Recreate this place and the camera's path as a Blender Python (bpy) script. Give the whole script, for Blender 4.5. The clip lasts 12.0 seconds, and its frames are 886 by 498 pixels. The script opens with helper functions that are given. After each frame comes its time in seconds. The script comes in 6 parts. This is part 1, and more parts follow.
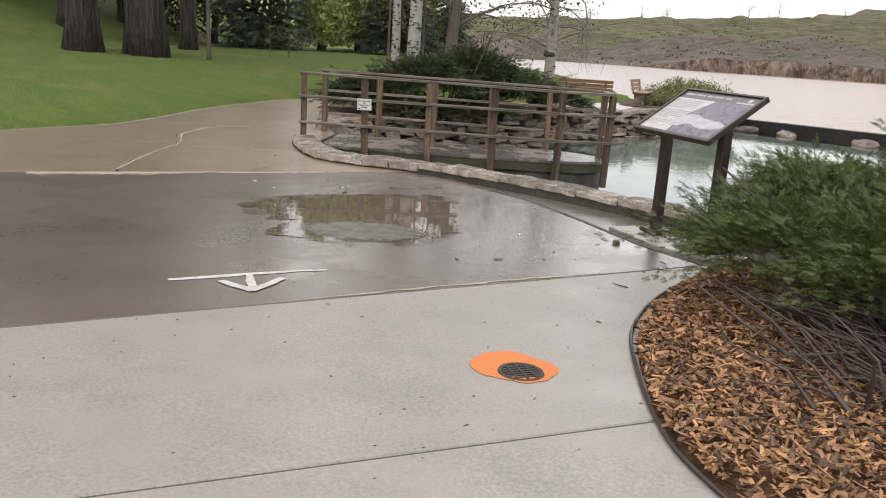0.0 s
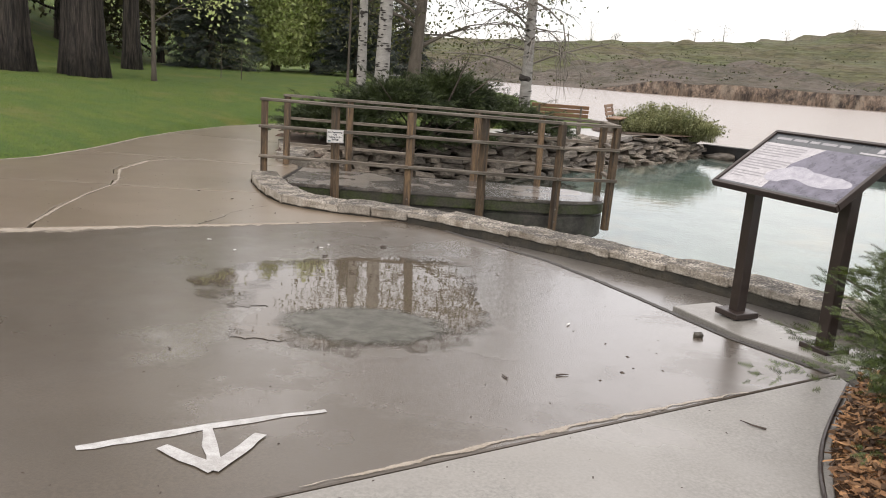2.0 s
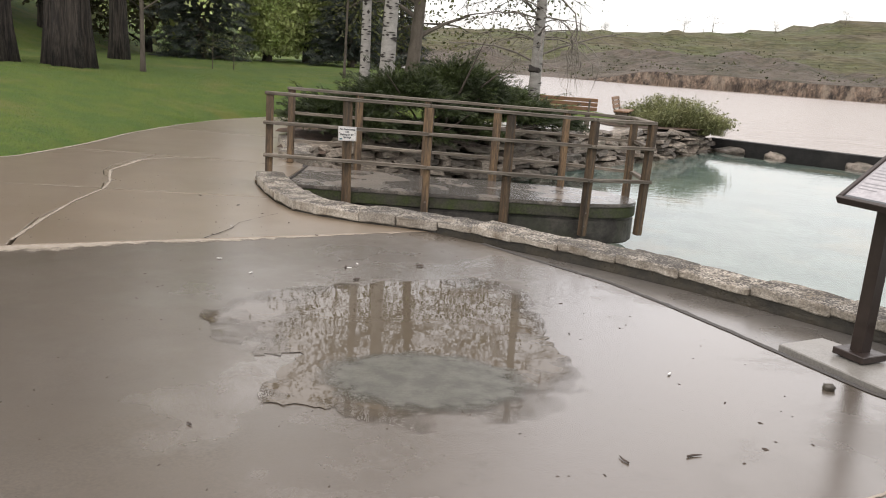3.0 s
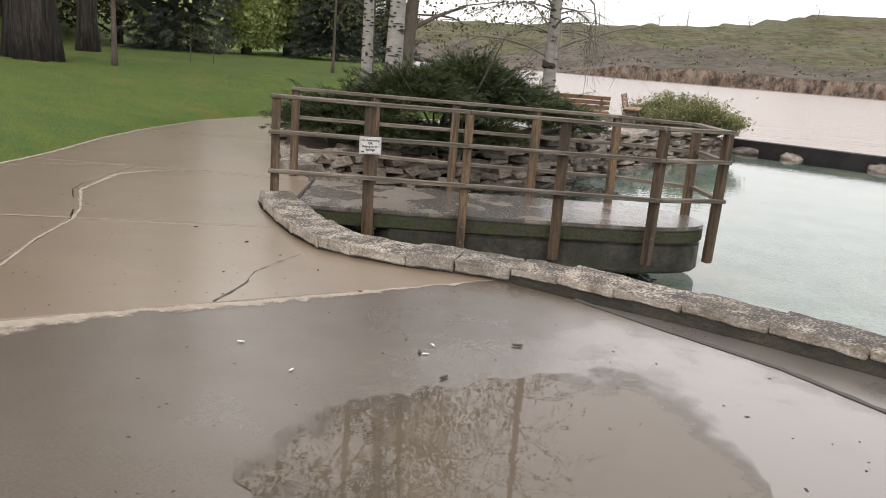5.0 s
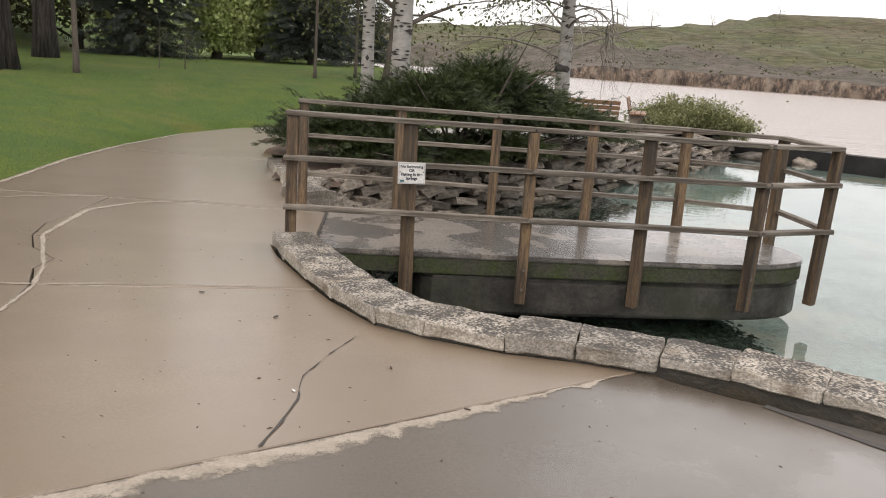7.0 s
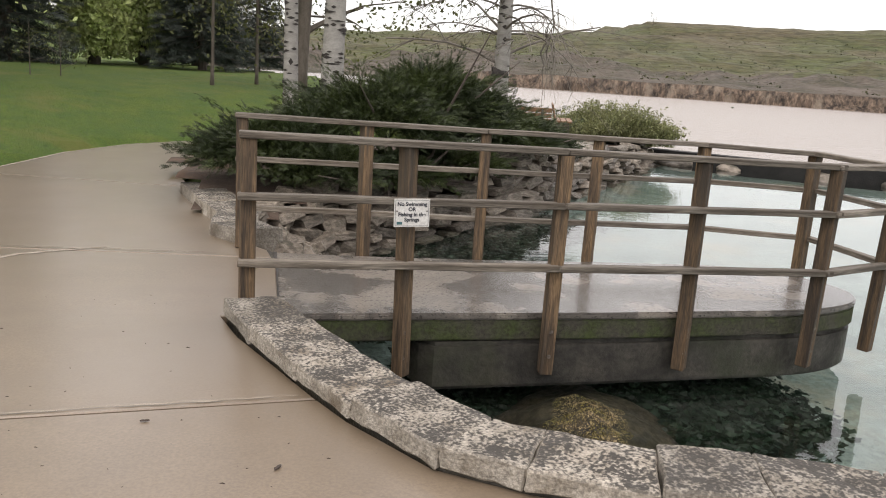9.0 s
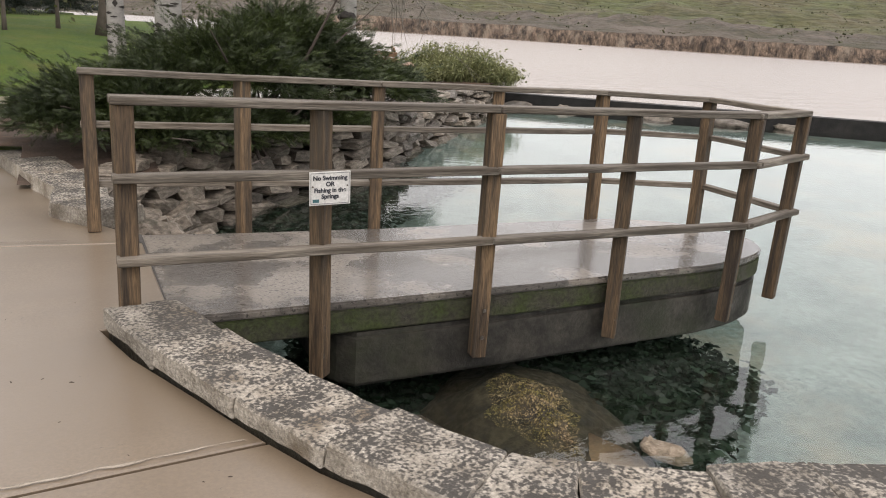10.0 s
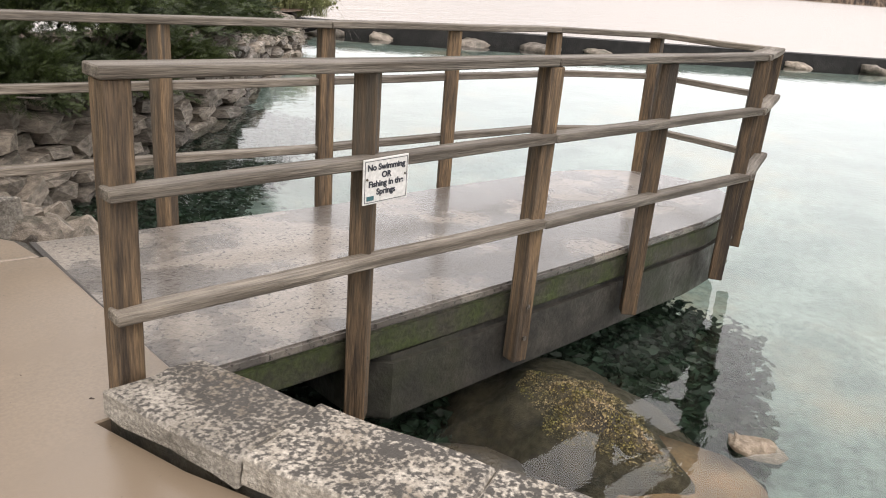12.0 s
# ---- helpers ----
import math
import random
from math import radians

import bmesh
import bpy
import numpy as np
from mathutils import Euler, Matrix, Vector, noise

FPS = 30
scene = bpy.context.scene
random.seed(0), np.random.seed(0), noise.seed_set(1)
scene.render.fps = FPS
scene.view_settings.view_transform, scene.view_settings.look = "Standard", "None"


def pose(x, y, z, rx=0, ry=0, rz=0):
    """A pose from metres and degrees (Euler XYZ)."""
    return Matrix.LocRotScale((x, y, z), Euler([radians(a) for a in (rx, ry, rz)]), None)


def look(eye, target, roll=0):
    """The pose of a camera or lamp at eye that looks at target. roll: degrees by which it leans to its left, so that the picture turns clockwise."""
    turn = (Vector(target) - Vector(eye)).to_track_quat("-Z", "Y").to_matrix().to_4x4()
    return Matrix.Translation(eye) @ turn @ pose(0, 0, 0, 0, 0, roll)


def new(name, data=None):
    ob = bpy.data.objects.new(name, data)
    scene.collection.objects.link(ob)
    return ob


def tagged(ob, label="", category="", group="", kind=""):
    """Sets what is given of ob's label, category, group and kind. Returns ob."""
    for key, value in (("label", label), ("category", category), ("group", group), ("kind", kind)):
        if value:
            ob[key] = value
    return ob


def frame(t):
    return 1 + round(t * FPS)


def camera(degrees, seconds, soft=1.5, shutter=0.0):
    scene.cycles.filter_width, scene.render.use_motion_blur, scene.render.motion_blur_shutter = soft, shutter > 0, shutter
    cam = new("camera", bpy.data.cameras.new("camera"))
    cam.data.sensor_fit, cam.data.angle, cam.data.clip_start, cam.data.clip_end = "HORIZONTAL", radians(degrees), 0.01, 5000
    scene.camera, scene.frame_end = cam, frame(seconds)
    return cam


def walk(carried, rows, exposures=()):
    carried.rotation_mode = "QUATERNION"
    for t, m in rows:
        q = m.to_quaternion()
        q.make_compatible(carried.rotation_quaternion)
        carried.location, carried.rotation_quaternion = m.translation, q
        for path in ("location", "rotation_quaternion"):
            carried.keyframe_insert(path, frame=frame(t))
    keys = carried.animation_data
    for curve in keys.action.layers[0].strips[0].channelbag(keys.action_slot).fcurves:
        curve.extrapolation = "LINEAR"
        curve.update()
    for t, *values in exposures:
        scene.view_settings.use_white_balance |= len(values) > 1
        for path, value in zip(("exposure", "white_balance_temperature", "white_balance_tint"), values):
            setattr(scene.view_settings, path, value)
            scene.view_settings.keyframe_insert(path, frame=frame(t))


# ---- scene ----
cam = camera(57.7, 12.0, soft=1.0)
PATH = [
    (0, (1.439, -1.574, 1.33), (1.275, 0.37, 0.89), 3.4),
    (0.5, (1.338, -1.2, 1.354), (1.169, 0.751, 0.947), 4.1),
    (1, (1.095, -0.774, 1.362), (0.975, 1.185, 0.974), 3.3),
    (1.5, (0.945, -0.315, 1.352), (0.884, 1.646, 0.963), 2.9),
    (2, (0.809, 0.15, 1.392), (0.762, 2.112, 1.007), 3.8),
    (2.5, (0.516, 0.582, 1.421), (0.487, 2.543, 1.032), 3.4),
    (3, (0.328, 1.087, 1.402), (0.313, 3.045, 0.996), 3.9),
    (4.8, (-0.391, 2.672, 1.441), (-0.334, 4.629, 1.031), 4.2),
    (5, (-0.456, 2.856, 1.444), (-0.404, 4.81, 1.025), 4.1),
    (5.5, (-0.661, 3.271, 1.462), (-0.602, 5.222, 1.026), 3.1),
    (6, (-0.796, 3.781, 1.484), (-0.744, 5.736, 1.064), 4.0),
    (6.5, (-1.054, 4.205, 1.478), (-0.963, 6.16, 1.066), 3.9),
    (7, (-1.237, 4.646, 1.454), (-1.104, 6.599, 1.045), 3.5),
    (7.2, (-1.283, 4.856, 1.461), (-1.137, 6.808, 1.049), 3.8),
    (8.8, (-1.83, 6.327, 1.44), (-1.512, 8.265, 1.06), 3.1),
    (9, (-1.915, 6.468, 1.427), (-1.511, 8.39, 1.047), 3.2),
    (9.5, (-2.168, 6.861, 1.46), (-1.534, 8.708, 1.026), 2.2),
    (10, (-2.295, 7.354, 1.445), (-1.483, 9.114, 0.951), 2.7),
    (10.5, (-2.494, 7.735, 1.432), (-1.514, 9.394, 0.896), 3.2),
    (11, (-2.692, 8.111, 1.441), (-1.645, 9.71, 0.853), 2.4),
    (11.5, (-2.75, 8.559, 1.463), (-1.649, 10.118, 0.865), 2.8),
    (12, (-2.952, 9.003, 1.439), (-1.693, 10.418, 0.797), 3.2),
]
TILT, LEAN = -1.7, -0.3
SITE = pose(0, 0, 0, TILT, LEAN, 0)
walk(cam, [(t, SITE @ look(eye, target, roll)) for t, eye, target, roll in PATH],
     [(0, -0.28, 6980, 15), (10.3, -0.28, 6980, 15), (11, 0.06, 6980, 15), (12, 0.10, 6980, 15)])

# ---- daylight: an overcast sky with a weak, wide sun ----
world = bpy.data.worlds.new("overcast_sky")
scene.world = world
world.use_nodes = True
wn, wl = world.node_tree.nodes, world.node_tree.links
wn.clear()
sky = wn.new("ShaderNodeTexSky")
sky.sky_type, sky.sun_disc = "NISHITA", False
sky.sun_elevation, sky.sun_rotation = radians(50), radians(205)
sky_bg = wn.new("ShaderNodeBackground")
sky_bg.inputs["Strength"].default_value = 0.05
wl.new(sky.outputs["Color"], sky_bg.inputs["Color"])
coord = wn.new("ShaderNodeTexCoord")
cloud_noise = wn.new("ShaderNodeTexNoise")
cloud_noise.inputs["Scale"].default_value, cloud_noise.inputs["Detail"].default_value = 2.2, 5
wl.new(coord.outputs["Generated"], cloud_noise.inputs["Vector"])
cloud_ramp = wn.new("ShaderNodeValToRGB")
cloud_ramp.color_ramp.elements[0].position, cloud_ramp.color_ramp.elements[1].position = 0.3, 0.7
cloud_ramp.color_ramp.elements[0].color = (0.80, 0.83, 0.88, 1)
cloud_ramp.color_ramp.elements[1].color = (1.0, 0.99, 0.97, 1)
wl.new(cloud_noise.outputs["Fac"], cloud_ramp.inputs["Fac"])
cloud_bg = wn.new("ShaderNodeBackground")
# an overcast sky is brighter overhead than at the horizon
up = wn.new("ShaderNodeSeparateXYZ")
wl.new(coord.outputs["Generated"], up.inputs[0])
overcast = wn.new("ShaderNodeValToRGB")
for pos, v in ((0.15, 0.56), (0.45, 0.80)):
    overcast.color_ramp.elements.new(pos).color = (v, v, v, 1)
overcast.color_ramp.elements[0].color = (0.40, 0.40, 0.40, 1)
overcast.color_ramp.elements[-1].color = (0.90, 0.90, 0.90, 1)
wl.new(up.outputs["Z"], overcast.inputs["Fac"])
glow = wn.new("ShaderNodeMath")
glow.operation = "MULTIPLY"
glow.inputs[1].default_value = 3.0
wl.new(overcast.outputs["Color"], glow.inputs[0])
wl.new(glow.outputs[0], cloud_bg.inputs["Strength"])
wl.new(cloud_ramp.outputs["Color"], cloud_bg.inputs["Color"])
both = wn.new("ShaderNodeAddShader")
wl.new(sky_bg.outputs[0], both.inputs[0])
wl.new(cloud_bg.outputs[0], both.inputs[1])
world_out = wn.new("ShaderNodeOutputWorld")
wl.new(both.outputs[0], world_out.inputs["Surface"])

sun_data = bpy.data.lights.new("sun", "SUN")
sun_data.energy, sun_data.angle, sun_data.color = 1.2, radians(25), (1.0, 0.95, 0.88)
sun = new("sun", sun_data)
sun.matrix_world = look((0, 0, 30), (8.0, 17.0, 0.0))


# ---- materials ----
def material(name, a, b, scale=6.0, rough=(0.6, 0.8), bump=0.3, bump_scale=None, fine=None, metal=0.0, c=None,
             stretch=(1, 1, 1), island=0.0, rand=0.0, coat=0.0, ior=1.5, dist=0.01, detail=6.0, damp=0.57, grains=(0.82, 1.15)):
    """Two noise scales blend colours a and b (and stains of c); roughness and relief follow them."""
    a, b = tuple(damp * v for v in a), tuple(damp * v for v in b)  # rain-damp surfaces are darker than dry ones
    c = tuple(damp * v for v in c) if c else None
    m = bpy.data.materials.new(name)
    m.use_nodes = True
    n, l = m.node_tree.nodes, m.node_tree.links
    bsdf = n["Principled BSDF"]
    tc = n.new("ShaderNodeTexCoord")
    mp = n.new("ShaderNodeMapping")
    mp.inputs["Scale"].default_value = stretch
    l.new(tc.outputs["Object"], mp.inputs["Vector"])

    def tex(s, det=6.0, r=0.6):
        t = n.new("ShaderNodeTexNoise")
        t.inputs["Scale"].default_value, t.inputs["Detail"].default_value, t.inputs["Roughness"].default_value = s, det, r
        l.new(mp.outputs["Vector"], t.inputs["Vector"])
        return t

    def mix(fac, x, y, mode="MIX"):
        k = n.new("ShaderNodeMix")
        k.data_type, k.blend_type = "RGBA", mode
        for sock, v in ((0, fac), (6, x), (7, y)):
            if isinstance(v, (int, float)):
                k.inputs[sock].default_value = v
            elif isinstance(v, tuple):
                k.inputs[sock].default_value = (*v, 1)
            else:
                l.new(v, k.inputs[sock])
        return k.outputs[2]

    def ramp(v, lo, hi, out_lo=0.0, out_hi=1.0):
        r = n.new("ShaderNodeMapRange")
        r.interpolation_type = "SMOOTHSTEP"
        for i, q in enumerate((lo, hi, out_lo, out_hi)):
            r.inputs[i + 1].default_value = q
        l.new(v, r.inputs[0])
        return r.outputs[0]

    big, small = tex(scale, detail), tex(fine or scale * 9)
    col = mix(ramp(big.outputs["Fac"], 0.32, 0.68), a, b)
    grain = ramp(small.outputs["Fac"], 0.25, 0.75, *grains)
    gm = n.new("ShaderNodeVectorMath")
    gm.operation = "SCALE"
    l.new(col, gm.inputs[0])
    l.new(grain, gm.inputs["Scale"])
    col = gm.outputs[0]
    if c:
        stain = tex(scale * 0.37, 5, 0.65)
        col = mix(ramp(stain.outputs["Fac"], 0.5, 0.72), col, c)
    if island or rand:
        if island:
            src = n.new("ShaderNodeNewGeometry").outputs["Random Per Island"]
        else:
            src = n.new("ShaderNodeObjectInfo").outputs["Random"]
        amount = island or rand
        sc = n.new("ShaderNodeVectorMath")
        sc.operation = "SCALE"
        l.new(col, sc.inputs[0])
        l.new(ramp(src, 0, 1, 1 - amount, 1 + amount), sc.inputs["Scale"])
        col = sc.outputs[0]
    l.new(col, bsdf.inputs["Base Color"])
    l.new(ramp(big.outputs["Fac"], 0.3, 0.7, rough[0], rough[1]), bsdf.inputs["Roughness"])
    bsdf.inputs["Metallic"].default_value = metal
    bsdf.inputs["IOR"].default_value = ior
    bsdf.inputs["Coat Weight"].default_value = coat
    if bump:
        bp = n.new("ShaderNodeBump")
        bp.inputs["Strength"].default_value, bp.inputs["Distance"].default_value = bump, dist
        src = tex(bump_scale, 8) if bump_scale else small
        l.new(src.outputs["Fac"], bp.inputs["Height"])
        l.new(bp.outputs["Normal"], bsdf.inputs["Normal"])
    return m


def leaf_material(name, a, b, rough=0.55, through_light=0.25, amount=0.35):
    m = material(name, a, b, scale=1.4, rough=(rough, rough + 0.1), bump=0, island=amount)
    bsdf = m.node_tree.nodes["Principled BSDF"]
    n, l = m.node_tree.nodes, m.node_tree.links
    tr = n.new("ShaderNodeBsdfTranslucent")
    l.new(bsdf.inputs["Base Color"].links[0].from_socket, tr.inputs["Color"])
    ms = n.new("ShaderNodeMixShader")
    ms.inputs[0].default_value = through_light
    l.new(bsdf.outputs[0], ms.inputs[1])
    l.new(tr.outputs[0], ms.inputs[2])
    l.new(ms.outputs[0], n["Material Output"].inputs["Surface"])
    return m


def concrete(name, dry, wet, stain, wetness, scale=0.9, pond=None, soak=0.6, film=0.7, specks=(34, 0.70, 0.76), relief=(0.25, 160, 0.002), mottle=0.55, drift=(0.52, 0.84), gloss=(0.42, 0.14), film_rough=0.17):
    """Cast concrete, damp in drifts: where it is wet it is darker and glossy."""
    wet, stain = tuple(soak * v for v in wet), tuple((soak + 0.04) * v for v in stain)
    m = material(name, dry, tuple(0.86 * v for v in dry), scale=3.0, rough=(0.5, 0.7), bump=relief[0], bump_scale=relief[1], fine=70, dist=relief[2], grains=(0.72, 1.2))
    n, l = m.node_tree.nodes, m.node_tree.links
    bsdf = n["Principled BSDF"]
    tc = n.new("ShaderNodeTexCoord")

    def noise_map(s, lo, hi, det=7.0, r=0.62, stretch=(1, 1, 1)):
        mp = n.new("ShaderNodeMapping")
        mp.inputs["Scale"].default_value = stretch
        l.new(tc.outputs["Object"], mp.inputs["Vector"])
        t = n.new("ShaderNodeTexNoise")
        t.inputs["Scale"].default_value, t.inputs["Detail"].default_value, t.inputs["Roughness"].default_value = s, det, r
        l.new(mp.outputs["Vector"], t.inputs["Vector"])
        r_ = n.new("ShaderNodeMapRange")
        r_.interpolation_type = "SMOOTHSTEP"
        r_.inputs[1].default_value, r_.inputs[2].default_value = lo, hi
        l.new(t.outputs["Fac"], r_.inputs[0])
        return r_.outputs[0]

    def blend(fac, x, y):
        k = n.new("ShaderNodeMix")
        k.data_type = "RGBA"
        l.new(fac, k.inputs[0])
        for sock, v in ((6, x), (7, y)):
            if isinstance(v, tuple):
                k.inputs[sock].default_value = (*v, 1)
            else:
                l.new(v, k.inputs[sock])
        return k.outputs[2]

    base = bsdf.inputs["Base Color"].links[0].from_socket
    wetmap = noise_map(scale, drift[0] - wetness * 0.4, drift[1] - wetness * 0.4, 5.0, 0.55)
    col = blend(noise_map(mottle, 0.42, 0.72, stretch=(1, 2.2, 1)), base, stain)
    col = blend(wetmap, col, wet)
    col = blend(noise_map(*specks, 3), col, tuple(0.45 * v for v in wet))
    rr = n.new("ShaderNodeMapRange")
    rr.inputs[3].default_value, rr.inputs[4].default_value = gloss
    l.new(wetmap, rr.inputs[0])
    rough = rr.outputs[0]
    if wetness > 0.2:
        bsdf.inputs["Coat Weight"].default_value, bsdf.inputs["Coat Roughness"].default_value, bsdf.inputs["Coat IOR"].default_value = film, film_rough, 1.45
        bsdf.inputs["Specular IOR Level"].default_value = 0.25
    if pond:
        # a film of standing water that thins out from the middle of the pond
        (cx, cy), (sx, sy) = pond
        mp = n.new("ShaderNodeMapping")
        mp.inputs["Location"].default_value = (-cx / sx, -cy / sy, 0)
        mp.inputs["Scale"].default_value = (1 / sx, 1 / sy, 0)
        l.new(tc.outputs["Object"], mp.inputs["Vector"])
        ln = n.new("ShaderNodeVectorMath")
        ln.operation = "LENGTH"
        l.new(mp.outputs["Vector"], ln.inputs[0])
        wob = n.new("ShaderNodeMath")
        wob.operation = "MULTIPLY_ADD"
        l.new(noise_map(1.7, 0.25, 0.75), wob.inputs[0])
        wob.inputs[1].default_value = 0.9
        l.new(ln.outputs["Value"], wob.inputs[2])
        near = n.new("ShaderNodeMapRange")
        near.interpolation_type = "SMOOTHSTEP"
        near.inputs[1].default_value, near.inputs[2].default_value = 1.55, 1.0
        l.new(wob.outputs[0], near.inputs[0])
        col = blend(near.outputs[0], col, (0.085, 0.070, 0.056))
        flat = n.new("ShaderNodeMix")
        l.new(near.outputs[0], flat.inputs[0])
        l.new(rough, flat.inputs[2])
        flat.inputs[3].default_value = 0.07
        rough = flat.outputs[0]
        # the rest of the slab dries out away from the pond
        dry = n.new("ShaderNodeMapRange")
        dry.interpolation_type = "SMOOTHSTEP"
        for sock, v in ((1, 2.9), (2, 1.2), (3, 0.6), (4, film)):
            dry.inputs[sock].default_value = v
        l.new(wob.outputs[0], dry.inputs[0])
        l.new(dry.outputs[0], bsdf.inputs["Coat Weight"])
    l.new(col, bsdf.inputs["Base Color"])
    l.new(rough, bsdf.inputs["Roughness"])
    return m


def water(name, tint, rough=0.02, clear=1.0, scale=3.0, strength=0.12, stretch=(1, 1, 1), colour=None, dist=0.03):
    m = bpy.data.materials.new(name)
    m.use_nodes = True
    n, l = m.node_tree.nodes, m.node_tree.links
    bsdf = n["Principled BSDF"]
    bsdf.inputs["Base Color"].default_value = (*tint, 1)
    bsdf.inputs["Roughness"].default_value = rough
    bsdf.inputs["IOR"].default_value = 1.33
    bsdf.inputs["Transmission Weight"].default_value = clear
    tc = n.new("ShaderNodeTexCoord")
    mp = n.new("ShaderNodeMapping")
    mp.inputs["Scale"].default_value = stretch
    l.new(tc.outputs["Object"], mp.inputs["Vector"])
    t = n.new("ShaderNodeTexNoise")
    t.inputs["Scale"].default_value, t.inputs["Detail"].default_value, t.inputs["Distortion"].default_value = scale, 4, 0.6
    l.new(mp.outputs["Vector"], t.inputs["Vector"])
    if colour:
        k = n.new("ShaderNodeMix")
        k.data_type = "RGBA"
        l.new(t.outputs["Fac"], k.inputs[0])
        k.inputs[6].default_value, k.inputs[7].default_value = (*tint, 1), (*colour, 1)
        l.new(k.outputs[2], bsdf.inputs["Base Color"])
    bp = n.new("ShaderNodeBump")
    bp.inputs["Strength"].default_value, bp.inputs["Distance"].default_value = strength, dist
    l.new(t.outputs["Fac"], bp.inputs["Height"])
    l.new(bp.outputs["Normal"], bsdf.inputs["Normal"])
    return m


CONCRETE_GREY = concrete("concrete_grey", (0.375, 0.36, 0.328), (0.29, 0.276, 0.252), (0.275, 0.262, 0.238), 0.18, soak=0.72, mottle=0.8)
CONCRETE_WET = concrete("concrete_wet", (0.135, 0.107, 0.079), (0.088, 0.070, 0.052), (0.093, 0.074, 0.055), 0.38, pond=((0.95, 5.3), (1.7, 2.2)), soak=0.74, film=1.0, mottle=0.9, gloss=(0.45, 0.25), film_rough=0.26)
CONCRETE_GUTTER = concrete("concrete_gutter", (0.21, 0.195, 0.175), (0.145, 0.13, 0.115), (0.17, 0.155, 0.135), 0.45)
CONCRETE_TAN = concrete("concrete_tan", (0.315, 0.240, 0.167), (0.185, 0.140, 0.097), (0.17, 0.128, 0.089), 0.36, scale=0.5, soak=0.80, film=1.0, mottle=0.8, gloss=(0.48, 0.3), film_rough=0.28)
CONCRETE_BROWN = concrete("concrete_brown", (0.28, 0.216, 0.156), (0.19, 0.146, 0.105), (0.18, 0.139, 0.100), 0.36, scale=0.45, soak=0.84, film=0.85, gloss=(0.48, 0.3), film_rough=0.28)
CONCRETE_DECK = concrete("concrete_deck", (0.42, 0.37, 0.315), (0.16, 0.145, 0.13), (0.24, 0.213, 0.188), 0.25, scale=1.7, soak=0.62, film=0.6, specks=(42, 0.575, 0.65), relief=(0.8, 45, 0.010), mottle=1.5, drift=(0.53, 0.66))
CONCRETE_MOSSY = material("concrete_mossy", (0.092, 0.083, 0.068), (0.026, 0.025, 0.020), scale=2.6, rough=(0.35, 0.85), bump=0.8, bump_scale=40, c=(0.034, 0.042, 0.018), dist=0.008, grains=(0.55, 1.35))
CONCRETE_LIP = material("mossy_lip", (0.066, 0.058, 0.044), (0.060, 0.082, 0.020), scale=4, rough=(0.6, 0.9), bump=0.9, bump_scale=45, c=(0.045, 0.042, 0.034), dist=0.01, grains=(0.5, 1.4))
JOINT = material("joint_filler", (0.05, 0.045, 0.04), (0.09, 0.08, 0.07), scale=12, bump=0.5)
LIME = material("lime_residue", (0.56, 0.485, 0.395), (0.44, 0.378, 0.30), scale=9, rough=(0.5, 0.8), bump=0.1)
_n, _l = LIME.node_tree.nodes, LIME.node_tree.links
_tc, _t = _n.new("ShaderNodeTexCoord"), _n.new("ShaderNodeTexNoise")
_t.inputs["Scale"].default_value, _t.inputs["Detail"].default_value, _t.inputs["Roughness"].default_value = 7.0, 10, 0.75
_l.new(_tc.outputs["Object"], _t.inputs["Vector"])
_mr = _n.new("ShaderNodeMapRange")
_mr.interpolation_type = "SMOOTHSTEP"
_mr.inputs[1].default_value, _mr.inputs[2].default_value, _mr.inputs[4].default_value = 0.66, 0.90, 0.85
_at, _fade = _n.new("ShaderNodeAttribute"), _n.new("ShaderNodeMath")
_at.attribute_name = "middle"
_fade.operation = "MULTIPLY_ADD"
_fade.inputs[1].default_value = 0.5
_l.new(_at.outputs["Fac"], _fade.inputs[0])
_l.new(_t.outputs["Fac"], _fade.inputs[2])
_l.new(_fade.outputs[0], _mr.inputs[0])
_l.new(_mr.outputs[0], _n["Principled BSDF"].inputs["Alpha"])
WOOD = material("weathered_wood", (0.065, 0.044, 0.028), (0.27, 0.175, 0.095), scale=3.2, fine=22, rough=(0.6, 0.85), bump=0.9, stretch=(7, 7, 0.45), c=(0.085, 0.07, 0.052), rand=0.25, dist=0.008, grains=(0.4, 1.45))
WOOD_RAIL = material("weathered_rail", (0.30, 0.26, 0.21), (0.14, 0.112, 0.083), scale=3.2, fine=22, rough=(0.6, 0.9), bump=0.9, stretch=(0.4, 8, 8), c=(0.085, 0.068, 0.05), rand=0.2, dist=0.008, grains=(0.45, 1.45))
STEEL = material("galvanised_steel", (0.35, 0.33, 0.30), (0.22, 0.18, 0.14), scale=30, rough=(0.4, 0.6), metal=0.8, bump=0.2)
STONE_KERB = material("limestone", (0.66, 0.60, 0.51), (0.42, 0.37, 0.30), scale=7, fine=70, rough=(0.7, 0.92), bump=1.0, bump_scale=45, c=(0.23, 0.18, 0.125), rand=0.24, dist=0.016, grains=(0.55, 1.3))
_n, _l = STONE_KERB.node_tree.nodes, STONE_KERB.node_tree.links
_b = _n["Principled BSDF"]
_tc, _t1, _t2 = _n.new("ShaderNodeTexCoord"), _n.new("ShaderNodeTexNoise"), _n.new("ShaderNodeTexNoise")
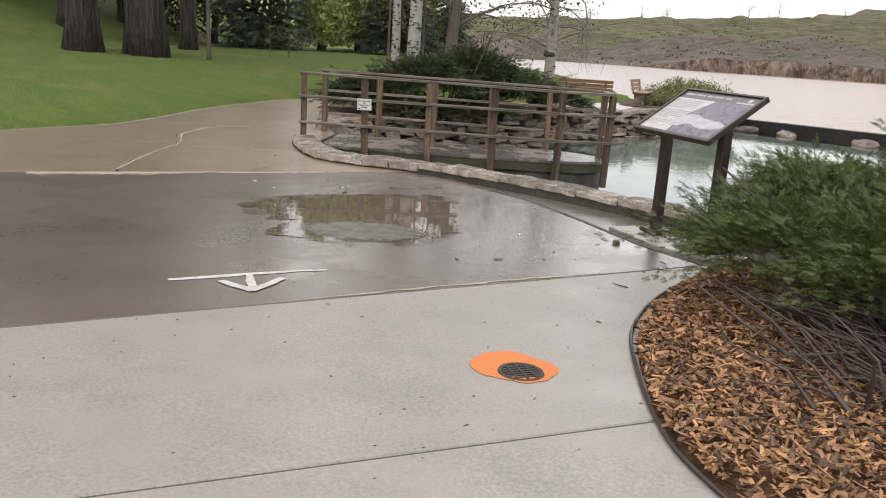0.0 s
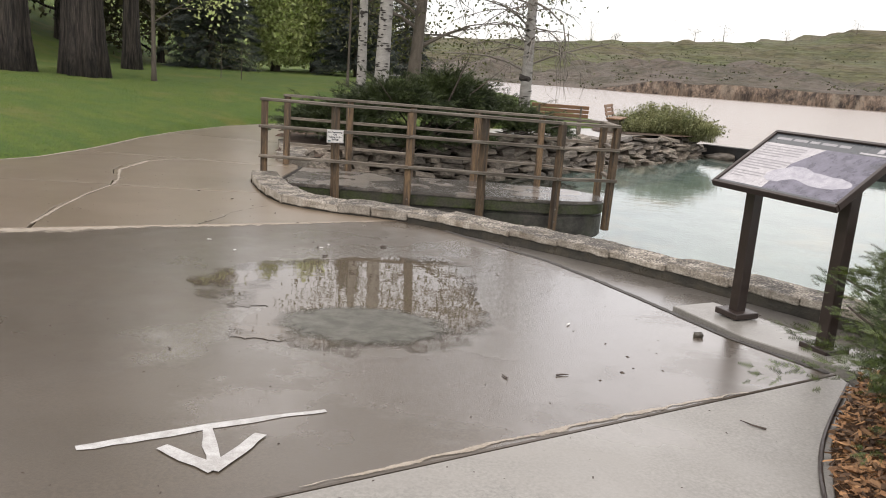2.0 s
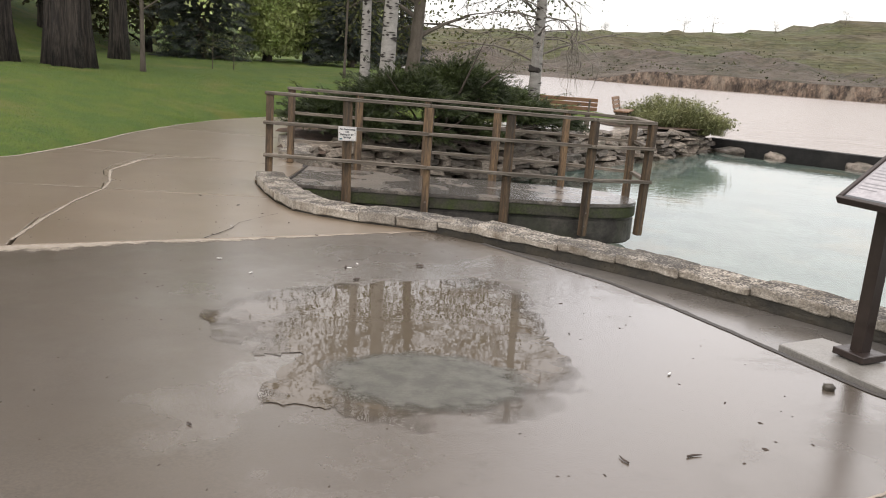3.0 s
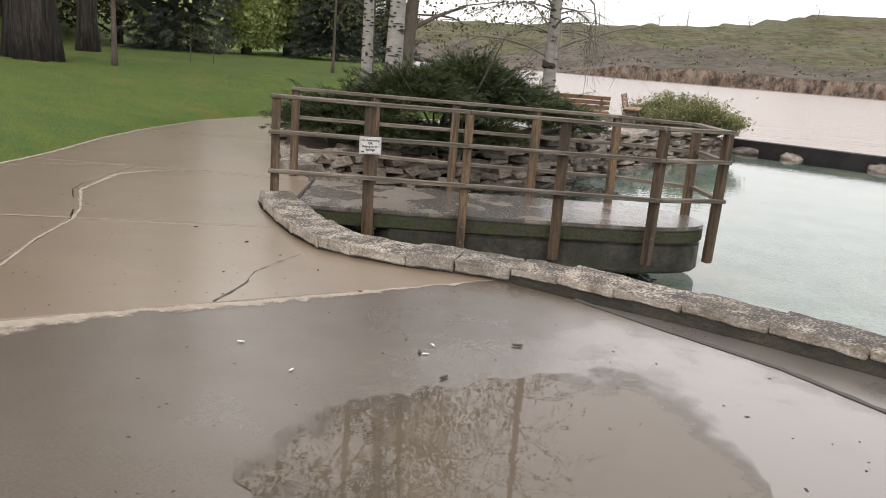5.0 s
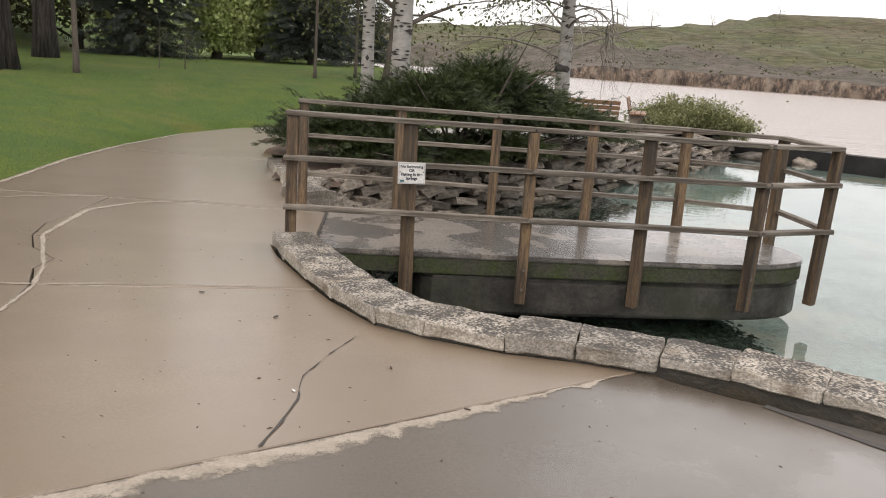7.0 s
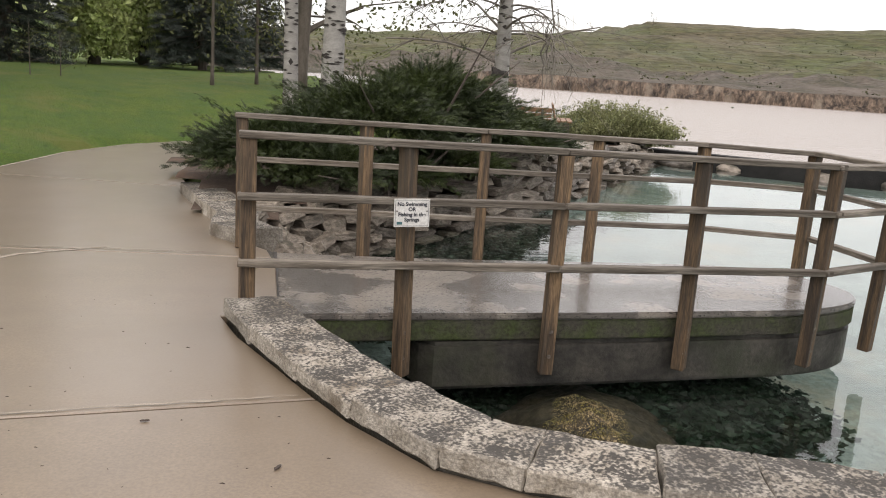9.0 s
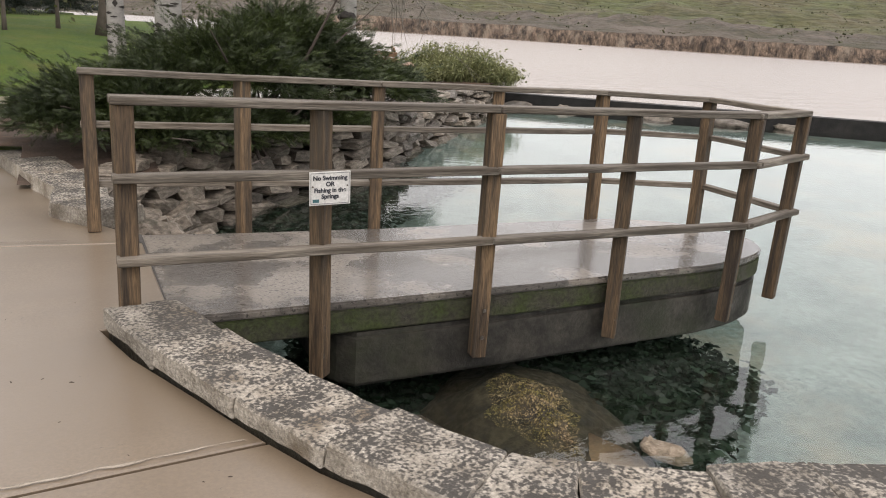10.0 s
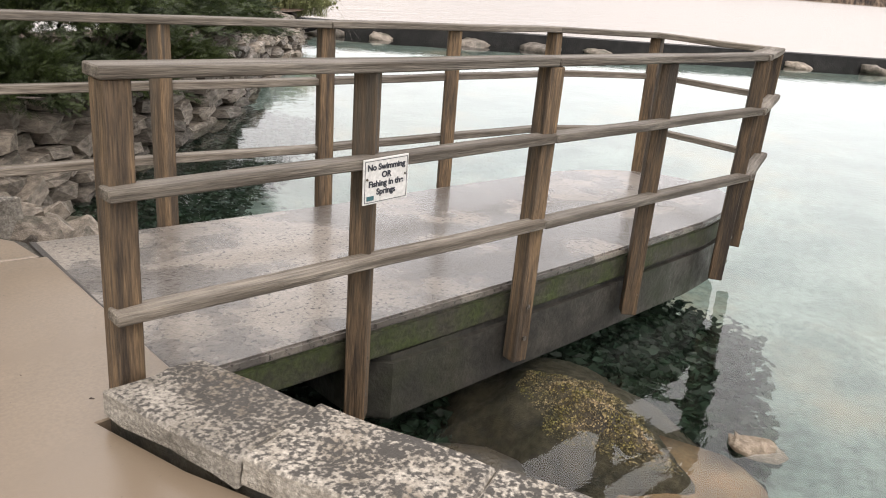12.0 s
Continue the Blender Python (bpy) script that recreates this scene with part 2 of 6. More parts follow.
for _t, _s in ((_t1, 58.0), (_t2, 5.5)):
    _t.inputs["Scale"].default_value, _t.inputs["Detail"].default_value = _s, 6
    _l.new(_tc.outputs["Object"], _t.inputs["Vector"])
_sum = _n.new("ShaderNodeMath")
_sum.operation = "MULTIPLY_ADD"
_l.new(_t2.outputs["Fac"], _sum.inputs[0])
_sum.inputs[1].default_value = 0.6
_l.new(_t1.outputs["Fac"], _sum.inputs[2])
# lichen grows on the faces that look up
_geo, _nz = _n.new("ShaderNodeNewGeometry"), _n.new("ShaderNodeSeparateXYZ")
_l.new(_geo.outputs["Normal"], _nz.inputs[0])
_up = _n.new("ShaderNodeMapRange")
_up.inputs[1].default_value, _up.inputs[2].default_value, _up.inputs[3].default_value = 0.35, 0.9, 0.12
_l.new(_nz.outputs["Z"], _up.inputs[0])
_lich = _n.new("ShaderNodeMapRange")
_lich.inputs[1].default_value, _lich.inputs[2].default_value = 0.70, 0.85
_l.new(_sum.outputs[0], _lich.inputs[0])
_mr = _n.new("ShaderNodeMath")
_mr.operation = "MULTIPLY"
_l.new(_lich.outputs[0], _mr.inputs[0])
_l.new(_up.outputs[0], _mr.inputs[1])
_mx = _n.new("ShaderNodeMix")
_mx.data_type = "RGBA"
_l.new(_mr.outputs[0], _mx.inputs[0])
_l.new(_b.inputs["Base Color"].links[0].from_socket, _mx.inputs[6])
_mx.inputs[7].default_value = (0.045, 0.04, 0.034, 1)
_l.new(_mx.outputs[2], _b.inputs["Base Color"])
STONE_WALL = material("fieldstone", (0.34, 0.285, 0.225), (0.15, 0.125, 0.098), scale=5, fine=50, rough=(0.5, 0.85), bump=0.9, bump_scale=26, c=(0.068, 0.07, 0.044), rand=0.45, dist=0.015, grains=(0.6, 1.3))
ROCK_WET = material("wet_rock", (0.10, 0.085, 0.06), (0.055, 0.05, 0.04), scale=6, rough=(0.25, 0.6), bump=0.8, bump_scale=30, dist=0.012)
MOSS = material("moss_and_gravel", (0.11, 0.083, 0.045), (0.05, 0.042, 0.02), scale=14, fine=120, rough=(0.6, 0.95), bump=1.0, bump_scale=90, c=(0.03, 0.026, 0.018), dist=0.015)
MOSS_CHIP = material("moss_chip", (0.40, 0.30, 0.17), (0.22, 0.19, 0.055), scale=4, rough=(0.7, 0.9), bump=0, island=0.7)
BROWN_METAL = material("brown_powder_coat", (0.035, 0.022, 0.018), (0.05, 0.032, 0.026), scale=20, rough=(0.35, 0.5), bump=0.1)
IRON = material("cast_iron", (0.05, 0.047, 0.045), (0.09, 0.08, 0.075), scale=30, rough=(0.45, 0.65), metal=0.6, bump=0.4)
WHITE_SIGN = material("sign_white", (0.74, 0.73, 0.70), (0.66, 0.65, 0.62), scale=8, rough=(0.4, 0.55), bump=0.05, damp=0.8)
INK = material("dark_ink", (0.03, 0.035, 0.05), (0.045, 0.05, 0.07), scale=10, rough=(0.45, 0.5), bump=0)
SIGN_GREEN = material("sign_teal", (0.05, 0.18, 0.20), (0.07, 0.2, 0.22), scale=10, rough=(0.45, 0.5), bump=0)
PANEL_PAPER = material("panel_paper", (0.62, 0.60, 0.62), (0.56, 0.54, 0.57), scale=4, rough=(0.25, 0.35), bump=0)
PANEL_SLATE = material("panel_slate", (0.07, 0.08, 0.09), (0.09, 0.10, 0.11), scale=6, rough=(0.25, 0.35), bump=0)
PANEL_TEXT = material("panel_text", (0.36, 0.35, 0.37), (0.42, 0.41, 0.43), scale=40, rough=(0.3, 0.35), bump=0)
PANEL_PHOTO = material("panel_photo", (0.09, 0.085, 0.13), (0.22, 0.21, 0.28), scale=16, rough=(0.25, 0.35), bump=0, c=(0.06, 0.06, 0.085))
PANEL_FOAM = material("panel_foam", (0.58, 0.57, 0.63), (0.42, 0.41, 0.48), scale=20, rough=(0.25, 0.35), bump=0)
PAINT_WHITE = material("marking_white", (0.72, 0.72, 0.71), (0.52, 0.51, 0.49), scale=18, rough=(0.6, 0.8), bump=0.2)
_n, _l = PAINT_WHITE.node_tree.nodes, PAINT_WHITE.node_tree.links
_tc, _t, _at, _fade, _mr = (_n.new("ShaderNode" + k) for k in ("TexCoord", "TexNoise", "Attribute", "Math", "MapRange"))
_t.inputs["Scale"].default_value, _t.inputs["Detail"].default_value = 60.0, 6
_l.new(_tc.outputs["Object"], _t.inputs["Vector"])
_at.attribute_name = "middle"
_fade.operation = "ADD"
_l.new(_at.outputs["Fac"], _fade.inputs[0])
_l.new(_t.outputs["Fac"], _fade.inputs[1])
_mr.interpolation_type = "SMOOTHSTEP"
_mr.inputs[1].default_value, _mr.inputs[2].default_value, _mr.inputs[4].default_value = 0.5, 1.25, 0.95
_l.new(_fade.outputs[0], _mr.inputs[0])
_l.new(_mr.outputs[0], _n["Principled BSDF"].inputs["Alpha"])
PAINT_ORANGE = material("marking_orange", (0.85, 0.21, 0.035), (0.78, 0.25, 0.06), scale=12, rough=(0.6, 0.75), bump=0.2)
MULCH_BASE = material("bark_soil", (0.12, 0.062, 0.028), (0.20, 0.10, 0.042), scale=20, rough=(0.8, 0.95), bump=1.0, bump_scale=70, dist=0.02)
MULCH_CHIP = material("bark_chip", (0.44, 0.235, 0.10), (0.22, 0.105, 0.046), scale=14, rough=(0.55, 0.8), bump=0.4, island=0.75)
SOIL = material("island_soil", (0.13, 0.085, 0.058), (0.085, 0.056, 0.04), scale=4, rough=(0.85, 0.95), bump=1.0, bump_scale=40, c=(0.18, 0.10, 0.055), dist=0.02)
LAWN = material("turf", (0.135, 0.33, 0.014), (0.225, 0.385, 0.026), scale=1.5, fine=16, rough=(0.9, 1.0), bump=1.0, bump_scale=50, c=(0.27, 0.30, 0.05), dist=0.02, grains=(0.5, 1.6))
GRASS = leaf_material("grass_blades", (0.13, 0.32, 0.016), (0.24, 0.36, 0.032), through_light=0.35, amount=0.5)
REED = leaf_material("scrub_blades", (0.36, 0.37, 0.17), (0.26, 0.29, 0.12), through_light=0.35)
HILL = material("far_hill", (0.105, 0.125, 0.035), (0.155, 0.13, 0.075), scale=0.055, fine=0.6, rough=(0.9, 1.0), bump=1.0, bump_scale=0.35, c=(0.06, 0.078, 0.022), stretch=(0.5, 0.5, 3.2), dist=3.0, detail=12, grains=(0.55, 1.4))
BANK_EARTH = material("bank_earth", (0.16, 0.125, 0.10), (0.085, 0.078, 0.045), scale=0.09, fine=0.7, rough=(0.9, 1.0), bump=1.0, bump_scale=0.3, c=(0.20, 0.16, 0.13), dist=2.5, detail=12, grains=(0.55, 1.35))
BLUFF = material("bluff_rock", (0.34, 0.265, 0.205), (0.04, 0.03, 0.025), scale=0.85, fine=3.0, rough=(0.9, 1.0), bump=1.0, bump_scale=1.2, stretch=(1, 1, 0.12), c=(0.36, 0.29, 0.225), dist=1.2, grains=(0.4, 1.5))
DAM_STONE = material("dam_concrete", (0.022, 0.021, 0.02), (0.012, 0.012, 0.012), scale=3, rough=(0.85, 0.95), bump=0.8, c=(0.035, 0.033, 0.03), dist=0.02)
BED = material("spring_bed", (0.20, 0.235, 0.225), (0.10, 0.128, 0.12), scale=1.3, fine=14, rough=(0.8, 0.95), bump=1.0, bump_scale=12, c=(0.20, 0.20, 0.16), dist=0.06, damp=1.0, grains=(0.6, 1.3))
# pale silt in the shallows; deep bed darkened in place of the water's absorption
_n, _l = BED.node_tree.nodes, BED.node_tree.links
_b = _n["Principled BSDF"]
_tc, _xyz, _mr, _mx = _n.new("ShaderNodeTexCoord"), _n.new("ShaderNodeSeparateXYZ"), _n.new("ShaderNodeMapRange"), _n.new("ShaderNodeMix")
_l.new(_tc.outputs["Object"], _xyz.inputs[0])
_mr.inputs[1].default_value, _mr.inputs[2].default_value = -1.85, -2.15
_l.new(_xyz.outputs["Z"], _mr.inputs[0])
_mx.data_type = "RGBA"
_l.new(_mr.outputs[0], _mx.inputs[0])
_l.new(_b.inputs["Base Color"].links[0].from_socket, _mx.inputs[6])
_mx.inputs[7].default_value = (0.045, 0.062, 0.068, 1)
_l.new(_mx.outputs[2], _b.inputs["Base Color"])
REFLECTION_DARK = leaf_material("pond_weed", (0.012, 0.032, 0.02), (0.02, 0.05, 0.022), through_light=0.1)
BARK = material("cottonwood_bark", (0.15, 0.12, 0.10), (0.022, 0.018, 0.016), scale=4, fine=12, rough=(0.85, 0.95), bump=1.0, bump_scale=6, stretch=(3.4, 3.4, 0.2), dist=0.35, grains=(0.45, 1.5))
BARK_THIN = material("smooth_bark", (0.20, 0.165, 0.135), (0.12, 0.10, 0.08), scale=6, rough=(0.8, 0.9), bump=0.5, stretch=(1, 1, 0.4))
BIRCH = material("birch_bark", (0.50, 0.48, 0.44), (0.36, 0.345, 0.315), scale=5, rough=(0.6, 0.75), bump=0.35, bump_scale=18, stretch=(1, 1, 2.5))
BIRCH_SCAR = material("birch_scar", (0.035, 0.03, 0.027), (0.07, 0.06, 0.05), scale=20, rough=(0.8, 0.9), bump=0.6)
TWIG = material("pale_twig", (0.30, 0.27, 0.23), (0.20, 0.175, 0.15), scale=5, rough=(0.8, 0.9), bump=0)
STEM = material("juniper_stem", (0.15, 0.115, 0.095), (0.085, 0.065, 0.055), scale=16, rough=(0.8, 0.95), bump=0.7, stretch=(1, 1, 0.4))
JUNIPER = leaf_material("juniper_spray", (0.115, 0.175, 0.018), (0.05, 0.092, 0.012), through_light=0.15, amount=0.55)
JUNIPER_DARK = leaf_material("juniper_dark", (0.078, 0.124, 0.020), (0.026, 0.050, 0.011), through_light=0.16, amount=0.6)
SCRUB = leaf_material("hill_scrub", (0.085, 0.10, 0.035), (0.115, 0.118, 0.05), through_light=0.1)
SPRUCE = leaf_material("spruce_needles", (0.04, 0.058, 0.046), (0.058, 0.078, 0.058), through_light=0.08, amount=0.45)
LEAF_LIGHT = leaf_material("young_leaves", (0.92, 1.0, 0.46), (0.74, 0.88, 0.36), through_light=0.5)
LEAF_WOOD = leaf_material("woodland_leaves", (0.12, 0.112, 0.045), (0.08, 0.082, 0.03), through_light=0.25)
LEAF_OLIVE = leaf_material("olive_leaves", (0.17, 0.18, 0.06), (0.12, 0.14, 0.045), through_light=0.35)
BENCH_WOOD = material("bench_slat", (0.40, 0.23, 0.13), (0.32, 0.18, 0.10), scale=6, rough=(0.55, 0.75), bump=0.3, stretch=(0.5, 5, 5))
POOL = water("spring_water", (0.86, 0.95, 0.93), scale=3.0, strength=0.10, stretch=(1, 1.6, 1))
RIVER = water("river_water", (0.40, 0.335, 0.285), rough=0.25, clear=0.0, scale=0.55, strength=0.6, stretch=(0.5, 1.8, 1), colour=(0.31, 0.255, 0.215), dist=0.14)
PUDDLE = water("puddle_water", (0.065, 0.053, 0.036), rough=0.012, clear=0.0, scale=5, strength=0.02, colour=(0.055, 0.045, 0.032))
PUDDLE.node_tree.nodes["Principled BSDF"].inputs["IOR"].default_value = 1.8
FOAM = material("panel_foam", (0.58, 0.57, 0.63), (0.42, 0.41, 0.48), scale=20, rough=(0.25, 0.35), bump=0)
PAINT_WHITE = material("marking_white", (0.72, 0.72, 0.71), (0.52, 0.51, 0.49), scale=18, rough=(0.6, 0.8), bump=0.2)
PAINT_ORANGE = material("marking_orange", (0.85, 0.21, 0.035), (0.78, 0.25, 0.06), scale=12, rough=(0.6, 0.75), bump=0.2)
MULCH_BASE = material("bark_soil", (0.12, 0.062, 0.028), (0.20, 0.10, 0.042), scale=20, rough=(0.8, 0.95), bump=1.0, bump_scale=70, dist=0.02)
MULCH_CHIP = material("bark_chip", (0.44, 0.235, 0.10), (0.22, 0.105, 0.046), scale=14, rough=(0.55, 0.8), bump=0.4, island=0.75)
SOIL = material("island_soil", (0.13, 0.085, 0.058), (0.085, 0.056, 0.04), scale=4, rough=(0.85, 0.95), bump=1.0, bump_scale=40, c=(0.18, 0.10, 0.055), dist=0.02)
LAWN = material("turf", (0.082, 0.17, 0.010), (0.145, 0.215, 0.018), scale=1.5, fine=34, rough=(0.9, 1.0), bump=1.0, bump_scale=50, c=(0.195, 0.212, 0.036), dist=0.05, grains=(0.5, 1.45))
GRASS = leaf_material("grass_blades", (0.095, 0.23, 0.012), (0.18, 0.27, 0.025), through_light=0.35, amount=0.5)
REED = leaf_material("scrub_blades", (0.36, 0.37, 0.17), (0.26, 0.29, 0.12), through_light=0.35)
HILL = material("far_hill", (0.105, 0.125, 0.035), (0.155, 0.13, 0.075), scale=0.055, fine=0.6, rough=(0.9, 1.0), bump=1.0, bump_scale=0.35, c=(0.06, 0.078, 0.022), stretch=(0.5, 0.5, 3.2), dist=3.0, detail=12, grains=(0.55, 1.4))
BANK_EARTH = material("bank_earth", (0.16, 0.125, 0.10), (0.085, 0.078, 0.045), scale=0.09, fine=0.7, rough=(0.9, 1.0), bump=1.0, bump_scale=0.3, c=(0.20, 0.16, 0.13), dist=2.5, detail=12, grains=(0.55, 1.35))
BLUFF = material("bluff_rock", (0.30, 0.215, 0.155), (0.04, 0.03, 0.025), scale=0.85, fine=3.0, rough=(0.9, 1.0), bump=1.0, bump_scale=1.2, stretch=(1, 1, 0.12), c=(0.36, 0.29, 0.225), dist=1.2, grains=(0.4, 1.5))
DAM_STONE = material("dam_concrete", (0.022, 0.021, 0.02), (0.012, 0.012, 0.012), scale=3, rough=(0.85, 0.95), bump=0.8, c=(0.035, 0.033, 0.03), dist=0.02)
BED = material("spring_bed", (0.22, 0.275, 0.25), (0.125, 0.17, 0.155), scale=1.3, fine=14, rough=(0.8, 0.95), bump=1.0, bump_scale=12, c=(0.26, 0.245, 0.185), dist=0.06, damp=1.0, grains=(0.6, 1.3))
# near-black green for the flecks that imitate reflections in the pool
REFLECTION_DARK = leaf_material("pond_weed", (0.012, 0.032, 0.02), (0.02, 0.05, 0.022), through_light=0.1)
BARK = material("cottonwood_bark", (0.15, 0.12, 0.10), (0.022, 0.018, 0.016), scale=4, fine=12, rough=(0.85, 0.95), bump=1.0, bump_scale=6, stretch=(3.4, 3.4, 0.2), dist=0.35, grains=(0.45, 1.5))
BARK_THIN = material("smooth_bark", (0.20, 0.165, 0.135), (0.12, 0.10, 0.08), scale=6, rough=(0.8, 0.9), bump=0.5, stretch=(1, 1, 0.4))
BIRCH = material("birch_bark", (0.50, 0.48, 0.44), (0.36, 0.345, 0.315), scale=5, rough=(0.6, 0.75), bump=0.35, bump_scale=18, stretch=(1, 1, 2.5))
BIRCH_SCAR = material("birch_scar", (0.035, 0.03, 0.027), (0.07, 0.06, 0.05), scale=20, rough=(0.8, 0.9), bump=0.6)
TWIG = material("pale_twig", (0.30, 0.27, 0.23), (0.20, 0.175, 0.15), scale=5, rough=(0.8, 0.9), bump=0)
STEM = material("juniper_stem", (0.15, 0.115, 0.095), (0.085, 0.065, 0.055), scale=16, rough=(0.8, 0.95), bump=0.7, stretch=(1, 1, 0.4))
JUNIPER = leaf_material("juniper_spray", (0.105, 0.148, 0.022), (0.045, 0.078, 0.014), through_light=0.15, amount=0.55)
JUNIPER_DARK = leaf_material("juniper_dark", (0.072, 0.102, 0.022), (0.028, 0.047, 0.013), through_light=0.16, amount=0.6)
SCRUB = leaf_material("hill_scrub", (0.085, 0.10, 0.035), (0.115, 0.118, 0.05), through_light=0.1)
SPRUCE = leaf_material("spruce_needles", (0.04, 0.058, 0.046), (0.058, 0.078, 0.058), through_light=0.08, amount=0.45)
LEAF_LIGHT = leaf_material("young_leaves", (0.92, 1.0, 0.46), (0.74, 0.88, 0.36), through_light=0.5)
LEAF_WOOD = leaf_material("woodland_leaves", (0.12, 0.112, 0.045), (0.08, 0.082, 0.03), through_light=0.25)
LEAF_OLIVE = leaf_material("olive_leaves", (0.17, 0.18, 0.06), (0.12, 0.14, 0.045), through_light=0.35)
BENCH_WOOD = material("bench_slat", (0.40, 0.23, 0.13), (0.32, 0.18, 0.10), scale=6, rough=(0.55, 0.75), bump=0.3, stretch=(0.5, 5, 5))
POOL = water("spring_water", (0.86, 0.95, 0.93), scale=3.0, strength=0.10, stretch=(1, 1.6, 1))
RIVER = water("river_water", (0.235, 0.195, 0.165), rough=0.25, clear=0.0, scale=0.55, strength=0.6, stretch=(0.5, 1.8, 1), colour=(0.19, 0.155, 0.13), dist=0.14)
PUDDLE = water("puddle_water", (0.095, 0.077, 0.058), rough=0.012, clear=0.0, scale=5, strength=0.02, colour=(0.082, 0.068, 0.05))
_n, _l = PUDDLE.node_tree.nodes, PUDDLE.node_tree.links
_tc, _mp, _ln, _t = _n.new("ShaderNodeTexCoord"), _n.new("ShaderNodeMapping"), _n.new("ShaderNodeVectorMath"), _n.new("ShaderNodeTexNoise")
_mp.inputs["Location"].default_value, _mp.inputs["Scale"].default_value = (-0.10 / 1.22, -5.55 / 1.75, 0), (1 / 1.22, 1 / 1.75, 0)
_l.new(_tc.outputs["Object"], _mp.inputs["Vector"])
_ln.operation = "LENGTH"
_l.new(_mp.outputs["Vector"], _ln.inputs[0])
_t.inputs["Scale"].default_value, _t.inputs["Detail"].default_value, _t.inputs["Roughness"].default_value = 2.4, 6, 0.6
_l.new(_tc.outputs["Object"], _t.inputs["Vector"])
_sum = _n.new("ShaderNodeMath")
_sum.operation = "MULTIPLY_ADD"
_l.new(_t.outputs["Fac"], _sum.inputs[0])
_sum.inputs[1].default_value = 1.1
_l.new(_ln.outputs["Value"], _sum.inputs[2])
_mr = _n.new("ShaderNodeMapRange")
_mr.interpolation_type = "SMOOTHSTEP"
_mr.inputs[1].default_value, _mr.inputs[2].default_value = 1.46, 1.14
_l.new(_sum.outputs[0], _mr.inputs[0])
_l.new(_mr.outputs[0], _n["Principled BSDF"].inputs["Alpha"])
FOAM = material("water_foam", (0.55, 0.55, 0.53), (0.42, 0.42, 0.40), scale=20, rough=(0.5, 0.7), bump=0.4)


# ---- builders ----
def ground_z(x, y):
    """The paved ground falls gently to the spring and levels out behind it."""
    s = y if y < 11 else 11 + 2.5 * (1 - math.exp(-(y - 11) / 2.5))
    return 0.005 * max(-12, min(8, x)) - 0.030 * s


def finish(name, bm, mat, parent=None, label="", smooth=False):
    me = bpy.data.meshes.new(name)
    bm.to_mesh(me)
    bm.free()
    for m in (mat if isinstance(mat, (list, tuple)) else [mat]):
        me.materials.append(m)
    if smooth:
        me.polygons.foreach_set("use_smooth", [True] * len(me.polygons))
    ob = new(name, me)
    if parent is not None:
        ob.parent = parent
        ob.matrix_parent_inverse = parent.matrix_world.inverted()
    if label:
        tagged(ob, label)
    return ob


def part(name, bm, mat, parent, label="", smooth=False):
    return finish(name, bm, mat, parent, label, smooth)


def thing(name, label, category, group="", kind="", at=(0, 0, 0)):
    """An empty at the base of a thing that carries its parts."""
    ob = new(name)
    ob.empty_display_size = 0.1
    ob.matrix_world = Matrix.Translation(at)
    bpy.context.view_layer.update()
    return tagged(ob, label, category, group, kind)


def raw(name, verts, faces, mat, parent=None, label="", smooth=False):
    me = bpy.data.meshes.new(name)
    me.from_pydata([tuple(v) for v in verts], [], [tuple(f) for f in faces])
    me.materials.append(mat)
    if smooth:
        me.polygons.foreach_set("use_smooth", [True] * len(me.polygons))
    ob = new(name, me)
    if parent is not None:
        ob.parent = parent
        ob.matrix_parent_inverse = parent.matrix_world.inverted()
    if label:
        tagged(ob, label)
    return ob


def box(bm, m, sx, sy, sz, bevel=0.0):
    """A box of that size with its middle at the pose m."""
    g = bmesh.ops.create_cube(bm, size=1.0)
    vs = g["verts"]
    for v in vs:
        v.co = Vector((v.co.x * sx, v.co.y * sy, v.co.z * sz))
    if bevel:
        es = list({e for v in vs for e in v.link_edges})
        r = bmesh.ops.bevel(bm, geom=es, offset=bevel, segments=1, affect="EDGES")
        vs = list({v for f in r["faces"] for v in f.verts} | {v for v in vs if v.is_valid})
    bmesh.ops.transform(bm, matrix=m, verts=vs)
    return vs


def along(a, b, roll=0.0):
    """The pose at the middle of a and b whose x axis runs from a to b, z as upright as can be."""
    a, b = Vector(a), Vector(b)
    x = (b - a).normalized()
    up = Vector((0, 0, 1)) if abs(x.z) < 0.95 else Vector((0, 1, 0))
    y = up.cross(x).normalized()
    z = x.cross(y)
    m = Matrix((x, y, z)).transposed().to_4x4()
    m.translation = (a + b) / 2
    return m @ pose(0, 0, 0, roll, 0, 0)


def rod(bm, m, radius, length, sides=10, top=None):
    r = bmesh.ops.create_cone(bm, cap_ends=True, segments=sides, radius1=radius, radius2=radius if top is None else top, depth=length)
    bmesh.ops.transform(bm, matrix=m, verts=r["verts"])


